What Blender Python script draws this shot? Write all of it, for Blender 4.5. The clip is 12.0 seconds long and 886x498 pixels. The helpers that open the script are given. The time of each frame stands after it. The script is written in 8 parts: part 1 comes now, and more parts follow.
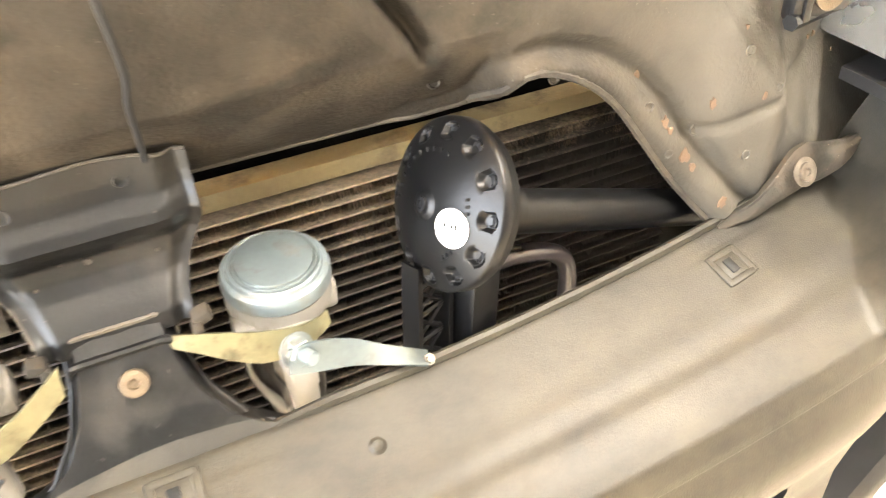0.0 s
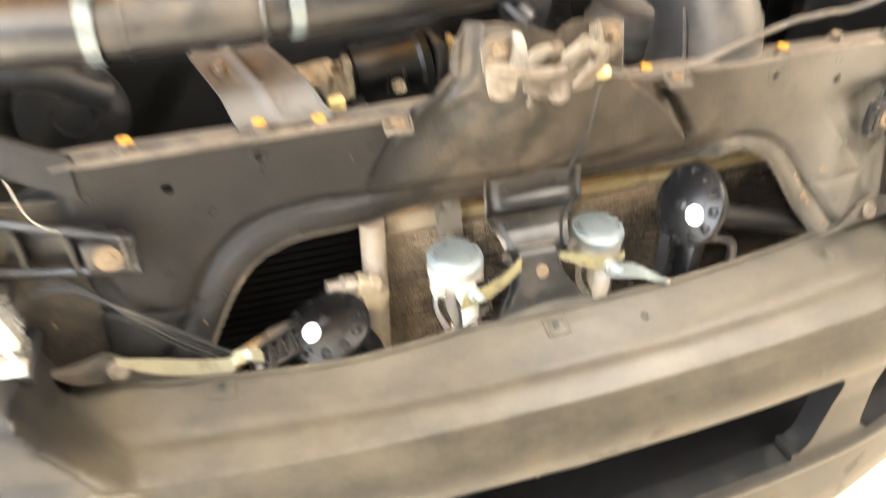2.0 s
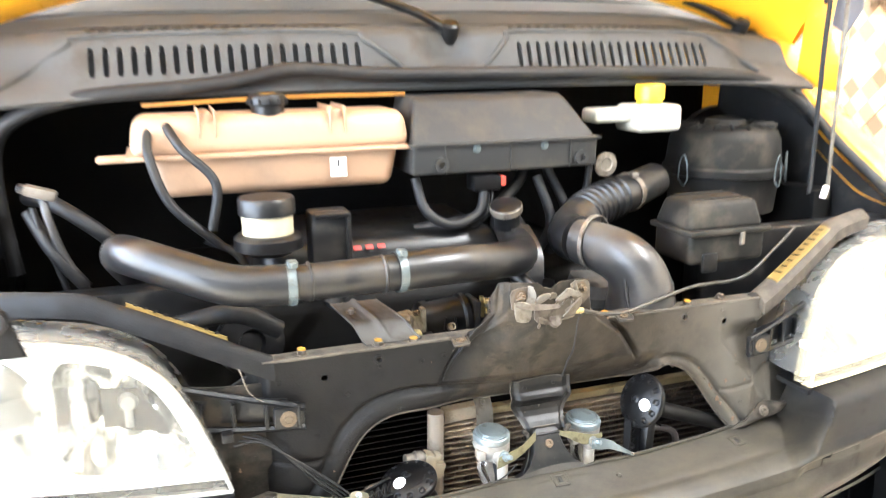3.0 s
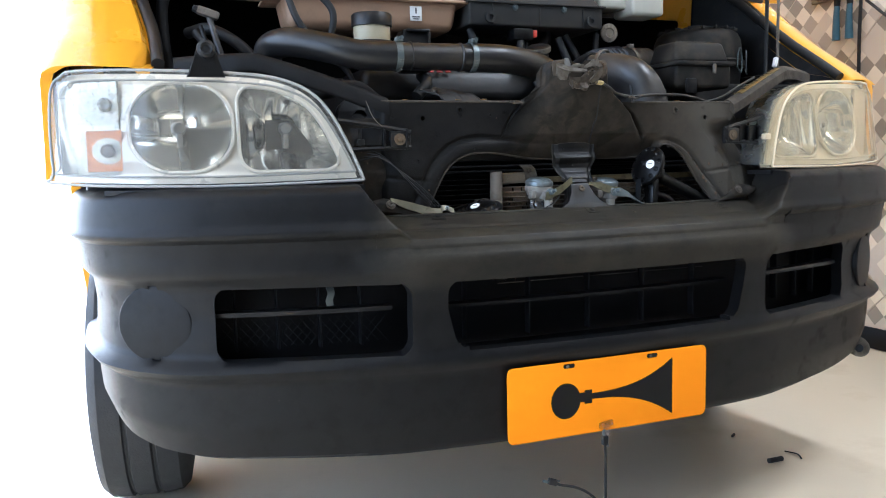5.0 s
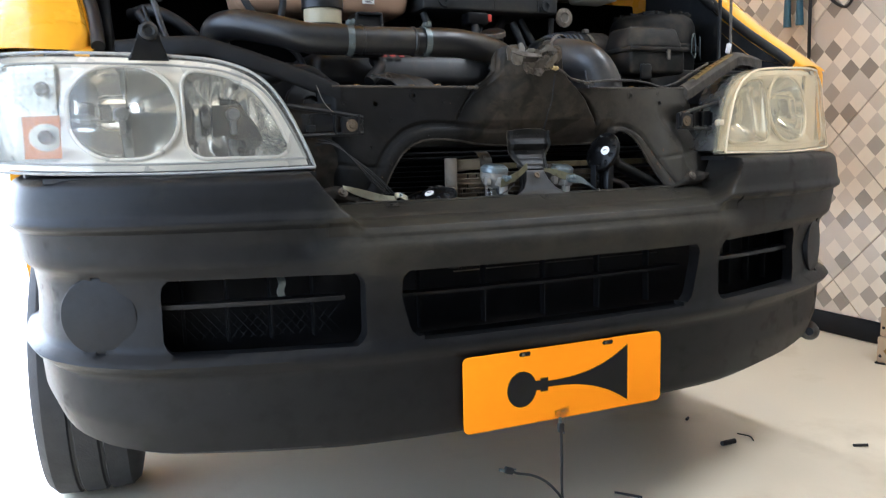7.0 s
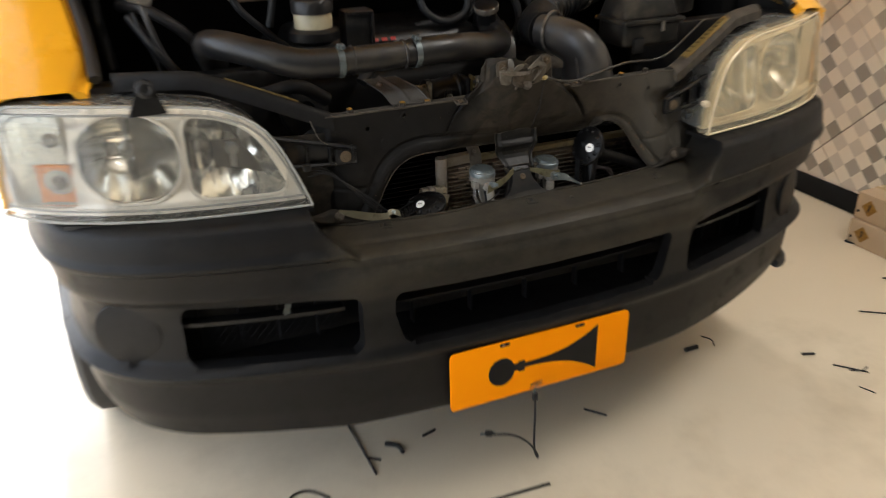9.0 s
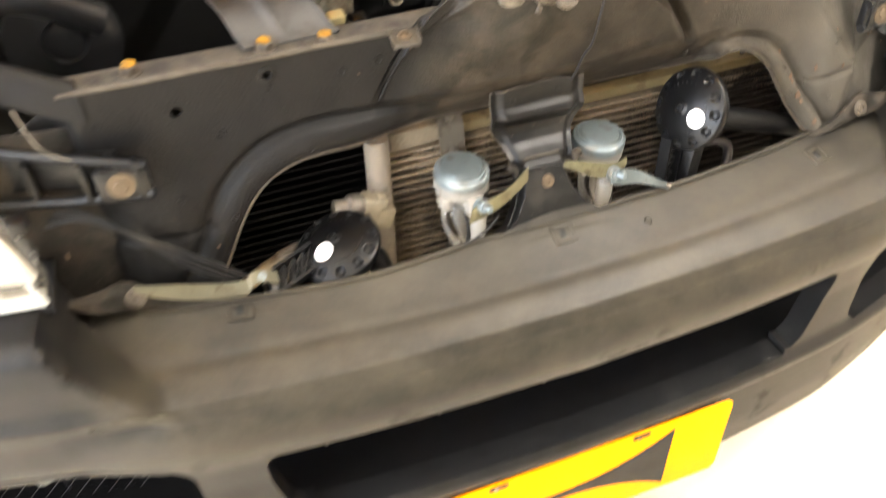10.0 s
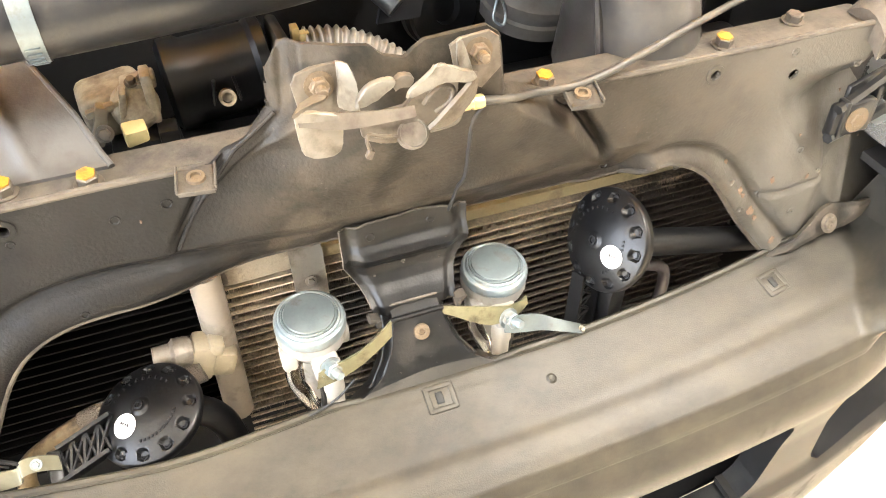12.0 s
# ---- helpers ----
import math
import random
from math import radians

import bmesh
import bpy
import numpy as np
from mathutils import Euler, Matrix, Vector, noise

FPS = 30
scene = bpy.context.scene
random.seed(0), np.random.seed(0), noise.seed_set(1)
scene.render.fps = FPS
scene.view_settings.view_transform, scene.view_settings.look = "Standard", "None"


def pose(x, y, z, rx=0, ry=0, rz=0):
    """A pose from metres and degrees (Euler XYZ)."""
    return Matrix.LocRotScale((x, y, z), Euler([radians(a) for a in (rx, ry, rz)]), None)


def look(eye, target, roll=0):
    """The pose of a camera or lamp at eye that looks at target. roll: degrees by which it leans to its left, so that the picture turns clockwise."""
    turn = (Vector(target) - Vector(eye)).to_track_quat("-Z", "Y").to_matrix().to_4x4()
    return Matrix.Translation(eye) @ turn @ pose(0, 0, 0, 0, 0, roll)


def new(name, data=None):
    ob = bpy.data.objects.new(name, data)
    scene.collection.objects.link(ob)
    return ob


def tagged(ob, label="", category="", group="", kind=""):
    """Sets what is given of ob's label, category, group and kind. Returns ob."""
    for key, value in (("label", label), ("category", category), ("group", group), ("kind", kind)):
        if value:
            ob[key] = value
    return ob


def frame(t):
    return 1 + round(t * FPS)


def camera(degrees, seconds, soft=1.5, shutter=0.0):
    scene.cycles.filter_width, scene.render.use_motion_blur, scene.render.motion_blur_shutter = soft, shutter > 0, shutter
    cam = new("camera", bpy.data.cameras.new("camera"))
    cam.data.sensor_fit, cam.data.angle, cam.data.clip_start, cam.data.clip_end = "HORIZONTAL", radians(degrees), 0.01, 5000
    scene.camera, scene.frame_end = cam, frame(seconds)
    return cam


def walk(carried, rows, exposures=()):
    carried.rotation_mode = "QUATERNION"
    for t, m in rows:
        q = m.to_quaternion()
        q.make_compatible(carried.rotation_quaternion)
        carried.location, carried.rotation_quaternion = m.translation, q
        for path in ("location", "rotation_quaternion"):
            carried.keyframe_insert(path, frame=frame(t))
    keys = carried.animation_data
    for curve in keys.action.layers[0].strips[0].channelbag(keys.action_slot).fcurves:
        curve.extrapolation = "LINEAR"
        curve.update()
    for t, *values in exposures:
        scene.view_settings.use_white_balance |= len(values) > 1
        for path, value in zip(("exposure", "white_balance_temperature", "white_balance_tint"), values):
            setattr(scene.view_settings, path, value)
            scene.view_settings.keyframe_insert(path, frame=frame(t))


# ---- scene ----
cam = camera(57.6, 12.0, soft=1.0, shutter=0.5)
PATH = [
    (0, (0.033, -0.283, 1.018), (0.644, 1.163, -0.221), -3.3),
    (0.5, (-0.019, -0.323, 1.038), (0.566, 1.116, -0.221), -2.4),
    (1, (-0.1, -0.372, 1.038), (0.399, 1.021, -0.307), -1.0),
    (1.5, (-0.195, -0.445, 1.11), (0.248, 0.949, -0.254), -0.7),
    (2, (-0.274, -0.568, 1.23), (0.206, 0.988, 0.069), -1.0),
    (2.5, (-0.405, -0.708, 1.34), (0.166, 1.002, 0.475), -0.5),
    (3, (-0.503, -0.967, 1.323), (0.144, 0.862, 0.838), -0.5),
    (3.3, (-0.596, -1.09, 1.269), (0.066, 0.763, 0.916), -0.5),
    (3.5, (-0.674, -1.191, 1.21), (-0.007, 0.67, 0.902), -0.4),
    (3.7, (-0.739, -1.286, 1.117), (-0.072, 0.578, 0.83), -0.6),
    (5.3, (-0.84, -1.398, 0.816), (-0.102, 0.448, 0.597), -1.5),
    (5.5, (-0.846, -1.386, 0.82), (-0.083, 0.449, 0.595), -1.4),
    (6, (-0.844, -1.388, 0.825), (-0.062, 0.439, 0.599), -1.4),
    (6.5, (-0.837, -1.383, 0.823), (-0.033, 0.434, 0.591), -1.4),
    (7, (-0.815, -1.379, 0.824), (-0.012, 0.434, 0.565), -1.4),
    (7.2, (-0.8, -1.361, 0.847), (0.006, 0.444, 0.541), -1.4),
    (8.8, (-0.839, -1.536, 1.38), (-0.127, 0.134, 0.541), -1.4),
    (9, (-0.772, -1.379, 1.351), (-0.063, 0.278, 0.483), -1.3),
    (9.5, (-0.493, -0.837, 1.214), (0.13, 0.735, 0.146), -2.0),
    (10, (-0.314, -0.564, 1.229), (0.199, 0.853, -0.086), -1.9),
    (10.5, (-0.211, -0.472, 1.235), (0.342, 0.972, -0.033), -1.5),
    (11, (-0.127, -0.405, 1.214), (0.403, 0.993, -0.115), -0.8),
    (11.5, (-0.128, -0.397, 1.22), (0.379, 0.988, -0.131), -0.9),
    (12, (-0.124, -0.398, 1.222), (0.379, 0.992, -0.126), -0.8),
]
STOPS = [(0, 3.66, 6750, 12), (2.2, 3.5, 6600, 12), (2.7, 3.4, 6200, 11), (3.0, 3.0, 5750, 10), (3.7, 1.75, 4300, 10), (5.3, 0.7, 5200, 10), (7.2, 0.7, 5250, 10), (8.8, 0.0, 6100, 11), (9.2, 0.4, 6400, 12), (9.5, 1.5, 6500, 13), (9.8, 2.2, 6550, 13), (10.2, 2.95, 6500, 12), (10.8, 3.3, 6450, 12), (11.3, 3.15, 6450, 12), (12, 3.4, 6450, 12)]
walk(cam, [(t, look(eye, target, roll)) for t, eye, target, roll in PATH], STOPS)

# world, sun and daylight through the open side of the workshop
SUN_EL, SUN_AZ = 51.7, -90.0
world = bpy.data.worlds.new("world")
scene.world = world
world.use_nodes = True
wt = world.node_tree
sky = wt.nodes.new("ShaderNodeTexSky")
sky.sky_type = "NISHITA"
sky.sun_disc = False
sky.sun_elevation = radians(SUN_EL)
sky.sun_rotation = radians(SUN_AZ)
wt.links.new(sky.outputs[0], wt.nodes["Background"].inputs[0])
wt.nodes["Background"].inputs[1].default_value = 0.15
sun = bpy.data.lights.new("sun", "SUN")
sun.energy, sun.angle, sun.color = 4.0, radians(0.5), (1.0, 0.94, 0.84)
sun_ob = new("sun", sun)
sun_ob.matrix_world = look((-6 * math.cos(radians(SUN_EL)), 0.3, 6 * math.sin(radians(SUN_EL))), (0, 0, 0))


def daylight(name, eye, target, sx, sy, watts, colour=(0.93, 0.97, 1.0)):
    lamp = bpy.data.lights.new(name, "AREA")
    lamp.shape, lamp.size, lamp.size_y, lamp.energy, lamp.color = "RECTANGLE", sx, sy, watts, colour
    ob = new(name, lamp)
    ob.matrix_world = look(eye, target)
    return ob


daylight("gate_daylight", (-3.1, 0.6, 1.5), (0, 0.4, 1.0), 7.0, 2.8, 130)
daylight("rear_daylight", (-2.05, 5.1, 1.5), (-1.6, 0, 0.8), 2.2, 2.9, 170)
# unseen overhead lamps, added for light from above
for bx, by, watts in ((1.35, -0.95, 38), (1.3, 1.6, 20), (-1.9, -2.2, 8)):
    daylight("added_top_lamp", (bx, by, 3.20), (bx, by, 0), 0.16, 1.2, watts, (1.0, 0.95, 0.86))


# ---- small building kit ----
def grain(name, base, rough=0.5, metal=0.0, vary=0.25, scale=30.0, fine=300.0, bump=0.15, dirt=None, dirt_amount=0.0, dirt_scale=6.0,
          coat=0.0, specular=0.5, per_piece=0.0, rough_vary=0.15, specks=None, speck_scale=140.0, speck_cut=0.70, clean=None, blots=None, dust_sheen=None, far=None, mottle=0.55):
    """A surface with grain at two scales, optional dirt patches and bump."""
    m = bpy.data.materials.new(name)
    m.use_nodes = True
    nt = m.node_tree
    N, L = nt.nodes.new, nt.links.new
    b = nt.nodes["Principled BSDF"]
    co = N("ShaderNodeTexCoord")
    n1 = N("ShaderNodeTexNoise")
    n1.inputs["Scale"].default_value, n1.inputs["Detail"].default_value = scale, 6
    n2 = N("ShaderNodeTexNoise")
    n2.inputs["Scale"].default_value, n2.inputs["Detail"].default_value = fine, 3
    for n in (n1, n2):
        L(co.outputs["Object"], n.inputs["Vector"])
    dark = tuple(c * (1 - vary) for c in base)
    light = tuple(min(1, c * (1 + vary)) for c in base)
    ramp = N("ShaderNodeMix")
    ramp.data_type = "RGBA"
    ramp.inputs[6].default_value, ramp.inputs[7].default_value = (*dark, 1), (*light, 1)
    mixf = N("ShaderNodeMath")
    mixf.operation = "MULTIPLY_ADD"
    mixf.inputs[1].default_value = 0.65
    L(n1.outputs[0], mixf.inputs[0])
    sc = N("ShaderNodeMath")
    sc.operation = "MULTIPLY"
    sc.inputs[1].default_value = 0.35
    L(n2.outputs[0], sc.inputs[0])
    L(sc.outputs[0], mixf.inputs[2])
    L(mixf.outputs[0], ramp.inputs[0])
    colour = ramp.outputs[2]
    if per_piece:
        oi = N("ShaderNodeObjectInfo")
        mr = N("ShaderNodeMapRange")
        mr.inputs[3].default_value, mr.inputs[4].default_value = 1 - per_piece, 1 + per_piece
        L(oi.outputs["Random"], mr.inputs[0])
        mul = N("ShaderNodeMix")
        mul.data_type, mul.blend_type = "RGBA", "MULTIPLY"
        mul.inputs[0].default_value = 1
        L(colour, mul.inputs[6])
        L(mr.outputs[0], mul.inputs[7])
        colour = mul.outputs[2]
    rough_in = None
    if dirt:
        n3 = N("ShaderNodeTexNoise")
        n3.inputs["Scale"].default_value, n3.inputs["Detail"].default_value, n3.inputs["Roughness"].default_value = dirt_scale, 10, 0.62
        L(co.outputs["Object"], n3.inputs["Vector"])
        cr = N("ShaderNodeMapRange")
        cr.inputs[1].default_value, cr.inputs[2].default_value = 0.62 - 0.5 * dirt_amount, 0.78 - 0.35 * dirt_amount
        L(n3.outputs[0], cr.inputs[0])
        mx = N("ShaderNodeMix")
        mx.data_type = "RGBA"
        mx.inputs[7].default_value = (*dirt, 1)
        L(cr.outputs[0], mx.inputs[0])
        L(colour, mx.inputs[6])
        colour = mx.outputs[2]
        rr = N("ShaderNodeMapRange")
        rr.inputs[3].default_value, rr.inputs[4].default_value = rough, min(1, rough + 0.35)
        L(cr.outputs[0], rr.inputs[0])
        rough_in = rr.outputs[0]
    if specks:
        n4 = N("ShaderNodeTexNoise")
        n4.inputs["Scale"].default_value, n4.inputs["Detail"].default_value = speck_scale, 2
        L(co.outputs["Object"], n4.inputs["Vector"])
        n5 = N("ShaderNodeMapRange")
        n5.inputs[1].default_value, n5.inputs[2].default_value = speck_cut, speck_cut + 0.05
        L(n4.outputs[0], n5.inputs[0])
        ms = N("ShaderNodeMix")
        ms.data_type = "RGBA"
        ms.inputs[7].default_value = (*specks, 1)
        L(n5.outputs[0], ms.inputs[0])
        L(colour, ms.inputs[6])
        colour = ms.outputs[2]
        n6 = N("ShaderNodeTexNoise")
        n6.inputs["Scale"].default_value, n6.inputs["Detail"].default_value, n6.inputs["Roughness"].default_value = 26, 9, 0.66
        L(co.outputs["Object"], n6.inputs["Vector"])
        n7 = N("ShaderNodeMapRange")
        n7.inputs[1].default_value, n7.inputs[2].default_value, n7.inputs[3].default_value, n7.inputs[4].default_value = 0.38, 0.52, mottle, 1.0
        L(n6.outputs[0], n7.inputs[0])
        md = N("ShaderNodeMix")
        md.data_type, md.blend_type = "RGBA", "MULTIPLY"
        md.inputs[0].default_value = 1
        L(colour, md.inputs[6])
        L(n7.outputs[0], md.inputs[7])
        colour = md.outputs[2]
    if blots:
        # greasy finger marks that have wiped the dust away
        n8 = N("ShaderNodeTexNoise")
        n8.inputs["Scale"].default_value, n8.inputs["Detail"].default_value, n8.inputs["Distortion"].default_value = 15, 6, 0.5
        L(co.outputs["Object"], n8.inputs["Vector"])
        n9 = N("ShaderNodeMapRange")
        n9.inputs[1].default_value, n9.inputs[2].default_value, n9.inputs[4].default_value = 0.56, 0.61, 0.62
        L(n8.outputs[0], n9.inputs[0])
        mb = N("ShaderNodeMix")
        mb.data_type = "RGBA"
        mb.inputs[7].default_value = (*blots, 1)
        L(n9.outputs[0], mb.inputs[0])
        L(colour, mb.inputs[6])
        colour = mb.outputs[2]
    if clean:
        # beyond this line the paint carries little dust
        sx = N("ShaderNodeSeparateXYZ")
        L(co.outputs["Object"], sx.inputs[0])
        wv = N("ShaderNodeMath")
        wv.operation = "MULTIPLY_ADD"
        wv.inputs[1].default_value = 0.10
        L(n1.outputs[0], wv.inputs[0])
        L(sx.outputs[0], wv.inputs[2])
        cm = N("ShaderNodeMapRange")
        cm.inputs[1].default_value, cm.inputs[2].default_value, cm.inputs[3].default_value, cm.inputs[4].default_value = clean[0], clean[1], 0.88, 0.0
        L(wv.outputs[0], cm.inputs[0])
        mc = N("ShaderNodeMix")
        mc.data_type = "RGBA"
        mc.inputs[7].default_value = (*clean[2], 1)
        L(cm.outputs[0], mc.inputs[0])
        L(colour, mc.inputs[6])
        colour = mc.outputs[2]
    if far:
        # greyer dust towards one end, from the first place along x to the second
        fx = N("ShaderNodeSeparateXYZ")
        L(co.outputs["Object"], fx.inputs[0])
        fw = N("ShaderNodeMath")
        fw.operation = "MULTIPLY_ADD"
        fw.inputs[1].default_value = 0.16
        L(n1.outputs[0], fw.inputs[0])
        L(fx.outputs[0], fw.inputs[2])
        fm = N("ShaderNodeMapRange")
        fm.inputs[1].default_value, fm.inputs[2].default_value, fm.inputs[4].default_value = far[0] + 0.08, far[1] + 0.08, 0.8
        L(fw.outputs[0], fm.inputs[0])
        mf = N("ShaderNodeMix")
        mf.data_type = "RGBA"
        mf.inputs[7].default_value = (*far[2], 1)
        L(fm.outputs[0], mf.inputs[0])
        L(colour, mf.inputs[6])
        colour = mf.outputs[2]
    if dust_sheen:
        # dust above a height and within a half width, with sheen painted in
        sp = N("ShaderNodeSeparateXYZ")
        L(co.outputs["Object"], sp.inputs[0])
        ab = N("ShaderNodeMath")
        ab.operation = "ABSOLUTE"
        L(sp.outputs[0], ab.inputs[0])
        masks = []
        for source, lo, hi, spread in ((sp.outputs[2], dust_sheen[0], dust_sheen[1], 0.03), (ab.outputs[0], dust_sheen[3], dust_sheen[2], 0.06)):
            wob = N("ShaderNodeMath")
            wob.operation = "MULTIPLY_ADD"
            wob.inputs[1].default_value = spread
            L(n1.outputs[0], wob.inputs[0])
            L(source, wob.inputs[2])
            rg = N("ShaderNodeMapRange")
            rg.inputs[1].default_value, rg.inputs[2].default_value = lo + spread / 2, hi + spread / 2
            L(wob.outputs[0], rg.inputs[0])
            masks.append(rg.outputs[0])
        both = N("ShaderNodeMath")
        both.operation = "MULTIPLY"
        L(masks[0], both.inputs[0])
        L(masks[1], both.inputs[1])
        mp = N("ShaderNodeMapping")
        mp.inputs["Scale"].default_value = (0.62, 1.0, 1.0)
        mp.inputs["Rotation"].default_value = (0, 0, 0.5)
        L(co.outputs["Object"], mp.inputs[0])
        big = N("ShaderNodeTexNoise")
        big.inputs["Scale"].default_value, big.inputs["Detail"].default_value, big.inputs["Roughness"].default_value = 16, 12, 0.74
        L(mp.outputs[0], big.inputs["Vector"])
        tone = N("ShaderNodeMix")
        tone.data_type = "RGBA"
        tone.inputs[6].default_value, tone.inputs[7].default_value = (*dust_sheen[4], 1), (*dust_sheen[5], 1)
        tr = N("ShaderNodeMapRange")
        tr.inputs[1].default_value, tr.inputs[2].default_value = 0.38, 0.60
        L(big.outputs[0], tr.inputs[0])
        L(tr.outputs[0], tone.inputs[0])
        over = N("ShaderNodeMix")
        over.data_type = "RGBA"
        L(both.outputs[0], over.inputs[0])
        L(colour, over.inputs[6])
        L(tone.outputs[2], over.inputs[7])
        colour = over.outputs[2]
    L(colour, b.inputs["Base Color"])
    if rough_in is None:
        rr = N("ShaderNodeMapRange")
        rr.inputs[3].default_value, rr.inputs[4].default_value = max(0.02, rough - rough_vary), min(1, rough + rough_vary)
        L(n1.outputs[0], rr.inputs[0])
        rough_in = rr.outputs[0]
    L(rough_in, b.inputs["Roughness"])
    b.inputs["Metallic"].default_value = metal
    b.inputs["Specular IOR Level"].default_value = specular
    b.inputs["Coat Weight"].default_value = coat
    b.inputs["Coat Roughness"].default_value = 0.08
    if bump:
        bp = N("ShaderNodeBump")
        bp.inputs["Strength"].default_value, bp.inputs["Distance"].default_value = bump, 0.002
        L(n2.outputs[0], bp.inputs["Height"])
        L(bp.outputs[0], b.inputs["Normal"])
    return m


def glass(name, tint=(1, 1, 1), rough=0.03, ior=1.45):
    m = bpy.data.materials.new(name)
    m.use_nodes = True
    b = m.node_tree.nodes["Principled BSDF"]
    b.inputs["Base Color"].default_value = (*tint, 1)
    b.inputs["Transmission Weight"].default_value = 1
    b.inputs["Roughness"].default_value = rough
    b.inputs["IOR"].default_value = ior
    return m


def pane(name, tint=(1, 1, 1), rough=0.02, haze=0.0, haze_colour=(0.8, 0.8, 0.75)):
    """A thin clear pane: see-through, glossy-skinned, with milky haze when aged or brightened."""
    m = bpy.data.materials.new(name)
    m.use_nodes = True
    nt = m.node_tree
    N, L = nt.nodes.new, nt.links.new
    nt.nodes.remove(nt.nodes["Principled BSDF"])
    out = nt.nodes["Material Output"]
    clear = N("ShaderNodeBsdfTransparent")
    clear.inputs[0].default_value = (*tint, 1)
    body = clear.outputs[0]
    if haze:
        milk = N("ShaderNodeBsdfDiffuse")
        milk.inputs[0].default_value = (*haze_colour, 1)
        nz = N("ShaderNodeTexNoise")
        nz.inputs["Scale"].default_value, nz.inputs["Detail"].default_value = 18, 6
        co = N("ShaderNodeTexCoord")
        L(co.outputs["Object"], nz.inputs["Vector"])
        mr = N("ShaderNodeMapRange")
        mr.inputs[3].default_value, mr.inputs[4].default_value = haze * 0.5, haze * 1.5
        L(nz.outputs[0], mr.inputs[0])
        mx = N("ShaderNodeMixShader")
        L(mr.outputs[0], mx.inputs[0])
        L(body, mx.inputs[1])
        L(milk.outputs[0], mx.inputs[2])
        body = mx.outputs[0]
    shine = N("ShaderNodeBsdfGlossy")
    shine.inputs["Roughness"].default_value = rough
    fr = N("ShaderNodeFresnel")
    fr.inputs[0].default_value = 1.48
    mx = N("ShaderNodeMixShader")
    L(fr.outputs[0], mx.inputs[0])
    L(body, mx.inputs[1])
    L(shine.outputs[0], mx.inputs[2])
    L(mx.outputs[0], out.inputs[0])
    return m


HOME = {}


def thing(name, x, y, z, label, category, group=""):
    """An Empty at the base of a thing; its parts are drawn in place round it."""
    ob = new(name)
    ob.location = (x, y, z)
    ob.empty_display_size = 0.05
    HOME[ob.name] = Vector((x, y, z))
    return tagged(ob, label, category, group)


def finish(bm, material, sharp=38):
    me = bpy.data.meshes.new("mesh")
    bmesh.ops.recalc_face_normals(bm, faces=bm.faces)
    for f in bm.faces:
        f.smooth = True
    bm.to_mesh(me)
    bm.free()
    me.set_sharp_from_angle(angle=radians(sharp))
    me.materials.append(material)
    return me


def part(name, bm, material, parent=None, label="", sharp=38):
    ob = new(name, finish(bm, material, sharp))
    if parent:
        ob.parent = parent
        ob.matrix_parent_inverse = Matrix.Translation(-HOME.get(parent.name, Vector()))
    if label:
        ob["label"] = label
    return ob


def piece(name, me, parent, m):
    ob = new(name, me)
    ob.parent = parent
    ob.matrix_parent_inverse = Matrix.Translation(-HOME.get(parent.name, Vector()))
    ob.matrix_basis = m
    return ob


def B():
    return bmesh.new()


def add_box(bm, c, s, bevel=0.0, m=None, seg=2, taper=None):
    """A box of size s about c; taper shrinks its top (x, y)."""
    r = bmesh.ops.create_cube(bm, size=1)["verts"]
    for v in r:
        k = (taper if taper and v.co.z > 0 else (1, 1))
        v.co = Vector((v.co.x * s[0] * k[0], v.co.y * s[1] * k[1], v.co.z * s[2]))
    if bevel:
        es = list({e for v in r for e in v.link_edges})
        out = bmesh.ops.bevel(bm, geom=es, offset=bevel, segments=seg, profile=0.5, affect="EDGES", clamp_overlap=True)
        r = list({v for f in out["faces"] for v in f.verts} | {v for v in r if v.is_valid})
    t = Matrix.Translation(c) @ (m or Matrix())
    for v in r:
        v.co = t @ v.co
    return r


def lathe(bm, profile, m, seg=32, ends=True):
    """Turns (radius, height) rows about the local z axis of m."""
    rings = []
    for r, z in profile:
        if r < 1e-5:
            rings.append([bm.verts.new(m @ Vector((0, 0, z)))])
        else:
            rings.append([bm.verts.new(m @ Vector((r * math.cos(2 * math.pi * i / seg), r * math.sin(2 * math.pi * i / seg), z))) for i in range(seg)])
    for a, b in zip(rings, rings[1:]):
        for i in range(seg):
            j = (i + 1) % seg
            q = [a[i % len(a)], a[j % len(a)], b[j % len(b)], b[i % len(b)]]
            q = list(dict.fromkeys(q))
            if len(q) > 2:
                bm.faces.new(q)
    if ends:
        for ring in (rings[0], rings[-1]):
            if len(ring) > 2:
                bm.faces.new(ring)


def aim(p, n, up=(0, 0, 1)):
    """A frame at p whose z axis is n and whose y axis leans to up."""
    z = Vector(n).normalized()
    x = Vector(up).cross(z)
    x = x.normalized() if x.length > 1e-4 else Vector((1, 0, 0))
    y = z.cross(x)
    return Matrix.Translation(p) @ Matrix((x, y, z)).transposed().to_4x4()


def flow(pts, steps=8):
    """A smooth line through points."""
    P = [Vector(p) for p in pts]
    P = [2 * P[0] - P[1]] + P + [2 * P[-1] - P[-2]]
    out = []
    for i in range(1, len(P) - 2):
        a, b, c, d = P[i - 1:i + 3]
        for k in range(steps):
            t = k / steps
            out.append(0.5 * (2 * b + (c - a) * t + (2 * a - 5 * b + 4 * c - d) * t * t + (3 * b - a - 3 * c + d) * t ** 3))
    return out + [P[-2]]


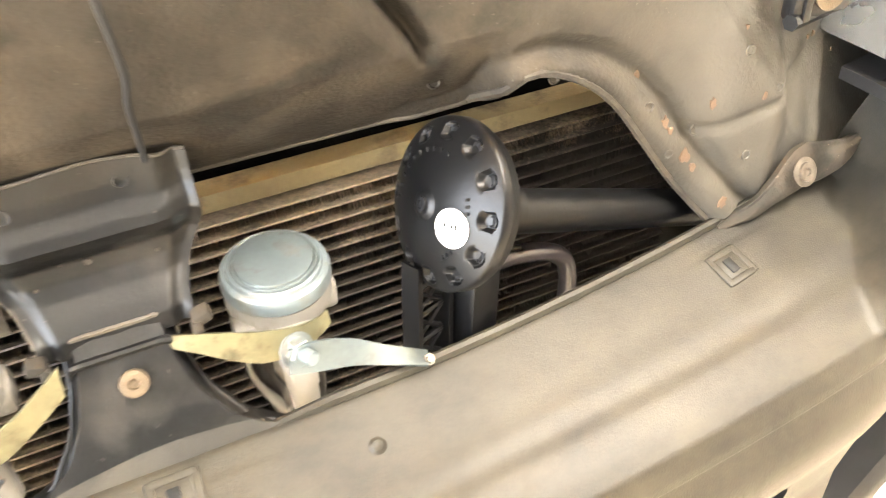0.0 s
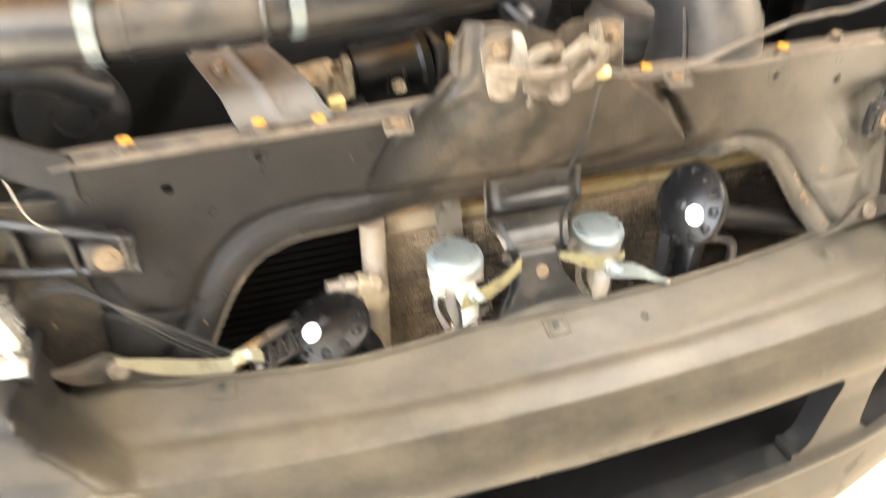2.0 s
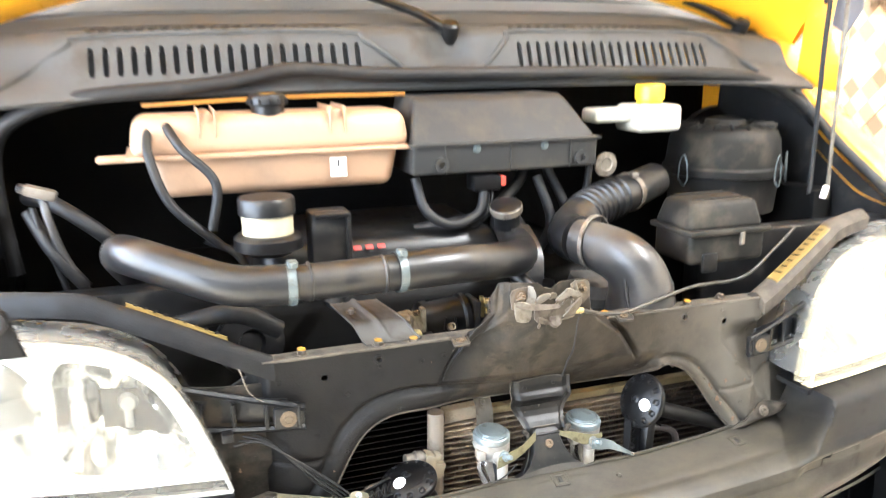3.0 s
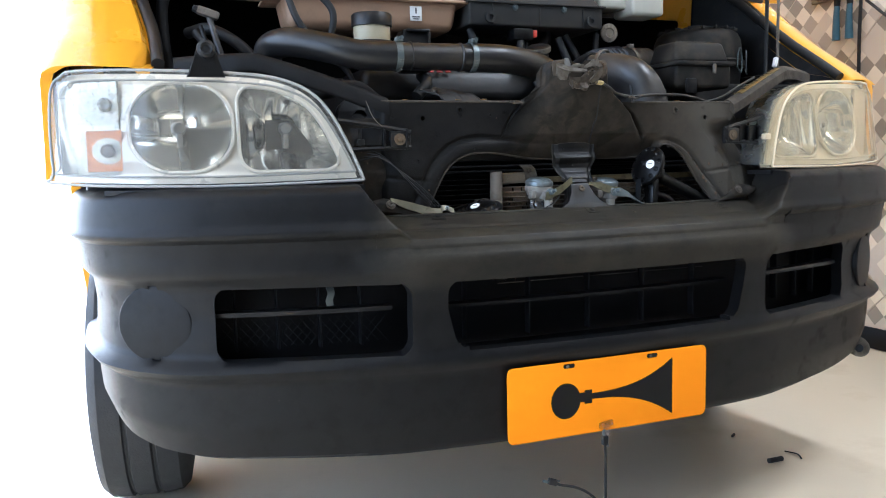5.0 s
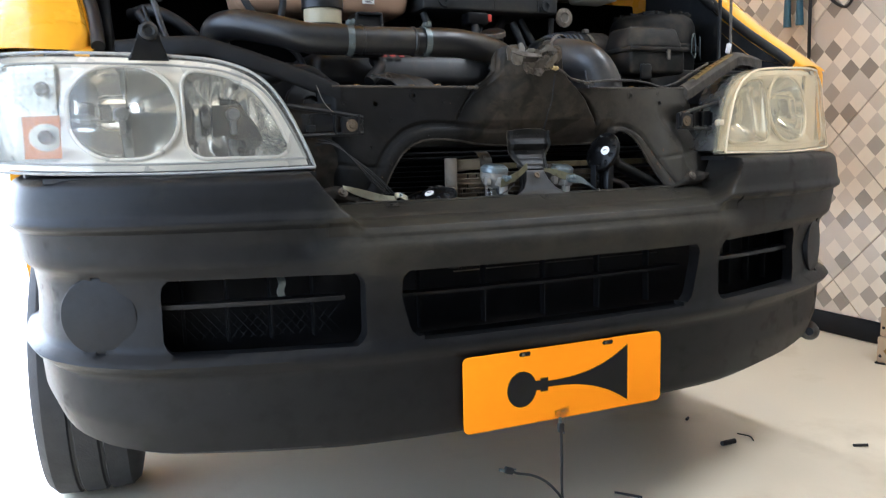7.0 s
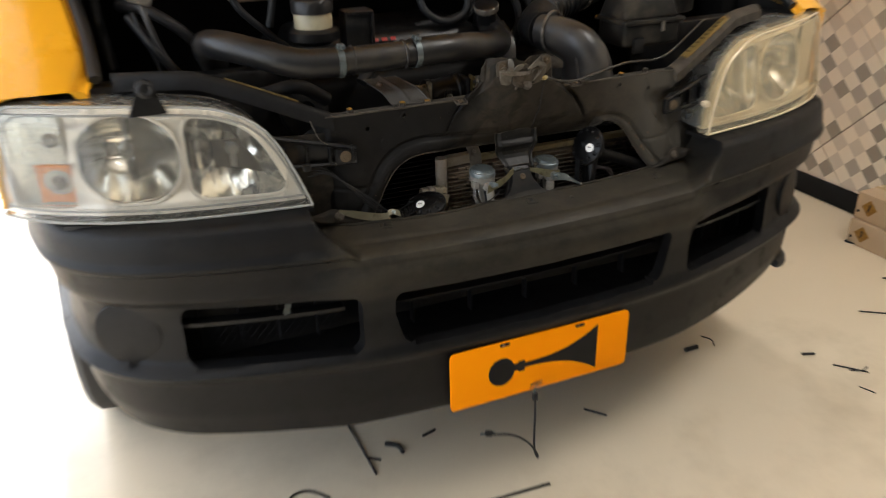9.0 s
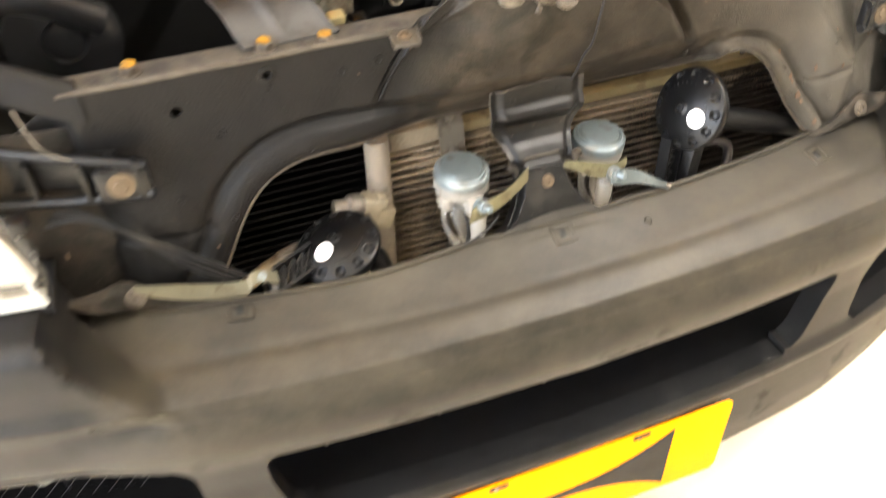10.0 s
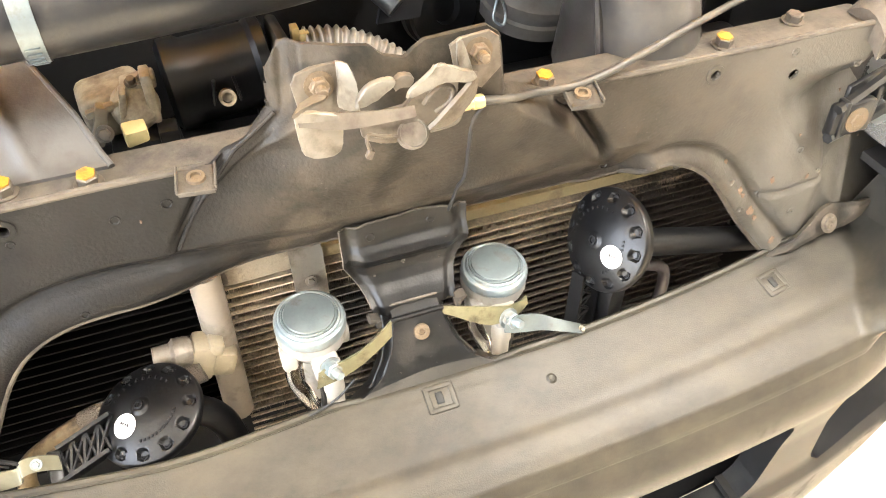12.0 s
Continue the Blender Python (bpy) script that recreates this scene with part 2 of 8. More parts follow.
def tube(bm, pts, radius, seg=12, steps=6, caps=True, oval=1.0):
    """A pipe along a smooth line; radius a number or a function of 0..1."""
    line = flow(pts, steps) if steps > 1 else [Vector(p) for p in pts]
    n = len(line)
    side = None
    rings = []
    for i, p in enumerate(line):
        d = (line[min(i + 1, n - 1)] - line[max(i - 1, 0)]).normalized()
        if side is None:
            side = d.cross(Vector((0, 0, 1)))
            if side.length < 0.1:
                side = d.cross(Vector((1, 0, 0)))
        side = (side - d * side.dot(d)).normalized()
        up = side.cross(d)
        r = radius(i / (n - 1)) if callable(radius) else radius
        rings.append([bm.verts.new(p + r * (math.cos(2 * math.pi * k / seg) * side + oval * math.sin(2 * math.pi * k / seg) * up)) for k in range(seg)])
    for a, b in zip(rings, rings[1:]):
        for k in range(seg):
            bm.faces.new((a[k], a[(k + 1) % seg], b[(k + 1) % seg], b[k]))
    if caps:
        bm.faces.new(rings[0])
        bm.faces.new(rings[-1])


def ribbon(bm, pts, width, thick, steps=6, widths=None):
    """A flat strip along a line; width is a vector, or one for each point."""
    line = flow(pts, steps)
    W = flow(width, steps) if isinstance(width, list) else [Vector(width)] * len(line)
    n = len(line)
    rows = []
    for i, p in enumerate(line):
        d = (line[min(i + 1, n - 1)] - line[max(i - 1, 0)]).normalized()
        nn = d.cross(W[i]).normalized() * thick * 0.5
        h = W[i] * 0.5
        rows.append([bm.verts.new(q) for q in (p - h - nn, p + h - nn, p + h + nn, p - h + nn)])
    for a, b in zip(rows, rows[1:]):
        for k in range(4):
            bm.faces.new((a[k], a[(k + 1) % 4], b[(k + 1) % 4], b[k]))
    bm.faces.new(rows[0])
    bm.faces.new(rows[-1])


def prism(bm, poly, depth, m, bevel=0.0):
    """A flat outline (local x, y) pulled to a depth along local z."""
    lo = [bm.verts.new(m @ Vector((x, y, 0))) for x, y in poly]
    hi = [bm.verts.new(m @ Vector((x, y, depth))) for x, y in poly]
    fs = [bm.faces.new(lo), bm.faces.new(hi)]
    for i in range(len(poly)):
        j = (i + 1) % len(poly)
        fs.append(bm.faces.new((lo[i], lo[j], hi[j], hi[i])))
    if bevel:
        es = list({e for e in fs[1].edges} | {e for e in fs[0].edges})
        bmesh.ops.bevel(bm, geom=es, offset=bevel, segments=2, profile=0.5, affect="EDGES", clamp_overlap=True)


def rbox(u, v, cu, cv, hu, hv, r):
    """How far (u, v) lies outside a rounded rectangle."""
    a, b = abs(u - cu) - hu + r, abs(v - cv) - hv + r
    return math.hypot(max(a, 0), max(b, 0)) + min(max(a, b), 0) - r


def poly_dist(u, v, poly):
    """How far (u, v) lies outside a polygon (inside: negative)."""
    best, inside = 1e9, False
    for i in range(len(poly)):
        (ax, ay), (bx, by) = poly[i - 1], poly[i]
        ex, ey, wx, wy = bx - ax, by - ay, u - ax, v - ay
        t = max(0, min(1, (wx * ex + wy * ey) / (ex * ex + ey * ey)))
        best = min(best, math.hypot(wx - ex * t, wy - ey * t))
        if (ay > v) != (by > v) and u < ax + (v - ay) / (by - ay) * ex:
            inside = not inside
    return -best if inside else best


def sheet(us, vs, surf, cut=None, back=None, rim_only=False):
    """A skin over the grid us x vs, cut away where cut(u, v) > 0, with edges turned back by the vector back."""
    bm = B()
    nu, nv = len(us), len(vs)
    uv = {(i, j): [us[i], vs[j]] for i in range(nu) for j in range(nv)}
    keep = {}
    for i in range(nu - 1):
        for j in range(nv - 1):
            keep[i, j] = cut is None or cut((us[i] + us[i + 1]) / 2, (vs[j] + vs[j + 1]) / 2) < 0
    if cut:
        for (i, j), c in uv.items():
            near = [keep.get((i + a, j + b)) for a in (-1, 0) for b in (-1, 0)]
            near = [k for k in near if k is not None]
            if any(near) and not all(near):
                for _ in range(2):
                    s, e = cut(*c), 1e-4
                    gu, gv = (cut(c[0] + e, c[1]) - s) / e, (cut(c[0], c[1] + e) - s) / e
                    q = gu * gu + gv * gv
                    lim = 0.8 * max(us[min(i + 1, nu - 1)] - us[max(i - 1, 0)], vs[min(j + 1, nv - 1)] - vs[max(j - 1, 0)])
                    if q > 0.2 and abs(s) < lim:
                        c[0] -= s * gu / q
                        c[1] -= s * gv / q
    V = {}
    for (i, j), k in keep.items():
        if k:
            q = [(i, j), (i + 1, j), (i + 1, j + 1), (i, j + 1)]
            for key in q:
                if key not in V:
                    V[key] = bm.verts.new(surf(*uv[key]))
            bm.faces.new([V[key] for key in q])
    if back is not None:
        ring = [e for e in bm.edges if e.is_boundary]
        twin = {}
        for e in ring:
            for v in e.verts:
                if v not in twin:
                    bv = back(v.co) if callable(back) else Vector(back)
                    twin[v] = bm.verts.new(v.co + bv)
        for e in ring:
            a, b = e.verts
            bm.faces.new((a, b, twin[b], twin[a]))
    return bm


def lin(a, b, n):
    return [a + (b - a) * i / n for i in range(n + 1)]


def sstep(a, b, x):
    t = max(0.0, min(1.0, (x - a) / (b - a)))
    return t * t * (3 - 2 * t)


def curve_at(table, x):
    """Straight steps through a table of (x, value)."""
    for (x0, y0), (x1, y1) in zip(table, table[1:]):
        if x <= x1:
            return y0 + (y1 - y0) * max(0.0, (x - x0)) / (x1 - x0)
    return table[-1][1]


def patch(bm, p, n, r, rng):
    """A thin stain of uneven outline."""
    m = aim(p, n)
    rs = [0.62 * r * rng.uniform(0.6, 1.2) for _ in range(12)]
    ring = [bm.verts.new(m @ Vector((0.7 * q * math.cos(math.pi * k / 6), q * math.sin(math.pi * k / 6), 0.0004))) for k, q in enumerate(rs)]
    bm.faces.new(ring)
    low = [bm.verts.new(m @ Vector((0.8 * q * math.cos(math.pi * k / 6), 1.1 * q * math.sin(math.pi * k / 6), -0.0006))) for k, q in enumerate(rs)]
    for k in range(12):
        bm.faces.new((ring[k], ring[k - 1], low[k - 1], low[k]))


def hexbolt(bm, p, n, r=0.006, h=0.005, washer=1.5):
    m = aim(p, n)
    lathe(bm, [(r * washer, 0), (r * washer, 0.0012)], m, 20)
    lathe(bm, [(r, 0.0012), (r, h), (r * 0.85, h + 0.0008)], m, 6)


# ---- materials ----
# dust tone runs down past the ledge to paint the shoulder's sheen
TRIM = grain("bumper_plastic", (0.0056, 0.0056, 0.0060), 0.44, vary=0.18, scale=25, fine=900, bump=0.12, dirt=(0.014, 0.0132, 0.0118), dirt_amount=0.10, dirt_scale=18, specular=0.22, specks=(0.05, 0.045, 0.038), speck_scale=220, speck_cut=0.77, dust_sheen=(0.590, 0.658, 0.40, 0.47, (0.0175, 0.0155, 0.0120), (0.0370, 0.0320, 0.0225)))
WINGDUST = grain("brown_dusty_steel", (0.028, 0.0243, 0.0198), 0.68, vary=0.5, scale=14, fine=420, bump=0.2, dirt=(0.048, 0.038, 0.028), dirt_amount=0.28, dirt_scale=26, specular=0.12, specks=(0.10, 0.08, 0.06), speck_scale=300, speck_cut=0.71)
PANEL = grain("dusty_black_paint", (0.0265, 0.0220, 0.0169), 0.50, vary=0.5, scale=9, fine=420, bump=0.22, dirt=(0.053, 0.0415, 0.0288), dirt_amount=0.32, dirt_scale=15, specular=0.15, specks=(0.062, 0.052, 0.040), speck_scale=430, speck_cut=0.70, clean=(-0.09, -0.03, (0.0054, 0.0054, 0.0056)), blots=(0.0072, 0.0063, 0.0052), far=(0.20, 0.34, (0.082, 0.074, 0.061)), mottle=0.62)
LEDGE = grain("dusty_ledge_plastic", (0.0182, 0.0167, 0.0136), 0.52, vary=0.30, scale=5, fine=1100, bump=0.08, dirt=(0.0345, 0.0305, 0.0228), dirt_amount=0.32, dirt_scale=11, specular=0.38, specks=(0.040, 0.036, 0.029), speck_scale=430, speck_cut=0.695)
BLACK = grain("black_plastic", (0.0052, 0.0052, 0.0056), 0.38, vary=0.3, fine=600, bump=0.07, dirt=(0.028, 0.024, 0.018), dirt_amount=0.14, dirt_scale=26, specular=0.35, specks=(0.05, 0.045, 0.036), speck_scale=240, speck_cut=0.75)
GLOSS = grain("moulded_black_plastic", (0.0028, 0.0028, 0.0030), 0.36, vary=0.25, fine=500, bump=0.04, specular=0.22)
RUBBER = grain("black_rubber", (0.008, 0.008, 0.0085), 0.55, vary=0.2, fine=400, bump=0.08, dirt=(0.034, 0.029, 0.022), dirt_amount=0.14, dirt_scale=18, specular=0.35)
HOSE = grain("charge_pipe_rubber", (0.010, 0.010, 0.0105), 0.34, vary=0.2, fine=300, bump=0.05, dirt=(0.038, 0.031, 0.022), dirt_amount=0.20, dirt_scale=16, specular=0.4)
DUSTY = grain("dust_covered_steel", (0.050, 0.040, 0.028), 0.75, vary=0.4, fine=250, bump=0.3, dirt=(0.026, 0.021, 0.016), dirt_amount=0.30, dirt_scale=30, specks=(0.09, 0.075, 0.05), speck_scale=160, speck_cut=0.72)


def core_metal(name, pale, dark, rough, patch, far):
    """Core aluminium: dust-pale near top and one end, patchy grime and painted shade elsewhere."""
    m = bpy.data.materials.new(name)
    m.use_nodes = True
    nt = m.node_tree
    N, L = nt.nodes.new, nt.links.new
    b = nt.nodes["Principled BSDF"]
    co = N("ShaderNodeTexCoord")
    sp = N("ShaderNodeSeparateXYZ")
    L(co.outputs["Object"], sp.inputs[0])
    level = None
    # lower rows and far end darker: shade of ledge and panel painted in
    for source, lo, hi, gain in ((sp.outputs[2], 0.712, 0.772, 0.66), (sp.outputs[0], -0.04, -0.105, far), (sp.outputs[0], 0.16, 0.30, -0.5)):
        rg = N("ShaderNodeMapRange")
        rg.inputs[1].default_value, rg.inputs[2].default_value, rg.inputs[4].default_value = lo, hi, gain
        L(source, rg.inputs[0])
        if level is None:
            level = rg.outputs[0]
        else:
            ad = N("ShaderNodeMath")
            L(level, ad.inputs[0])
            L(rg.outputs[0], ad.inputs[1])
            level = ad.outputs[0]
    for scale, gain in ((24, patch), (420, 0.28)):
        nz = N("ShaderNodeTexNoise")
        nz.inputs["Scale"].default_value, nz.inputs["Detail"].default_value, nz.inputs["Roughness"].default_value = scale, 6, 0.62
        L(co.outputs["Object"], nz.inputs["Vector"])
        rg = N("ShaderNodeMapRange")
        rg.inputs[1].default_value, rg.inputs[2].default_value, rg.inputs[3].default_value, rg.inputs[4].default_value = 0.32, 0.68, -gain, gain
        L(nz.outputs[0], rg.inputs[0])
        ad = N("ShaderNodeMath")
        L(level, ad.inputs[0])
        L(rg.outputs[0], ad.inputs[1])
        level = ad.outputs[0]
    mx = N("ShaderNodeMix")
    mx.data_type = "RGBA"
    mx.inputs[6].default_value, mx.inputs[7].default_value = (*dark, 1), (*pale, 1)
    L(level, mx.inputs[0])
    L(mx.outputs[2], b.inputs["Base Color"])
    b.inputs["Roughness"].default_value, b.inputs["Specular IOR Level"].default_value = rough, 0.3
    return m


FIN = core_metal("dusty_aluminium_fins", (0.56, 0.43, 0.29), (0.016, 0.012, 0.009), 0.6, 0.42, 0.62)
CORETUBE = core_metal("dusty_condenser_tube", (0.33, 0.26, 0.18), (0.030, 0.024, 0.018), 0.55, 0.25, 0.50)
BAR = grain("dusty_tan_bar", (0.16, 0.125, 0.060), 0.6, 0.1, vary=0.35, scale=40, fine=400, bump=0.2, dirt=(0.06, 0.047, 0.03), dirt_amount=0.25, dirt_scale=40)
POST = grain("dusty_post_paint", (0.0030, 0.0029, 0.0028), 0.42, vary=0.4, scale=14, fine=500, bump=0.08, dirt=(0.017, 0.0140, 0.0106), dirt_amount=0.20, dirt_scale=24, specular=0.3, specks=(0.05, 0.044, 0.036), speck_scale=300, speck_cut=0.735, mottle=0.5)
BAYDUST = grain("dusty_bay_plastic", (0.0105, 0.0098, 0.0088), 0.55, vary=0.35, scale=12, fine=400, bump=0.1, dirt=(0.052, 0.044, 0.033), dirt_amount=0.27, dirt_scale=14, specular=0.2)
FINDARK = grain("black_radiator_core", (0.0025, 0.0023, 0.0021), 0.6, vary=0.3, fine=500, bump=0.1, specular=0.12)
ALU = grain("dull_aluminium", (0.17, 0.152, 0.128), 0.5, 0.5, vary=0.25, fine=300, bump=0.1, dirt=(0.08, 0.062, 0.043), dirt_amount=0.28, dirt_scale=30)
ZINC = grain("zinc_plate", (0.125, 0.148, 0.152), 0.38, 0.6, vary=0.25, scale=50, fine=400, bump=0.03, dirt=(0.10, 0.10, 0.085), dirt_amount=0.15, dirt_scale=70)
PALEZINC = grain("pale_blue_zinc", (0.165, 0.198, 0.210), 0.36, 0.5, vary=0.25, scale=40, fine=400, bump=0.02, dirt=(0.18, 0.165, 0.135), dirt_amount=0.25, dirt_scale=45)
CAST = grain("pale_plastic_body", (0.225, 0.212, 0.190), 0.45, vary=0.18, fine=300, bump=0.05, dirt=(0.16, 0.135, 0.10), dirt_amount=0.2, dirt_scale=60)
GOLD = grain("yellow_zinc_plate", (0.150, 0.138, 0.080), 0.38, 0.6, vary=0.4, scale=50, fine=300, bump=0.05, dirt=(0.065, 0.052, 0.027), dirt_amount=0.25, dirt_scale=60)
STRAPZINC = grain("yellowish_zinc_strap", (0.135, 0.125, 0.085), 0.36, 0.5, vary=0.35, scale=40, fine=300, bump=0.04, dirt=(0.07, 0.058, 0.034), dirt_amount=0.2, dirt_scale=50)
STEEL = grain("worn_bare_steel", (0.17, 0.15, 0.122), 0.45, 0.5, vary=0.3, scale=60, fine=400, bump=0.1, dirt=(0.075, 0.056, 0.036), dirt_amount=0.30, dirt_scale=50)
ORUST = grain("orange_rust", (0.094, 0.058, 0.034), 0.8, vary=0.5, scale=300, fine=900, bump=0.3)
RUST = grain("rusty_bolt", (0.088, 0.062, 0.036), 0.65, 0.3, vary=0.5, scale=200, fine=900, bump=0.3)
YELLOW = grain("yellow_paint", (0.84, 0.40, 0.012), 0.28, vary=0.05, scale=4, fine=900, bump=0.01, coat=0.8, rough_vary=0.05)
MARK = grain("yellow_paint_mark", (0.25, 0.120, 0.004), 0.55, vary=0.3, fine=500, dirt=(0.10, 0.06, 0.015), dirt_amount=0.25, dirt_scale=160)
PLATE = grain("orange_plate_paint", (1.0, 0.305, 0.0), 0.5, vary=0.03, scale=6, fine=700, bump=0.01, specular=0.03)
INK = grain("black_print", (0.006, 0.006, 0.006), 0.55, vary=0.1, specular=0.25)
WHITE = grain("white_sticker", (0.8, 0.8, 0.78), 0.5, vary=0.05, fine=500)
PINK = grain("aged_tank_plastic", (0.335, 0.212, 0.132), 0.42, vary=0.12, scale=7, fine=300, bump=0.04, dirt=(0.25, 0.165, 0.105), dirt_amount=0.2, dirt_scale=9)
CREAM = grain("pale_reservoir_plastic", (0.36, 0.32, 0.21), 0.42, vary=0.12, fine=300)
AMBERBOWL = grain("orange_reflector", (0.90, 0.27, 0.006), 0.3, 0.0, vary=0.2, scale=40, bump=0.02)
CELL = grain("dull_silver_reflector", (0.50, 0.50, 0.44), 0.3, 0.6, vary=0.3, scale=60, bump=0.05)
PRISM = pane("prism_lens", (0.97, 0.97, 0.95), 0.06, 0.10, (0.85, 0.82, 0.72))
CHROME = grain("lamp_reflector", (0.88, 0.88, 0.85), 0.13, 1.0, vary=0.05, scale=12, bump=0.0, rough_vary=0.05)
LAMPBODY = grain("lamp_housing_silver", (0.42, 0.42, 0.40), 0.26, 0.8, vary=0.1, bump=0.02)
RIM = grain("pale_lamp_rim", (0.30, 0.30, 0.28), 0.3, vary=0.08, bump=0.02)
BEZEL = grain("cream_silvered_bezel", (0.80, 0.76, 0.67), 0.3, 0.3, vary=0.08, scale=14, bump=0.02)
BEZEL_OLD = grain("yellowed_bezel", (0.76, 0.65, 0.46), 0.35, 0.2, vary=0.12, scale=14, bump=0.02)
SHIELD = grain("grey_bulb_shield", (0.22, 0.22, 0.21), 0.35, 0.6, vary=0.15, bump=0.02)
# near-black with the shade of the bumper openings put into it
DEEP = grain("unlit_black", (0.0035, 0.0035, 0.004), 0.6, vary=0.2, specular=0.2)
SCUT = grain("faded_scuttle_plastic", (0.058, 0.058, 0.056), 0.62, vary=0.2, scale=12, fine=500, bump=0.08, dirt=(0.05, 0.045, 0.038), dirt_amount=0.2, dirt_scale=14, specular=0.25)
# milky haze in the clear lens paints in extra brightness
LENS = pane("clear_lens", (0.99, 0.975, 0.94), 0.03, 0.08, (0.84, 0.79, 0.66))
AGED = pane("yellowed_lens", (0.99, 0.92, 0.76), 0.06, 0.30, (0.74, 0.65, 0.44))
SCREEN = pane("windscreen_glass", (0.55, 0.62, 0.60), 0.01)
CLEAR = glass("clear_hose_plastic", (0.92, 0.93, 0.95), 0.1)
TYRE = grain("tyre_rubber", (0.02, 0.02, 0.021), 0.7, vary=0.2, fine=200, bump=0.3)
FLOOR = grain("cream_floor_tile", (0.70, 0.61, 0.46), 0.30, vary=0.06, scale=3, fine=120, bump=0.03, dirt=(0.55, 0.47, 0.34), dirt_amount=0.18, dirt_scale=1.5)
PLASTER = grain("white_plaster", (0.78, 0.76, 0.72), 0.8, vary=0.05, scale=3, fine=200, bump=0.1)
GROUT = grain("tile_grout", (0.20, 0.18, 0.16), 0.85, vary=0.2)
TILE = [grain("tile_" + n, c, 0.22, vary=0.06, scale=20, fine=300, bump=0.02, rough_vary=0.05, per_piece=0.06) for n, c in
        (("cream", (0.70, 0.63, 0.52)), ("pale", (0.54, 0.48, 0.40)), ("grey", (0.27, 0.240, 0.20)), ("taupe", (0.38, 0.335, 0.28)))]
SKIRT = grain("black_skirting", (0.004, 0.004, 0.0045), 0.5, vary=0.2, specular=0.12)
CARDBOARD = grain("brown_cardboard", (0.42, 0.31, 0.2), 0.8, vary=0.12, fine=200, bump=0.1)
CONCRETE = grain("pale_concrete_yard", (0.55, 0.52, 0.47), 0.85, vary=0.15, scale=2, fine=60, bump=0.2)
BROWN = grain("oxidised_copper", (0.20, 0.150, 0.088), 0.42, 0.6, vary=0.35, scale=60, bump=0.1, dirt=(0.045, 0.034, 0.022), dirt_amount=0.28, dirt_scale=45)
WORN = grain("worn_latch_steel", (0.082, 0.068, 0.051), 0.5, 0.3, vary=0.35, scale=45, fine=400, bump=0.12, dirt=(0.050, 0.036, 0.025), dirt_amount=0.30, dirt_scale=55)
PALEWORN = grain("pale_rubbed_steel", (0.122, 0.109, 0.088), 0.46, 0.3, vary=0.3, scale=40, fine=400, bump=0.08, dirt=(0.060, 0.047, 0.033), dirt_amount=0.32, dirt_scale=55)
BARE = grain("grey_bracket_steel", (0.046, 0.043, 0.039), 0.58, 0.15, vary=0.3, scale=18, fine=400, bump=0.08, dirt=(0.042, 0.036, 0.029), dirt_amount=0.25, dirt_scale=25)
BRASS = grain("dull_brass", (0.42, 0.33, 0.15), 0.38, 0.6, vary=0.2, scale=60, bump=0.05, dirt=(0.20, 0.15, 0.08), dirt_amount=0.2, dirt_scale=60)
CABLE = grain("dusty_cable_sheath", (0.022, 0.020, 0.017), 0.45, vary=0.3, scale=40, fine=500, bump=0.1, dirt=(0.055, 0.046, 0.034), dirt_amount=0.34, dirt_scale=45)
CASTDARK = grain("dusty_cast_aluminium", (0.20, 0.175, 0.125), 0.55, 0.3, vary=0.35, scale=40, fine=300, bump=0.2, dirt=(0.07, 0.055, 0.036), dirt_amount=0.32, dirt_scale=35)
DUSTHOSE = grain("dust_greyed_hose", (0.022, 0.021, 0.0205), 0.36, vary=0.3, scale=12, fine=300, bump=0.06, dirt=(0.060, 0.052, 0.042), dirt_amount=0.30, dirt_scale=12, specular=0.5)
NOZZLE = grain("white_nozzle_plastic", (0.36, 0.34, 0.30), 0.45, vary=0.15, fine=300, bump=0.03)
FOIL = grain("yellow_foil", (0.155, 0.112, 0.036), 0.4, 0.2, vary=0.2, scale=40)
DARKWALL = grain("unseen_dark_wall", (0.075, 0.073, 0.07), 0.6, vary=0.15, scale=3, fine=100, bump=0.05)
PALESCUT = grain("faded_grey_cowl", (0.062, 0.061, 0.057), 0.75, vary=0.15, scale=10, fine=500, bump=0.05, dirt=(0.085, 0.080, 0.070), dirt_amount=0.2, dirt_scale=8, specular=0.15)


# ---- the workshop ----
def slab(name, lo, hi, material, label, category, kind="structure"):
    bm = B()
    add_box(bm, [(a + b) / 2 for a, b in zip(lo, hi)], [b - a for a, b in zip(lo, hi)], 0.004)
    return tagged(part(name, bm, material), label, category, kind=kind)


X0, X1, Y0, Y1, ZC = -3.2, 2.0, -4.2, 5.2, 3.3
slab("ground", (-60, -60, -0.30), (60, 60, -0.16), CONCRETE, "pale concrete yard outside the workshop", "ground")
floor = slab("floor", (X0 - 0.2, Y0, -0.15), (X1, Y1, 0.0), FLOOR, "smooth cream workshop floor with faint stains", "floor")
slab("ceiling", (X0 - 0.2, Y0 - 0.2, ZC), (X1 + 0.2, Y1 + 0.2, ZC + 0.15), PLASTER, "plain white workshop ceiling", "ceiling")
slab("wall_south", (-0.9, Y1, -0.15), (X1 + 0.2, Y1 + 0.2, ZC - 0.004), PLASTER, "plain white plastered wall", "wall")
slab("wall_south_lintel", (X0 - 0.2, Y1, 3.0), (-0.904, Y1 + 0.2, ZC - 0.004), PLASTER, "plain white lintel over the rear opening", "wall")
slab("wall_gate_pier_a", (X0 - 0.2, Y0, 0.002), (X0, -3.2, ZC - 0.004), PLASTER, "plain white pier beside the open gate", "wall")
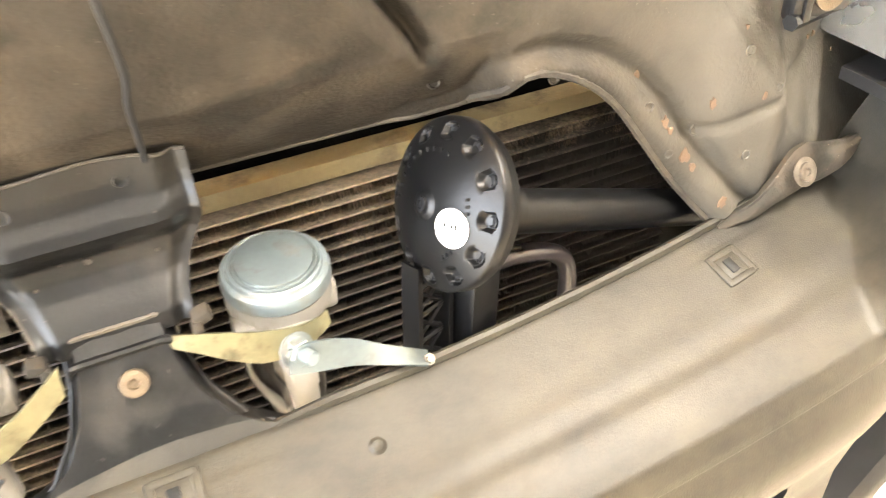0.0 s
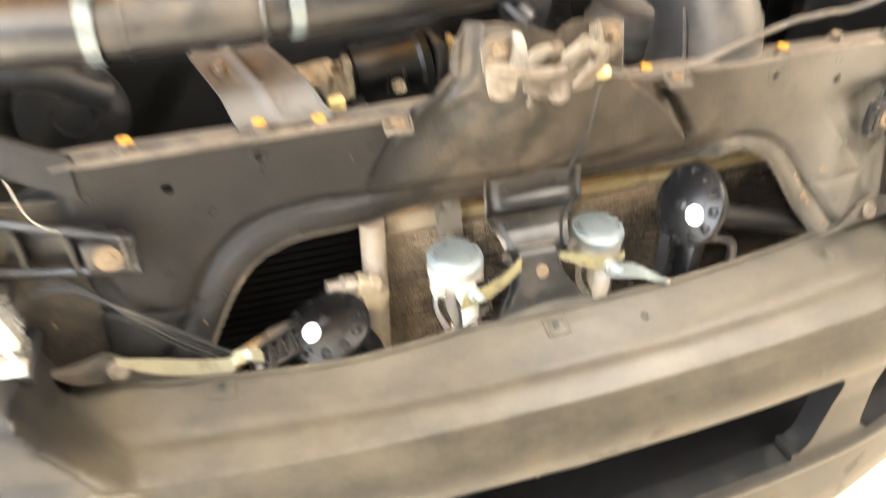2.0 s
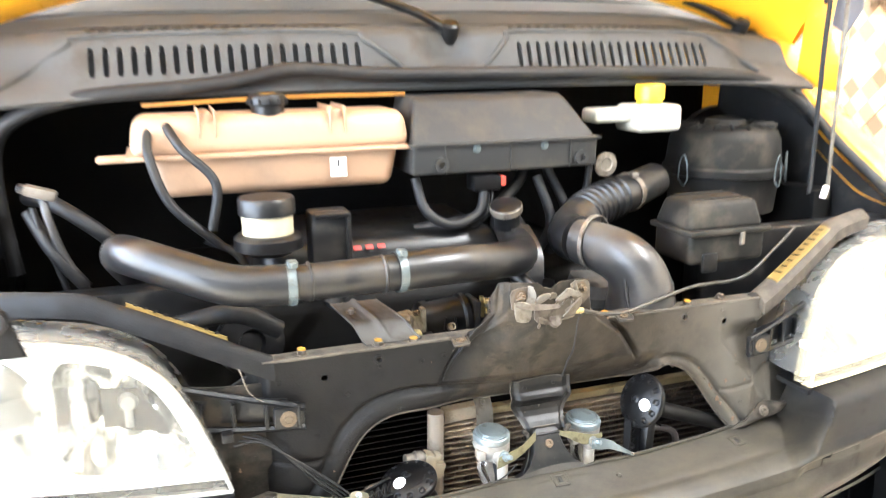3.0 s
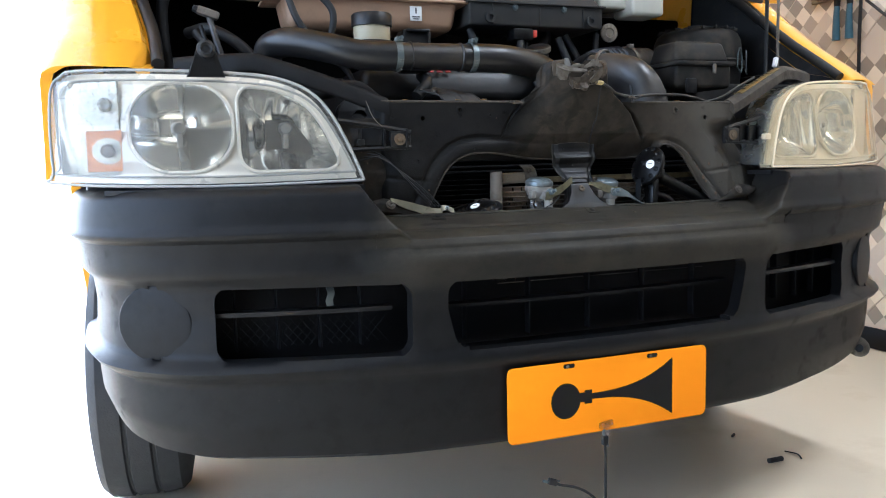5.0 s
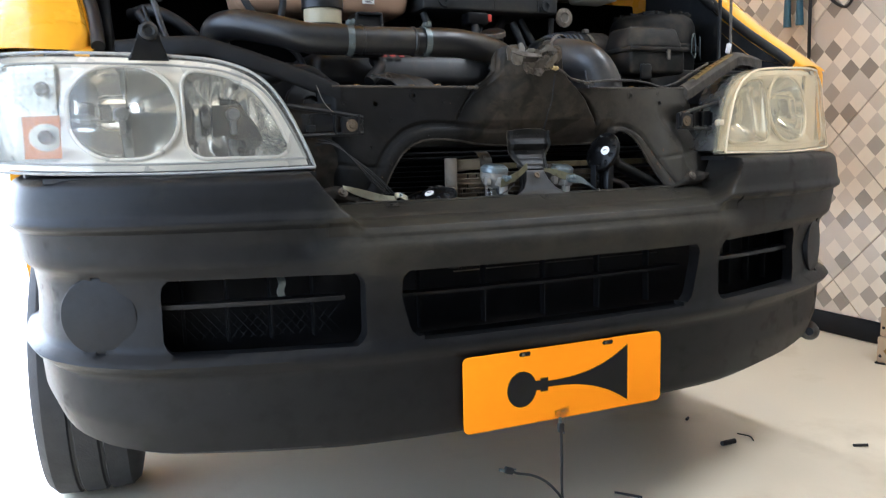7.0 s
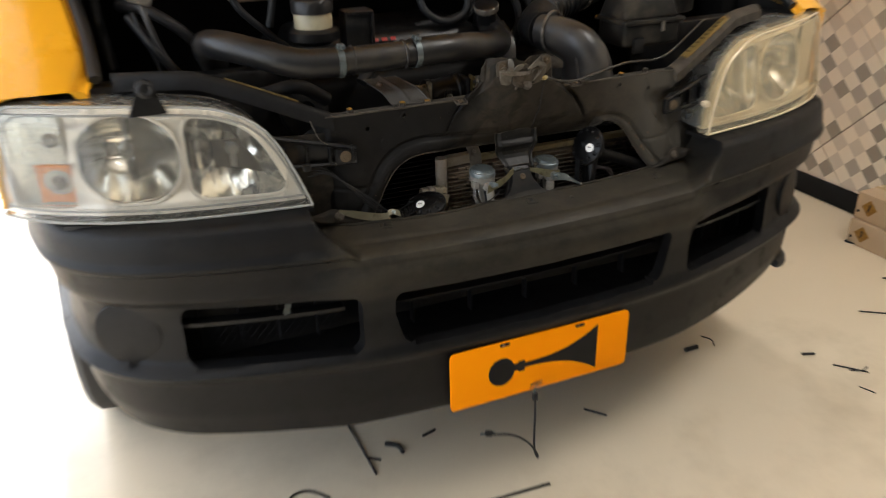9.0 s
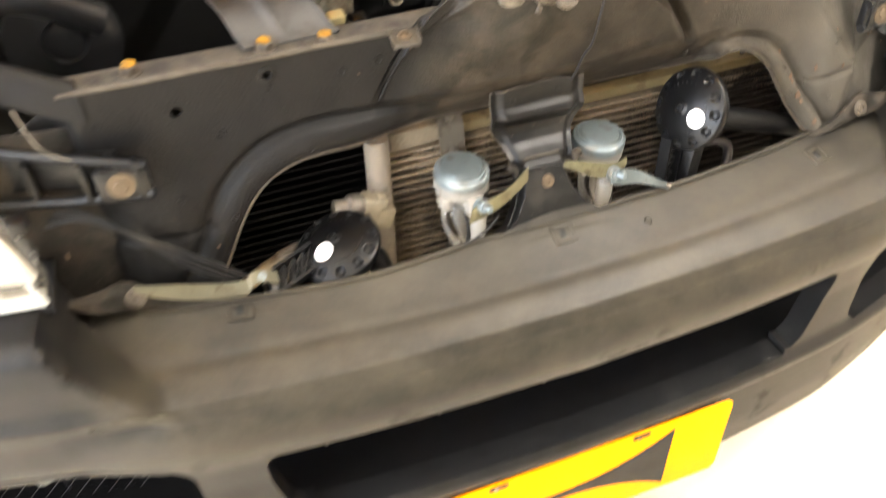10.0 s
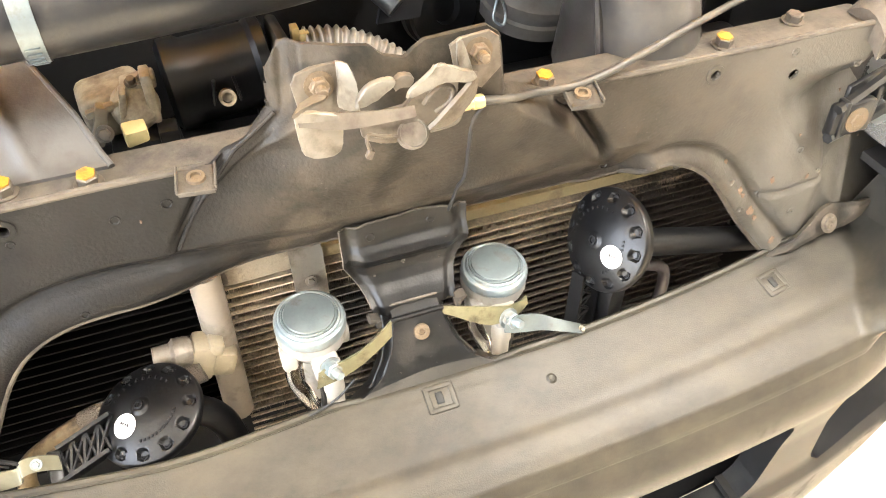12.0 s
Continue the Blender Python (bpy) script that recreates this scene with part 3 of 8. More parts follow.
slab("wall_gate_pier_b", (X0 - 0.2, 4.3, 0.002), (X0, Y1 - 0.004, ZC - 0.004), PLASTER, "plain white pier beside the open gate", "wall")
slab("wall_gate_lintel", (X0 - 0.2, -3.198, 3.0), (X0, 4.298, ZC - 0.004), PLASTER, "plain white lintel over the open gate", "wall")
# unseen wall, kept dark to hold light off the bumper's front
slab("wall_front", (X0 - 0.2, Y0 - 0.2, -0.15), (X1 + 0.2, Y0 - 0.004, ZC - 0.004), DARKWALL, "plain dark grey wall, unseen, added behind the camera to cut front light", "wall")
wall_east = slab("wall_east", (X1 + 0.008, Y0, -0.15), (X1 + 0.2, Y1 - 0.004, ZC - 0.004), GROUT, "tiled workshop wall with diamond pattern in greys and cream", "wall")
slab("baseboard", (X1 - 0.016, Y0 + 0.01, 0.002), (X1 - 0.001, Y1 - 0.01, 0.088), SKIRT, "glossy black skirting along the tiled wall", "baseboard")

# glowing backdrop paints the daylight yard, as no sun reaches it
yard = bpy.data.materials.new("glowing_yard_white")
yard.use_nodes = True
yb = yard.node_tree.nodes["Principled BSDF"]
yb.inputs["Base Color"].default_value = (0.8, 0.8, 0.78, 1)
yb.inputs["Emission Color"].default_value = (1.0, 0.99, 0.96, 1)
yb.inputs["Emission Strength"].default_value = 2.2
slab("backdrop", (-9.0, 9.0, -0.155), (0.5, 9.1, 5.0), yard, "plain glowing white backdrop for daylight beyond the rear opening", "backdrop")


def tile_mesh(turn, lim):
    """A square wall tile standing on its corner, printed with small squares; cut to the wall's limits."""
    side, n, gap = 0.42, 7, 0.0022
    bm = B()
    q = side / n
    rng = random.Random(5 + turn)
    grid = {}
    h = side / 2
    for i in range(n + 1):
        for j in range(n + 1):
            u, v = -h + i * q, -h + j * q
            u, v = max(-h + gap, min(h - gap, u)), max(-h + gap, min(h - gap, v))
            grid[i, j] = bm.verts.new((0, (u - v) * math.sqrt(0.5), (u + v) * math.sqrt(0.5)))
    pick = {}
    for i in range(n):
        for j in range(n):
            if (i + j) % 2:
                k = rng.choice((1, 2, 2, 3, 1))
            else:
                k = rng.choice((0, 0, 0, 0, 1))
            f = bm.faces.new((grid[i, j], grid[i + 1, j], grid[i + 1, j + 1], grid[i, j + 1]))
            f.material_index = k
    rim = [e for e in bm.edges if e.is_boundary]
    twin = {v: bm.verts.new((0.0085, v.co.y, v.co.z)) for e in rim for v in e.verts}
    for e in rim:
        a, b = e.verts
        bm.faces.new((a, b, twin[b], twin[a]))
    for co, no in lim:
        bmesh.ops.bisect_plane(bm, geom=bm.verts[:] + bm.edges[:] + bm.faces[:], plane_co=co, plane_no=no, clear_outer=True)
    bmesh.ops.recalc_face_normals(bm, faces=bm.faces)
    me = bpy.data.meshes.new("wall_tile")
    bm.to_mesh(me)
    bm.free()
    for t in TILE:
        me.materials.append(t)
    return me


def wall_tiles():
    step = 0.42 * math.sqrt(0.5)
    whole = [tile_mesh(k, []) for k in range(4)]
    rng = random.Random(3)
    for a in range(-22, 24):
        for b in range(-8, 14):
            if (a + b) % 2:
                continue
            y, z = 0.982 + a * step, 0.523 + b * step
            if not (-1.6 < y < 4.6 and -0.2 < z < 2.9):
                continue
            k = rng.randrange(4)
            me = whole[k] if z - step > 0.03 else tile_mesh(k, [((0, 0, 0.03 - z), (0, 0, -1))])
            piece("wall_tile", me, wall_east, Matrix.Translation((X1, y, z)))


def tool_holder():
    """Two blue and black tools hanging from a steel rail on the tiled wall."""
    t = thing("wall_rack", 1.97, 1.2, 1.25, "steel wall hook rail holding blue and black hand tools", "rack")
    bm = B()
    add_box(bm, (1.99, 1.22, 1.47), (0.014, 0.34, 0.03), 0.004)
    part("rail", bm, STEEL, t)
    blue = grain("blue_tool_grip", (0.028, 0.085, 0.120), 0.4)
    for dy in (-0.025, 0.040):
        bm = B()
        tube(bm, [(1.975, 1.2 + dy, 1.28), (1.972, 1.2 + dy, 1.36), (1.974, 1.2 + dy, 1.43)], lambda k: 0.017 - 0.006 * k, 12)
        g = part("tool_grip", bm, blue, t)
        bm = B()
        lathe(bm, [(0.012, 0), (0.014, 0.03), (0.02, 0.05), (0.018, 0.11), (0.008, 0.12)], Matrix.Translation((1.974, 1.2 + dy, 1.42)), 14)
        part("tool_head", bm, INK, t)
    bm = B()
    tube(bm, [(1.98, 1.10, 1.42), (1.975, 0.95, 1.32), (1.97, 0.90, 1.45), (1.975, 0.98, 1.62), (1.985, 1.12, 1.72)], 0.006, 8)
    tagged(part("hanging_cable", bm, RUBBER), "black cable looped on the tiled wall", "cable")
    bm = B()
    tube(bm, [(1.986, 1.13, 1.5), (1.982, 1.13, 1.3), (1.985, 1.13, 1.08)], 0.007, 8)
    tagged(part("hanging_hose", bm, RUBBER), "black air hose hanging down the tiled wall", "hose")


def cartons():
    """Two flat cardboard boxes stacked against the wall, with orange diamond marks."""
    for k, (z, h, dx) in enumerate(((0.0, 0.098, 0.0), (0.1, 0.105, 0.012))):
        t = thing("cardboard_box", 1.86 + dx, 0.36, z, "flat brown cardboard box with orange diamond marks by the wall", "box", "stacked boxes")
        bm = B()
        add_box(bm, (1.865 + dx, 0.33, z + h / 2), (0.22, 0.5, h), 0.003)
        part("carton", bm, CARDBOARD, t)
        bm = B()
        add_box(bm, (1.865 + dx, 0.33, z + h + 0.0008), (0.05, 0.501, 0.0012))
        part("tape", bm, grain("packing_tape", (0.45, 0.34, 0.2), 0.25), t)
        for y in (0.52, 0.30):
            bm = B()
            m = Matrix.Translation((1.7535 + dx, y, z + h * 0.52)) @ Euler((0, radians(-90), 0)).to_matrix().to_4x4()
            d = 0.033
            prism(bm, [(d, 0), (0, d), (-d, 0), (0, -d)], 0.001, m)
            s = part("diamond_mark", bm, MARK, t, "orange diamond mark")
            bm = B()
            mm = m @ Matrix.Translation((0, 0, 0.0012))
            prism(bm, [(-0.004, -0.016), (0.004, -0.016), (0.002, 0.016), (-0.002, 0.016)], 0.0006, mm @ pose(0, 0, 0, 0, 0, 80))
            part("print", bm, INK, t)
        for y in (0.565,):
            bm = B()
            lathe(bm, [(0.006, 0), (0.006, 0.0008)], Matrix.Translation((1.7538 + dx, y, z + h * 0.3)) @ Euler((0, radians(-90), 0)).to_matrix().to_4x4(), 12)
            part("staple", bm, INK, t)


def ceiling_lights():
    """Slim tube battens under the ceiling, unseen, added to go with the top lamps."""
    for x, y in ((1.35, -0.95), (1.3, 1.6), (-1.9, -2.2)):
        t = thing("ceiling_light", x, y, 3.22, "slim white batten, unseen, added under the ceiling", "ceiling light", "ceiling lights")
        bm = B()
        add_box(bm, (x, y, 3.262), (0.17, 1.26, 0.07), 0.01)
        part("housing", bm, PLASTER, t)
        for dx in (-0.045, 0.045):
            bm = B()
            tube(bm, [(x + dx, y - 0.6, 3.219), (x + dx, y + 0.6, 3.219)], 0.008, 10, 1)
            part("tube", bm, WHITE, t)


# ---- the van's front ----
PLAN = [(0, -0.122), (0.2, -0.115), (0.38, -0.098), (0.55, -0.068), (0.70, -0.028), (0.82, 0.02), (0.90, 0.075), (0.95, 0.15), (0.978, 0.28), (0.985, 0.42), (0.985, 0.58)]
PLAN_LINE = flow([(x, y, 0) for x, y in PLAN], 12)
PLAN_LEN = [0.0]
for a_, b_ in zip(PLAN_LINE, PLAN_LINE[1:]):
    PLAN_LEN.append(PLAN_LEN[-1] + (b_ - a_).length)


def plan(s):
    """Place and outward normal of the bumper's line at arc length s from the middle."""
    q = min(abs(s), PLAN_LEN[-1] - 1e-4)
    i = int(np.searchsorted(PLAN_LEN, q, side="right")) - 1
    i = min(i, len(PLAN_LINE) - 2)
    k = (q - PLAN_LEN[i]) / (PLAN_LEN[i + 1] - PLAN_LEN[i])
    p = PLAN_LINE[i].lerp(PLAN_LINE[i + 1], k)
    d0 = PLAN_LINE[min(i + 2, len(PLAN_LINE) - 1)] - PLAN_LINE[max(i - 1, 0)]
    d = d0.normalized()
    n = Vector((d.y, -d.x, 0))
    if s < 0:
        p, n = Vector((-p.x, p.y, 0)), Vector((-n.x, n.y, 0))
    p = p + Vector((0.030 * sstep(0.72, 0.97, abs(p.x)), 0, 0))
    return p, n


FACE = [(0.298, 0.060), (0.303, 0.047), (0.36, 0.034), (0.445, 0.030), (0.455, 0.018), (0.464, 0.012), (0.472, 0.013), (0.486, 0.031), (0.56, 0.034), (0.614, 0.030), (0.632, 0.012), (0.655, 0.002), (0.668, 0.0)]
FACE_MID = [(0.298, 0.033), (0.303, 0.026), (0.36, 0.019), (0.445, 0.016), (0.455, 0.006), (0.464, 0.002), (0.472, 0.003), (0.486, 0.010), (0.56, 0.010), (0.605, 0.003), (0.618, -0.002), (0.636, -0.006), (0.650, -0.005), (0.660, 0.000), (0.668, 0.006)]
SIDE_TOP = [(0.0, 0.668, 0.014), (0.14, 0.690, 0.010), (0.22, 0.699, -0.002), (0.30, 0.706, -0.004), (0.45, 0.72, 0.002), (0.62, 0.748, 0.005), (0.74, 0.770, 0.010), (0.82, 0.780, 0.022), (0.9, 0.783, 0.045), (1.0, 0.783, 0.10)]


def bumper_at(s, v):
    """Bumper skin: v 0..1 is the face, 1..2 the shoulder and top."""
    p, n = plan(s)
    k = 0.55 + 0.75 * sstep(0.35, 0.85, abs(s))
    if v <= 1:
        z = 0.298 + v * 0.37
        b = sstep(0.36, 0.50, abs(p.x))
        d = (curve_at(FACE, z) * k + 0.014 * sstep(0.615, 0.668, z)) * b + curve_at(FACE_MID, z) * (1 - b)
        z += 0.045 * sstep(0.72, 1.15, abs(s)) * (1 - v) ** 2
        return Vector((p.x - n.x * d, p.y - n.y * d, z))
    w = v - 1
    zs = curve_at([(a, b) for a, b, c in SIDE_TOP], w)
    ds = curve_at([(a, c) for a, b, c in SIDE_TOP], w)
    side = Vector((p.x - n.x * ds, p.y - n.y * ds, zs))
    x = p.x
    lip = -0.022 + 0.27 * x * x - 0.016 * sstep(0.06, 0.22, -x) * (1 - sstep(0.36, 0.44, -x))
    c1 = -0.086 + 0.19 * x * x
    yc = curve_at([(0, p.y + 0.006), (0.10, p.y + 0.008), (0.24, p.y + 0.014), (0.33, p.y * 0.5 + c1 * 0.5 + 0.006), (0.385, c1 - 0.003), (0.42, c1 + 0.002), (0.48, c1 + 0.010), (0.93, lip - 0.003), (0.97, lip), (1.0, lip + 0.004)], w)
    zc = curve_at([(0, 0.668), (0.10, 0.675), (0.24, 0.6855), (0.33, 0.6915), (0.385, 0.6958), (0.42, 0.6976), (0.48, 0.6994), (0.93, 0.720), (0.97, 0.720), (1.0, 0.712)], w)
    mid = Vector((x, yc, zc))
    edge = 0.402 + 0.058 * sstep(0.25, 0.9, w)
    t = sstep(edge - 0.022, edge + 0.014, abs(x))
    return mid.lerp(side, t)


def ledge_at(s, v):
    """The ledge with its pressed swellings and shallow seats."""
    p = bumper_at(s, v)
    w = v - 1
    for x0, half in ((0.004, 0.045), (-0.312, 0.03), (0.334, 0.03)):
        d = rbox(p.x, w, x0, 0.68, half, 0.16, 0.03)
        p.z += 0.0006 * (1 - sstep(-0.010, 0.014, d))
    q = abs(p.x - 0.004)
    p.z += 0.0022 * (1 - sstep(0.04, 0.14, q)) * sstep(0.55, 0.95, w)
    p.z += 0.0005 * math.exp(-((w - 0.50 - 0.25 * q) / 0.06) ** 2) * sstep(0.07, 0.12, q)
    p.z += 0.0003 * noise.noise(Vector((p.x * 7, w * 2, 3)))
    return p


def bumper_cut(s, v):
    z = 0.298 + v * 0.37
    a = abs(s)
    return -min(rbox(s, z, 0, 0.549, 0.327 - 0.25 * max(0, 0.56 - z), 0.062, 0.022),
                rbox(a, z, 0.563, 0.547, 0.172, 0.066, 0.028),
                math.hypot((a - 0.865) * 0.95, z - 0.550) - 0.064) if v < 1 else -1


# outline of the rubbery ear at the ledge's end, along its length
EAR_TOP = [(-0.0615, -0.0180), (-0.038, -0.0095), (-0.018, 0.001), (-0.002, 0.0128), (0.0086, 0.0158), (0.025, 0.0120), (0.042, 0.0095), (0.054, 0.0100), (0.0605, 0.0092)]
EAR_LOW = [(-0.0615, -0.0240), (-0.038, -0.0212), (-0.018, -0.0165), (0.0, -0.0142), (0.016, -0.0128), (0.031, -0.0100), (0.045, -0.0040), (0.054, 0.002), (0.0605, 0.0085)]


def make_bumper():
    t = thing("front_bumper", 0, -0.05, 0.298, "matt charcoal plastic van bumper with dusty top ledge", "bumper")
    L = PLAN_LEN[-1]
    vs = lin(0, 1, 44) + lin(1, 2, 36)[1:]
    us = lin(-L, -0.5, 90) + lin(-0.5, 0.5, 180)[1:] + lin(0.5, L, 90)[1:]
    ledge = lambda s, v: max(abs(s) - 0.452, 1.03 - v) if v > 1 else 0.5
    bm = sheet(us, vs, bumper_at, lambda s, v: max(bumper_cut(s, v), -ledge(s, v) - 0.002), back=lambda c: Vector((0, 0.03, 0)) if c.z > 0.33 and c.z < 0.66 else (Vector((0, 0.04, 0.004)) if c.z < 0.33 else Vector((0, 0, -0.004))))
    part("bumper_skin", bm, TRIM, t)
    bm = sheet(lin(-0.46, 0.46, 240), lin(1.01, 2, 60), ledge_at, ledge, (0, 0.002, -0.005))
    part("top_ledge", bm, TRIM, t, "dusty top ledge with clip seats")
    bm = B()
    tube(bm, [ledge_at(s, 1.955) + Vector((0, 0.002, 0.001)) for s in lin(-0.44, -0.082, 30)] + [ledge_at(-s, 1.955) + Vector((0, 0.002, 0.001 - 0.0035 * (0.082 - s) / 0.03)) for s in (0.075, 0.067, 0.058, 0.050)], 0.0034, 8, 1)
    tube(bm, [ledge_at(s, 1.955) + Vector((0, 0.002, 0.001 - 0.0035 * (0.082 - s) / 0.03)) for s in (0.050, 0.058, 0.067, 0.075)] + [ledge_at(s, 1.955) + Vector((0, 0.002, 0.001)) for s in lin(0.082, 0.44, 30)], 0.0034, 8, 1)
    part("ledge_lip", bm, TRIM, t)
    # near-black beam and sheet, added unseen, for the shade behind the openings
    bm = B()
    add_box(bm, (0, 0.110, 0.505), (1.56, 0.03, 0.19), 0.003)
    part("beam", bm, DEEP, t, "near-black beam added to keep the openings dark")
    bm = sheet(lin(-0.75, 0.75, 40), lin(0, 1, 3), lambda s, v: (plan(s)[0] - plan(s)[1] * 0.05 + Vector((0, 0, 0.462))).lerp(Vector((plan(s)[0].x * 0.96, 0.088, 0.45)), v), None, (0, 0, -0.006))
    part("dark_closing_sheet", bm, DEEP, t)
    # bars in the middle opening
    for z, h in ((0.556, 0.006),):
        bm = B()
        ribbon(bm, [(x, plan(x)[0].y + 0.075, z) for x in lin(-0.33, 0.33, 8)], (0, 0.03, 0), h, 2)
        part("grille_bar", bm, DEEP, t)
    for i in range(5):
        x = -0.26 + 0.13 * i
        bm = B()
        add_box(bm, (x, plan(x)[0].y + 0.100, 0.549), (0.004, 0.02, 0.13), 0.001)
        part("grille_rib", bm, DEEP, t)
    for sgn in (-1, 1):
        bm = B()
        ribbon(bm, [Vector(plan(sgn * s)[0]) + Vector((0, 0.075, 0.560)) for s in lin(0.41, 0.73, 6)], (0, 0.026, 0), 0.008, 2)
        part("side_grille_bar", bm, BLACK, t)
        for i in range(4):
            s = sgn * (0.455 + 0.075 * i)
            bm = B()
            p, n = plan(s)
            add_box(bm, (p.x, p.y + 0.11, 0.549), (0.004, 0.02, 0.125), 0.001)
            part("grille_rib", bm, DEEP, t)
        bm = B()
        lathe(bm, [(0.0675, -0.014), (0.0680, -0.002), (0.0665, 0.0), (0.060, 0.0012), (0.0, 0.0025)], aim(plan(sgn * 0.865)[0] - plan(sgn * 0.865)[1] * 0.0405 + Vector((0, 0, 0.550)), plan(sgn * 0.865)[1]), 40, ends=False)
        part("fog_lamp_cover", bm, TRIM, t, "round blank fog lamp cover")
    # drooping valance under the far corner
    bm = B()
    tube(bm, [Vector(plan(q)[0]) - plan(q)[1] * 0.052 + Vector((0, 0, z)) for q, z in ((0.90, 0.322), (0.95, 0.312), (1.02, 0.308), (1.10, 0.318), (1.17, 0.336))], lambda k: 0.010 + 0.016 * math.sin(math.pi * min(1, max(0, k))), 14, 6)
    part("corner_valance", bm, TRIM, t, "drooping lower valance at the corner")
    # bright spring clip caught in the side opening
    q = plan(-0.523)[0]
    bm = B()
    ribbon(bm, [(q.x, q.y + 0.050, 0.606), (q.x + 0.002, q.y + 0.046, 0.594), (q.x - 0.002, q.y + 0.046, 0.582), (q.x + 0.001, q.y + 0.050, 0.572)], (0.013, 0.004, 0), 0.0015, 6)
    part("spring_clip", bm, ZINC, t, "bright spring clip")
    # woven wire mesh behind the side opening
    bm = B()
    for k in range(-4, 20):
        for d in (-1, 1):
            pts = []
            for q in (0, 0.5, 1):
                s = -0.43 - 0.0165 * k - (0.042 * q if d > 0 else 0.042 * (1 - q))
                if -0.725 < s < -0.405:
                    p = plan(s)[0]
                    pts.append((p.x, p.y + 0.085 + 0.001 * d, 0.497 + 0.05 * q))
            if len(pts) == 3:
                tube(bm, pts, 0.0005, 5, 1)
    part("wire_mesh", bm, DEEP, t, "woven wire mesh")
    # clip holes in the ledge
    for x, y in ((0.003, -0.037), (-0.312, -0.020), (0.326, -0.020)):
        lo, hi = 1.3, 1.95
        for _ in range(30):
            md = (lo + hi) / 2
            if ledge_at(x, md).y < y:
                lo = md
            else:
                hi = md
        p = ledge_at(x, lo)
        n = (ledge_at(x + 0.02, lo) - ledge_at(x - 0.02, lo)).cross(ledge_at(x, lo + 0.1) - ledge_at(x, lo - 0.1))
        m = aim(p, n, (0, 1, 0)) @ pose(0, 0, 0, 0, 0, 12 * (x != 0.003) * (1 if x > 0 else -1))
        bm = B()
        for u in (-1, 1):
            add_box(bm, (u * 0.0100, 0, 0.0003), (0.0046, 0.0215, 0.0018), 0.0009, seg=3)
            add_box(bm, (0, u * 0.0090, 0.00032), (0.0212, 0.0044, 0.0018), 0.0009, seg=3)
        add_box(bm, (0, 0, 0.0002), (0.019, 0.018, 0.001), 0.0004)
        bm.transform(m)
        sq = part("clip_seat", bm, TRIM, t)
        bm = B()
        add_box(bm, (-0.0008, 0, 0.0006), (0.0060, 0.0095, 0.0022), 0.0006)
        bm.transform(m)
        part("clip_slot", bm, INK, sq)
    # small moulded nub and its faint ring
    lo, hi = 1.3, 1.95
    for _ in range(30):
        md = (lo + hi) / 2
        if ledge_at(0.094, md).y < -0.046:
            lo = md
        else:
            hi = md
    p = ledge_at(0.094, lo)
    n = (ledge_at(0.114, lo) - ledge_at(0.074, lo)).cross(ledge_at(0.094, lo + 0.1) - ledge_at(0.094, lo - 0.1))
    bm = B()
    lathe(bm, [(0.0052, -0.0006), (0.0040, 0.0004), (0.0026, 0.0014), (0.0016, 0.0012), (0.0, 0.0006)], aim(p, n), 20)
    part("moulded_nub", bm, TRIM, t)
    # fixing ears with bolts at both ends of the ledge
    for sgn in (-1, 1):
        at, side, rise = Vector((sgn * 0.396, 0.0095, 0.7395)), Vector((sgn, 0, 0)), Vector((0, 0.44, 0.90))
        out = Vector((0, -0.90, 0.44))

        def ear_at(u, v):
            hi, lo = curve_at(EAR_TOP, u), curve_at(EAR_LOW, u)
            h = 0.0035 * (1 - v * v) + 0.0016 * sstep(0.6, 0.95, v) - 0.006 * sstep(0.80, 1.0, -v) - 0.004 * sstep(0.030, 0.060, u) - 0.007 * sstep(0.030, 0.062, -u) + 0.0016 * noise.noise(Vector((u * 60, v * 1.5, 3 + sgn)))
            return at + side * u + rise * ((hi + lo) / 2 + v * (hi - lo) / 2) + out * h
        bm = sheet(lin(-0.0615, 0.0605, 50), lin(-1, 1, 18), ear_at, None, (0, 0.004, -0.002))
        ear = part("fixing_ear", bm, WINGDUST, t, "dusty rubbery fixing ear")
        bm = B()
        lathe(bm, [(0.0092, 0), (0.0092, 0.0008), (0.0062, 0.0014), (0.0058, 0.0030), (0.0044, 0.0033), (0.0024, 0.0030), (0.0020, 0.0016), (0, 0.0016)], aim((sgn * 0.394, 0.0030, 0.7425), (sgn * 0.05, -0.88, 0.47)), 22)
        part("bolt", bm, WORN, ear)
    # tongue that climbs to the centre post
    def tongue_at(u, v):
        hw = curve_at([(0, 0.122), (0.03, 0.100), (0.08, 0.080), (0.16, 0.062), (0.30, 0.0445), (0.55, 0.031), (0.78, 0.0255), (1.0, 0.0235)], v)
        y = -0.026 + 0.037 * v + 0.004 * sstep(0.80, 1, v) + 0.008 * sstep(0.80, 1, abs(u)) * v
        z = 0.7155 + 0.064 * v - 0.012 * sstep(0.78, 1, abs(u)) + 0.0015 * math.exp(-((v - 0.64) / 0.10) ** 2) * math.exp(-(u / 0.35) ** 2)
        return Vector((u * hw, y, z))
    bm = sheet(lin(-1, 1, 36), lin(0, 1, 24), tongue_at, lambda u, v: 0.24 - 0.10 * u * u + 0.03 * u - v, (0, 0.012, -0.004))
    tongue = part("centre_tongue", bm, POST, t)
    bm = sheet(lin(-1, 1, 36), lin(0, 1, 24), tongue_at, lambda u, v: v - 0.24 + 0.10 * u * u - 0.03 * u, (0, 0.012, -0.004))
    part("tongue_root", bm, LEDGE, tongue, "dusty root of the tongue")
    for u in (-1, 1):
        bm = B()
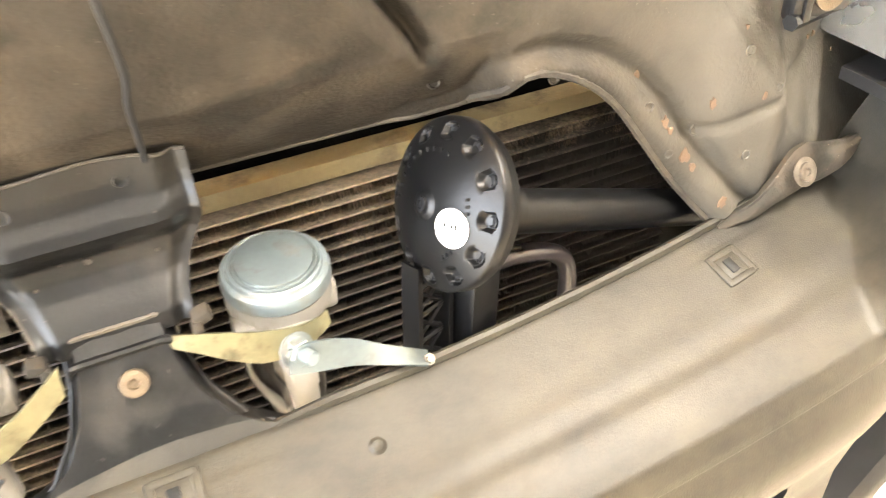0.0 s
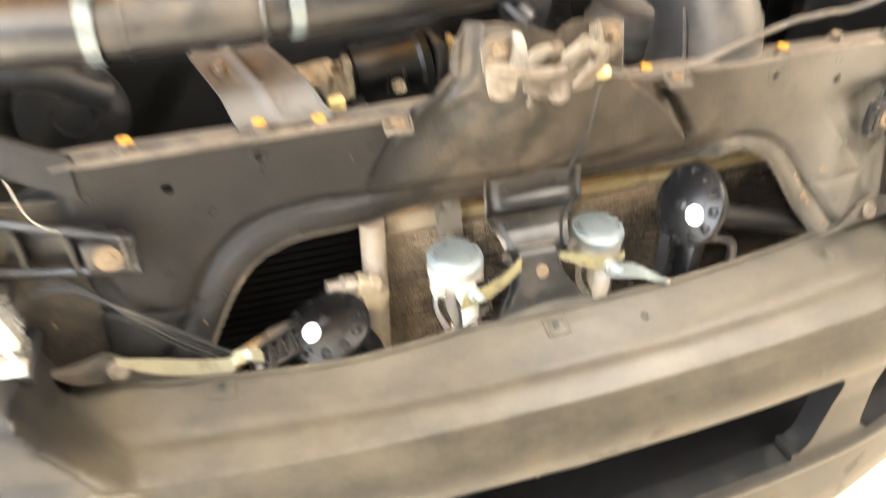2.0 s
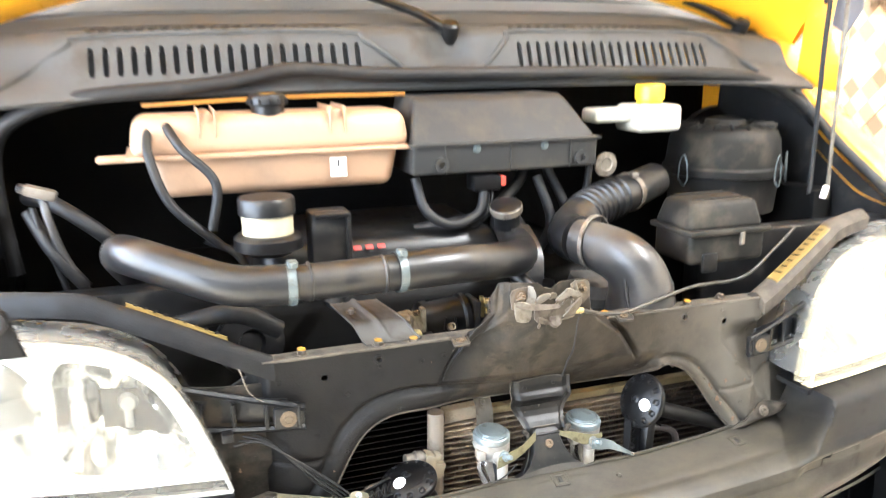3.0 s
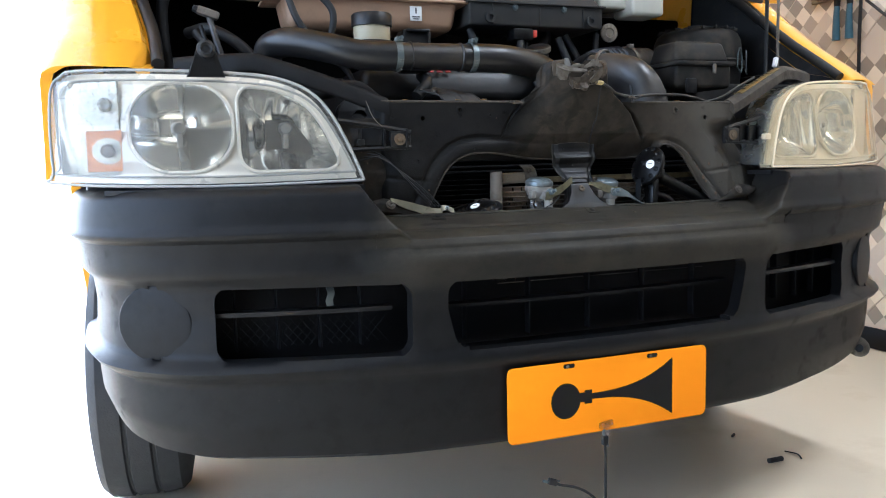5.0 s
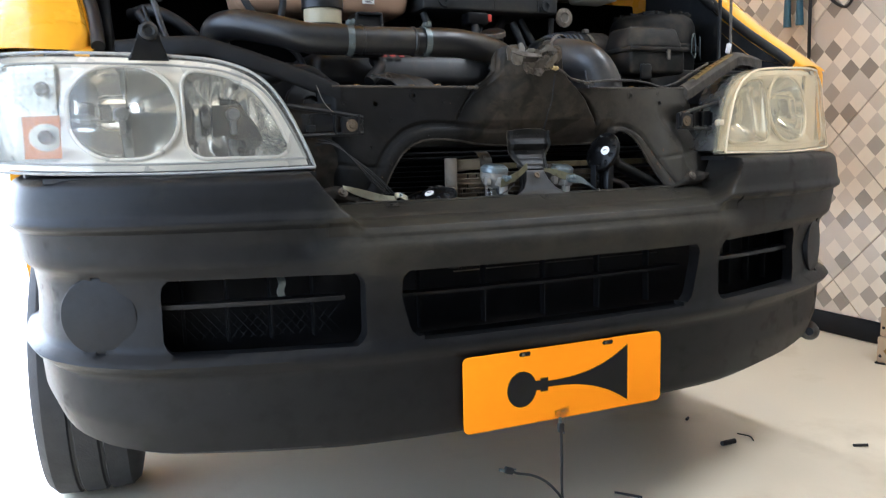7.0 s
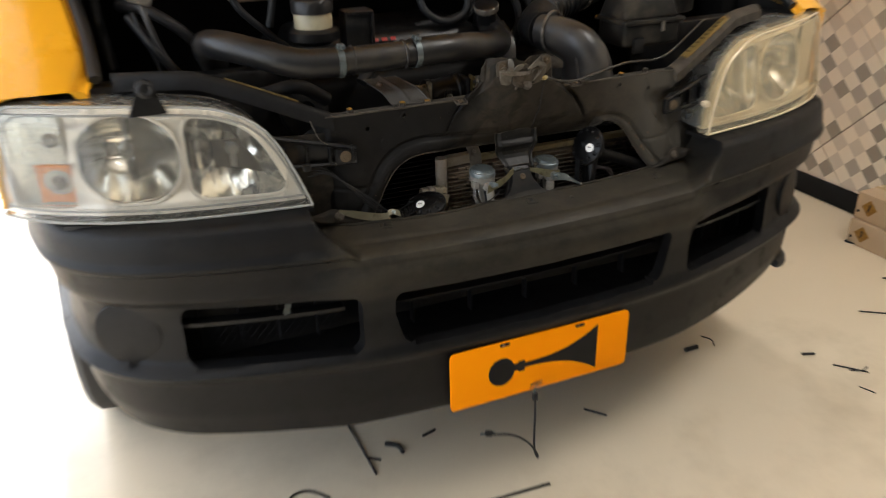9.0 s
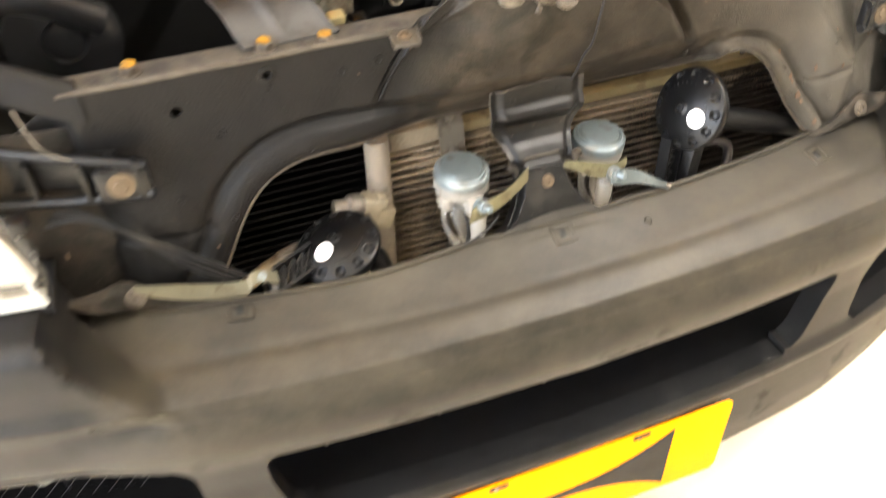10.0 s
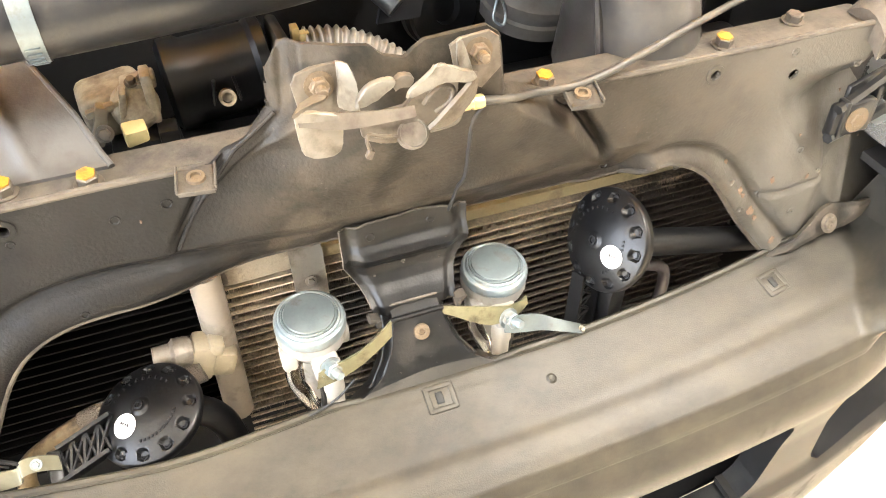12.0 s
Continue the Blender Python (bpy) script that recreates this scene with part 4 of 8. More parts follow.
        tube(bm, [tongue_at(u, v) + Vector((0, 0.001, 0)) for v in lin(0.04, 1, 14)], 0.0016, 8, 2)
        part("tongue_rim", bm, POST, tongue)
    # fold across the top and dust lodged in it
    bm = B()
    tube(bm, [tongue_at(u, 0.855) + Vector((0, -0.0004, 0.0004)) for u in lin(-0.92, 0.92, 16)], 0.0022, 8, 1)
    part("tongue_fold", bm, POST, tongue)
    bm = B()
    tube(bm, [tongue_at(u, 0.985) + Vector((0, -0.0006, 0.0006 + 0.0008 * noise.noise(Vector((u * 5, 3, 2))))) for u in lin(-0.95, 0.95, 22)], 0.0013, 6, 1)
    part("dusty_edge", bm, DUSTY, tongue)
    bm = B()
    lathe(bm, [(0.0092, 0), (0.0092, 0.0010), (0.0066, 0.0018), (0.0062, 0.0040), (0.0048, 0.0044), (0.0026, 0.0042), (0.0022, 0.0026), (0, 0.0026)], aim((0.001, 0.0, 0.7572), (0, -0.86, 0.5)), 24)
    part("bolt", bm, RUST, tongue, "rusty socket screw with washer")
    return t


OPEN_KNOTS = [(-0.350, 0.690), (-0.327, 0.715), (-0.308, 0.746), (-0.284, 0.790), (-0.262, 0.815), (-0.235, 0.829), (-0.20, 0.833), (-0.15, 0.829), (-0.08, 0.820), (0.0, 0.8175), (0.06, 0.8175), (0.12, 0.817), (0.170, 0.818), (0.194, 0.8195), (0.201, 0.829), (0.206, 0.8405), (0.2235, 0.8415), (0.2445, 0.831), (0.263, 0.8143), (0.283, 0.7877), (0.306, 0.7552), (0.335, 0.7189), (0.351, 0.7023), (0.360, 0.690)]
OPEN = [(p.x, p.y) for p in flow([(x, z, 0) for x, z in OPEN_KNOTS], 3)]
# where the far leg bends back towards the lamp, by height
BEND = [(0.70, 0.462), (0.74, 0.425), (0.7616, 0.4056), (0.786, 0.3868), (0.81, 0.3659), (0.8316, 0.3493), (0.8652, 0.3236), (0.90, 0.31)]
# line of the lapped sheet on the near flank of the hump
FOLD = [(0.86, 0.158), (0.8735, 0.150), (0.90, 0.134), (0.92, 0.1195), (0.9376, 0.105), (0.9585, 0.076)]
# half width of the pressed hump and the top edge of the sheet
HUMP = [(0.85, 0.163), (0.87, 0.155), (0.905, 0.131), (0.925, 0.108), (0.943, 0.084), (0.960, 0.070), (0.985, 0.067), (1.02, 0.064)]
TOP = [(-0.47, 0.929), (-0.122, 0.929), (-0.097, 0.943), (-0.081, 0.958), (-0.078, 0.984), (-0.069, 1.001), (-0.060, 1.006), (-0.024, 1.007), (-0.017, 1.001), (-0.005, 0.998), (0.001, 1.003), (0.007, 1.007), (0.044, 1.009), (0.052, 1.003), (0.057, 0.985), (0.059, 0.962), (0.085, 0.943), (0.109, 0.929), (0.47, 0.929)]


def panel_at(x, z):
    a = abs(x)
    hw = curve_at(HUMP, z)
    side = 1 - (sstep(hw - 0.015, hw + 0.004, a) if x > 0 else sstep(hw - 0.007, hw + 0.003, a))
    if x < 0:
        side *= 1 - (0.97 - 0.5 * sstep(0.925, 0.955, z)) * sstep(0.10 * hw, hw, a)
    hump = 0.037 * side * sstep(0.845, 0.972, z) ** 0.75
    d = poly_dist(x, z, OPEN)
    wob = 0.003 * noise.noise(Vector((x * 14, z * 14, 7)))
    wide = 0.031 + wob if x < 0 else 0.0115 + 0.0135 * sstep(0.21, 0.31, a) + 0.4 * wob
    grow = 1.0 if x < 0 else 0.45 + 0.55 * sstep(0.19, 0.25, a)
    grow *= 1.0 if x < 0 else sstep(0.09, 0.17, a)
    bead = grow * math.sin(math.pi * max(0.0, min(1.0, (d + 0.004) / wide))) ** 0.8
    seam = 1.5 * grow * math.exp(-((d - wide + 0.001) / 0.0042) ** 2)
    wing = sstep(0.30, 0.345, a) * (1 - sstep(0.80, 0.875, z)) * (1 - sstep(0.37, 0.40, a))
    groove = math.exp(-((z - 0.785 - 0.1 * (a - 0.34)) / 0.003) ** 2) * sstep(0.30, 0.32, a)
    y = 0.026 - hump + (0.0035 * seam - 0.0075 * bead) * (1 - side) - 0.012 * wing + 0.003 * groove
    if x > 0:
        y += 0.012 * math.exp(-((a - hw - 0.004) / 0.0048) ** 2) * sstep(0.852, 0.868, z) * (1 - sstep(0.915, 0.926, z))
    else:
        y += 0.0042 * (1 - sstep(hw - 0.002, hw + 0.001, a)) * sstep(0.55 * hw, hw, a) * sstep(0.850, 0.875, z)
        y += 0.005 * math.exp(-((a - curve_at(FOLD, z) - 0.004) / 0.0035) ** 2) * sstep(0.862, 0.885, z)
    # the middle of the lower edge turns in under the hump
    tuck = max(0.0, min(1.0, (0.868 - z) / 0.050)) ** 1.25
    y += 0.034 * tuck * sstep(-0.20, -0.10, x) * (1 - sstep(0.194, 0.207, x))
    upper = 1.0 if x < 0 else sstep(0.855, 0.90, z)
    y += upper * (0.016 * sstep(0.392, 0.41, a) + 0.5 * max(0, a - 0.40))
    if x > 0:
        past = a - curve_at(BEND, z)
        y += (1 - upper) * 0.55 * (max(0, past) + 0.004 * math.exp(-(past / 0.006) ** 2)) - 0.0015 * (1 - upper) * math.exp(-((past + 0.006) / 0.004) ** 2)
    y += 0.0018 * noise.noise(Vector((x * 9, z * 9, 1))) + 0.0006 * noise.noise(Vector((x * 40, z * 40, 4)))
    return Vector((x, y, z))


def panel_cut(x, z):
    a = abs(x)
    holes = min(math.hypot(a - 0.320, z - 0.8985) - 0.0045, math.hypot(a - 0.245, z - 0.914) - 0.0034)
    return max(z - curve_at(TOP, x), -poly_dist(x, z, OPEN), -holes, (a - 0.42) * 0.8 + (z - 0.905) if a > 0.42 else -1)


def make_panel():
    t = thing("radiator_support_panel", 0, 0.03, 0.69, "dusty black pressed steel panel behind the missing grille", "panel")
    us = lin(-0.47, -0.17, 80) + lin(-0.17, 0.17, 260)[1:] + lin(0.17, 0.56, 170)[1:]
    vs = lin(0.690, 0.84, 54) + lin(0.84, 1.012, 130)[1:]
    bm = sheet(us, vs, panel_at, panel_cut, (0, 0.0035, 0))
    part("pressing", bm, PANEL, t, sharp=85)
    # wings that close the gap to the lamps
    for sgn in (-1, 1):
        bm = sheet(lin(0.395, 0.60, 24), lin(0.70, 0.90, 24), lambda x, z: Vector((sgn * x, 0.034 + 0.045 * (sgn > 0) + 0.10 * (x - 0.395) + 0.25 * max(0, x - 0.46) + 0.004 * noise.noise(Vector((x * 20, z * 20, 2))) - 0.010 * math.exp(-((z - 0.80) / 0.02) ** 2), z)), None, (0, 0.003, 0))
        wing = part("side_wing", bm, WINGDUST, t)
        rng = random.Random(21 + sgn)
        for k in range(5):
            x, z = rng.uniform(0.41, 0.47), rng.uniform(0.77, 0.84)
            bm = B()
            r = rng.uniform(0.002, 0.004)
            patch(bm, panel_at(x, z) + Vector((0, -0.0006, 0)) if sgn > 0 else (-x, 0.0325 + 0.10 * (x - 0.395) + 0.004 * noise.noise(Vector((x * 20, z * 20, 2))) - 0.010 * math.exp(-((z - 0.80) / 0.02) ** 2), z), (0.25 * (sgn > 0), -1, 0.1), r, rng)
            part("rust_spot", bm, ORUST, wing)
    # second skin that turns under the opening's edge
    bm = B()
    tube(bm, [panel_at(x, curve_at([(a, b) for a, b in OPEN], x) + 0.001) + Vector((0, 0.002, 0)) for x in lin(-0.33, 0.345, 90)], 0.0028, 8, 1)
    part("folded_edge", bm, DUSTY, t, "dusty turned edge")
    # lapped edge of the hump's sheet
    bm = B()
    tube(bm, [panel_at(-curve_at(FOLD, z), z) + Vector((0, -0.0012 + 0.0006 * math.sin(170 * z), 0)) for z in lin(0.868, 0.9575, 34)], 0.0015, 8, 1)
    part("lapped_edge", bm, PANEL, t)
    # raised ring round the small hole
    for sgn in (-1, 1):
        bm = B()
        lathe(bm, [(0.0036, 0.0), (0.0042, 0.0014), (0.0075, 0.0010), (0.0080, -0.0008)], aim(panel_at(sgn * 0.245, 0.914), (0, -1, 0)), 20, ends=False)
        part("hole_ring", bm, PANEL, t)
    # top member
    bm = B()
    add_box(bm, (0, 0.051, 0.918), (0.80, 0.036, 0.016), 0.004)
    part("top_member", bm, DUSTY, t, "dust covered top member")
    bm = B()
    add_box(bm, (0, 0.066, 0.890), (0.80, 0.008, 0.06), 0.003)
    part("rear_flange", bm, DUSTY, t)
    # rolled edge along the top
    for x0, x1 in ((-0.40, -0.125), (0.145, 0.40)):
        bm = B()
        tube(bm, [(x, 0.0275 + 0.0006 * math.sin(60 * x), 0.9295) for x in lin(x0, x1, 20)], 0.0026, 8, 1)
        part("rolled_edge", bm, DUSTY, t)
    # yellow marked bolts, dull rivets and square nuts
    for x, y in ((-0.240, 0.0465), (-0.192, 0.0375), (0.112, 0.042), (0.260, 0.043), (-0.345, 0.05), (0.333, 0.056)):
        bm = B()
        hexbolt(bm, (x, y, 0.9265), (0.05, -0.1, 1), 0.0066, 0.0066, 1.35)
        b = part("bolt", bm, WORN, t)
        if x > 0.3:
            continue
        bm = B()
        lathe(bm, [(0.0062, 0), (0.0060, 0.0012), (0, 0.0016)], aim((x, y, 0.9338), (0.05, -0.1, 1)), 6)
        part("paint_mark", bm, MARK, b, "yellow inspection paint")
    for x, y, z in ((-0.131, 0.016, 0.9285), (0.121, 0.004, 0.937)):
        tilt = pose(0, 0, 0, 8, 0, -8)
        bm = B()
        add_box(bm, (0, 0, 0), (0.024, 0.022, 0.0016), 0.0005)
        for u in (-1, 1):
            add_box(bm, (u * 0.0115, 0, 0.0018), (0.0014, 0.021, 0.0030), 0.0004)
        add_box(bm, (0, -0.0105, -0.0012), (0.022, 0.0014, 0.0030), 0.0004)
        bm.transform(Matrix.Translation((x, y, z)) @ tilt)
        c = part("captive_nut", bm, DUSTY, t, "dusty spring nut clipped over the edge")
        bm = B()
        lathe(bm, [(0.0060, 0), (0.0056, 0.002), (0.0034, 0.0022), (0.0030, 0.0002), (0, 0.0)], aim((x, y, z + 0.0008), (0, -0.14, 1)), 14)
        part("nut", bm, RUST, c)
    rng = random.Random(11)
    for x, z in ((0.226, 0.838), (0.283, 0.808), (0.322, 0.782), (0.345, 0.827), (0.315, 0.919), (0.17, 0.842), (0.30, 0.775), (0.355, 0.76), (-0.184, 0.904), (-0.152, 0.908), (-0.244, 0.903), (-0.295, 0.79), (-0.22, 0.842), (-0.335, 0.82), (-0.38, 0.9), (0.37, 0.80), (0.385, 0.895), (-0.29, 0.87)):
        bm = B()
        r = rng.uniform(0.0028, 0.0042)
        lathe(bm, [(r, -0.0004), (r * 0.9, 0.0004), (r * 0.75, 0.0004), (r * 0.55, -0.0006)], aim(panel_at(x, z) + Vector((0, -0.0003, 0)), (0, -1, 0.05)), 14)
        part("spot_weld", bm, PANEL, t)
    # rust breaking through on the far leg
    rng = random.Random(12)
    for x, z, r in ((0.280, 0.823, 0.0052), (0.296, 0.795, 0.0066), (0.300, 0.789, 0.0042), (0.311, 0.771, 0.0080), (0.316, 0.763, 0.0050), (0.337, 0.736, 0.0070), (0.326, 0.800, 0.0056), (0.345, 0.838, 0.0026), (0.360, 0.797, 0.0036), (-0.170, 0.899, 0.0016), (-0.315, 0.766, 0.0025)):
        bm = B()
        patch(bm, panel_at(x, z) + Vector((0, -0.0006, 0)), (0, -1, 0.05), r, rng)
        part("rust_spot", bm, ORUST, t)
    # centre post
    def post(u, v):
        z = 0.772 + 0.0735 * v
        hw = 0.033 + 0.0155 * sstep(0.05, 0.62, v)
        y = curve_at([(0, 0.010), (0.10, 0.0115), (0.19, 0.0165), (0.27, 0.0225), (0.37, 0.0255), (0.48, 0.0250), (0.57, 0.0195), (0.65, 0.0160), (0.72, 0.0180), (0.79, 0.0225), (0.88, 0.0232), (1.0, 0.0215)], v)
        a = abs(u)
        y += 0.001 + 0.0085 * v
        y += (0.0300 - y) * 0.35 * sstep(0.55, 0.85, a) * sstep(0.35, 0.6, v)
        y += 0.004 * sstep(0.70, 0.90, a) - 0.0030 * sstep(0.90, 1.0, a) * sstep(0.25, 0.6, v) - 0.004 * sstep(0.80, 1.0, a) * (1 - sstep(0.05, 0.25, v))
        y += 0.0014 * noise.noise(Vector((u * 2, v * 3, 5)))
        top = 0.0032 * (1 - sstep(0.55, 0.84, a)) + 0.0008 * math.sin(5 * u + 1)
        return Vector((0.001 + 0.001 * v + u * hw, y, z + top * sstep(0.75, 1, v)))
    bm = sheet(lin(-1, 1, 64), lin(0, 1, 60), post, None, (0, 0.003, 0))
    cp = part("centre_post", bm, POST, t, "bent black centre post of the grille")
    bm = B()
    tube(bm, [post(u, 1.0) + Vector((0, 0.0012, 0.0003)) for u in lin(-1, 1, 44)], 0.0011, 6, 1)
    tube(bm, [post(-1, v) + Vector((-0.0003, 0.001, 0)) for v in lin(0.10, 1, 24)], 0.0008, 6, 1)
    part("bare_edge", bm, DUSTY, cp, "rubbed dusty edge")
    # weld dimples and chips in the paint
    rng = random.Random(5)
    for u, v, r in ((-0.55, 0.86, 0.0036), (0.42, 0.88, 0.0034), (-0.06, 0.45, 0.0016), (-0.30, 0.47, 0.0008), (0.6, 0.40, 0.0009), (-0.62, 0.36, 0.0010)):
        bm = B()
        lathe(bm, [(r, 0), (r * 0.86, 0.0006), (r * 0.6, 0.0002), (0, 0.0002)], aim(post(u, v), (0, -1, 0.15)), 12)
        part("dimple" if r > 0.002 else "paint_chip", bm, POST if r > 0.002 else DUSTY, cp)
    for x, s in ((-0.0335, 1), (0.0365, -1)):
        bm = B()
        add_box(bm, (x, 0.008, 0.776), (0.009, 0.009, 0.006), 0.002, pose(0, 0, 0, 0, 20 * s, 0))
        add_box(bm, (x + 0.003 * s, 0.006, 0.772), (0.005, 0.007, 0.008), 0.0015)
        part("post_clip", bm, WINGDUST, t)
    return t


def make_headlight(sgn, lens_mat, label):
    t = thing("headlight", sgn * 0.70, 0.12, 0.786, label, "headlight", "headlights")
    TAB = [(0.43, -0.036), (0.55, -0.014), (0.70, 0.020), (0.80, 0.050), (0.87, 0.080), (0.925, 0.112), (0.965, 0.150)]
    OUT = [(0.452, 0.790), (0.470, 0.840), (0.496, 0.898), (0.524, 0.936), (0.562, 0.960), (0.620, 0.975), (0.75, 0.984), (0.905, 0.988), (0.935, 0.980), (0.951, 0.960), (0.957, 0.90), (0.955, 0.815), (0.945, 0.796), (0.70, 0.786)]
    OUT = [(q.x, q.y) for q in flow([(a, b, 0) for a, b in OUT + OUT[:1]], 3)][:-1]

    def front(x, z, off=0.0):
        return Vector((sgn * x, curve_at(TAB, x) + 0.16 * (z - 0.786) + off + 0.012 * sstep(0.95, 0.99, z), z))
    cut = lambda x, z: poly_dist(x, z, OUT) - 0.003
    us, vs = lin(0.44, 0.966, 90), lin(0.778, 0.996, 40)
    bm = sheet(us, vs, lambda x, z: front(x, z), cut, (0, 0.035, 0))
    lens = part("lens", bm, lens_mat, t, "clear lens" if sgn < 0 else "cloudy yellowed lens")
    lens.visible_shadow = False
    ring = [front(x, z, -0.0005) for x, z in OUT]
    ring = flow(ring + ring[:1], 2)
    bm = B()
    tube(bm, [tuple(p) for p in ring], 0.0024, 8, 1, caps=False)
    part("lens_rim", bm, RIM if sgn < 0 else BEZEL_OLD, t, "thick moulded lens edge")
    ring = [front(0.70 + (x - 0.70) * 0.955, 0.885 + (z - 0.885) * 0.84, 0.012) for x, z in OUT]
    bm = B()
    tube(bm, [tuple(p) for p in flow(ring + ring[:1], 2)], 0.0022, 6, 1, caps=False)
    part("inner_step", bm, RIM if sgn < 0 else BEZEL_OLD, t)
    # bucket
    inner = lambda x, z: poly_dist(x, z, OUT) + 0.003
    bm = sheet(us, vs, lambda x, z: front(x, z, 0.115), inner, (0, -0.085, 0))
    part("housing", bm, LAMPBODY, t, "silver lamp housing")
    # stepped bezel round the bowls
    def bowl_sd(k, x, z):
        if k == 0:
            return max(rbox(x, z, 0.746, 0.888, 0.086, 0.078, 0.072), x - 0.830)
        return max(rbox(x, z, 0.567, 0.884, 0.086, 0.076, 0.032), (0.525 - x) * 0.90 + (z - 0.957) * 0.43, inner(x, z) + 0.016)
    hole = lambda x, z: max(inner(x, z) + 0.001, -bowl_sd(0, x, z), -bowl_sd(1, x, z), -rbox(x, z, 0.893, 0.89, 0.050, 0.082, 0.012))
    bm = sheet(lin(0.44, 0.966, 210), lin(0.778, 0.996, 90), lambda x, z: front(x, z, 0.024 + 0.010 * sstep(0.0, 0.03, -inner(x, z) - 0.012)), hole, (0, 0.03, 0))
    part("bezel", bm, BEZEL if sgn < 0 else BEZEL_OLD, t, "pale silvered lamp bezel")
    for k, cx, cz, rx, rz in ((0, 0.746, 0.888, 0.086, 0.078), (1, 0.567, 0.884, 0.088, 0.078)):
        y = curve_at(TAB, cx) + 0.125

        def bowl_at(x, z):
            w = (z - cz) / rz
            s = max(0.0, min(1.0, -bowl_sd(k, x, z) / 0.070))
            y1 = 0.026 + 0.070 * (1 - (1 - s) ** 2)
            if k:
                y1 += 0.0022 * math.sin(170 * x) * (1 - 0.5 * w * w) * sstep(0.05, 0.2, s)
            else:
                y1 += (0.005 if x > cx - 0.012 else 0.0) * (1 if z > cz - 0.01 else 0.4) * sstep(0.03, 0.12, s)
            return front(x, z, y1)
        bm = sheet(lin(cx - rx - 0.006, cx + rx + 0.006, 60), lin(cz - rz - 0.004, cz + rz + 0.004, 50), bowl_at, lambda x, z: max(bowl_sd(k, x, z) - 0.002, 0.014 - math.hypot(x - cx, z - cz)), (0, 0.004, 0))
        bowl = part("reflector", bm, CHROME, t, sharp=30)
        bm = B()
        ring = []
        for i in range(64):
            a = 2 * math.pi * i / 64
            lo, hi = 0.0, 0.12
            for _ in range(18):
                md = (lo + hi) / 2
                if bowl_sd(k, cx + md * math.cos(a), cz + md * math.sin(a)) < 0:
                    lo = md
                else:
                    hi = md
            ring.append(front(cx + lo * math.cos(a), cz + lo * math.sin(a), 0.024))
        tube(bm, ring + ring[:1], 0.0034, 8, 1, caps=False)
        part("bowl_edge", bm, BEZEL if sgn < 0 else BEZEL_OLD, bowl)
        bm = B()
        lathe(bm, [(0.013, 0.0), (0.013, 0.020), (0.0115, 0.030), (0.0115, 0.048), (0.009, 0.053), (0, 0.054)], aim((sgn * cx, y + 0.004, cz), (0, -1, 0)), 20)
        add_box(bm, (sgn * cx, y - 0.036, cz - 0.020), (0.010, 0.020, 0.030), 0.002)
        part("bulb_shield", bm, SHIELD, bowl)
    # indicator cells at the outer end: prism covers over a reflector
    y = curve_at(TAB, 0.90)
    for z0, z1, nm in ((0.815, 0.885, "indicator"), (0.893, 0.965, "side_lamp")) if sgn < 0 else ():
        bm = sheet(lin(0.842, 0.940, 84), lin(z0, z1, 60), lambda x, z: Vector((sgn * x, y + 0.004 + 0.55 * (x - 0.868) - 0.0045 * abs(math.sin((x - 0.842) * math.pi / 0.0122) * math.sin((z - z0) * 6 * math.pi / (z1 - z0))), z)), None, (0, 0.004, 0))
        cell = part(nm, bm, PRISM, t, "clear prism lens")
        bm = B()
        lathe(bm, [(0.012, 0), (0.012, 0.012), (0.008, 0.020), (0, 0.023)], aim((sgn * 0.866, y + 0.030, (z0 + z1) / 2), (0, -1, 0)), 18)
        part("bulb", bm, RUST if nm == "indicator" else SHIELD, cell)
        if nm == "indicator":
            bm = sheet(lin(0.842, 0.900, 24), lin(z0, z1, 24), lambda x, z: Vector((sgn * x, y + 0.036 + 0.55 * (x - 0.868) - 6.0 * (x - 0.866) ** 2 - 8.0 * (z - (z0 + z1) / 2) ** 2, z)), None, (0, 0.003, 0))
            part("amber_bowl", bm, AMBERBOWL, cell, "orange indicator reflector")
    bm = B()
    add_box(bm, (sgn * 0.893, y + 0.048, 0.89), (0.112, 0.004, 0.165), 0.001, Euler((0, 0, sgn * radians(29))).to_matrix().to_4x4())
    part("cell_back", bm, CELL if sgn < 0 else BEZEL_OLD, t)
    # rubber seat under the lamp
    bm = sheet(lin(0.45, 0.875, 40), lin(0, 1, 3), lambda x, v: Vector((sgn * x, curve_at(TAB, x) + 0.004 + 0.07 * v, 0.782)), None, (0, 0, -0.008))
    part("under_seal", bm, RUBBER, t)
    # mounting arm to the panel
    x0, x1 = 0.352, 0.500
    bm = B()
    add_box(bm, (sgn * 0.43, 0.034, 0.866), (0.12, 0.004, 0.032), 0.001, Euler((0, 0, sgn * radians(17))).to_matrix().to_4x4())
    arm = part("mounting_arm", bm, BLACK, t)
    for za, zb in ((0.873, 0.900), (0.846, 0.842)):
        bm = B()
        tube(bm, [(sgn * x0, 0.002, za), (sgn * 0.42, 0.020, (za + zb) / 2), (sgn * x1, 0.05, zb)], 0.0045, 6, 2)
        part("arm_rail", bm, BLACK, arm)
    for x, y in ((0.36, 0.004), (0.40, 0.014), (0.44, 0.03), (0.48, 0.044)):
        bm = B()
        add_box(bm, (sgn * x, y, 0.862), (0.005, 0.010, 0.034), 0.001)
        part("arm_rib", bm, BLACK, arm)
    bm = B()
    add_box(bm, (sgn * 0.372, 0.006, 0.860), (0.040, 0.010, 0.030), 0.003)
    part("arm_foot", bm, BLACK, arm)
    bm = B()
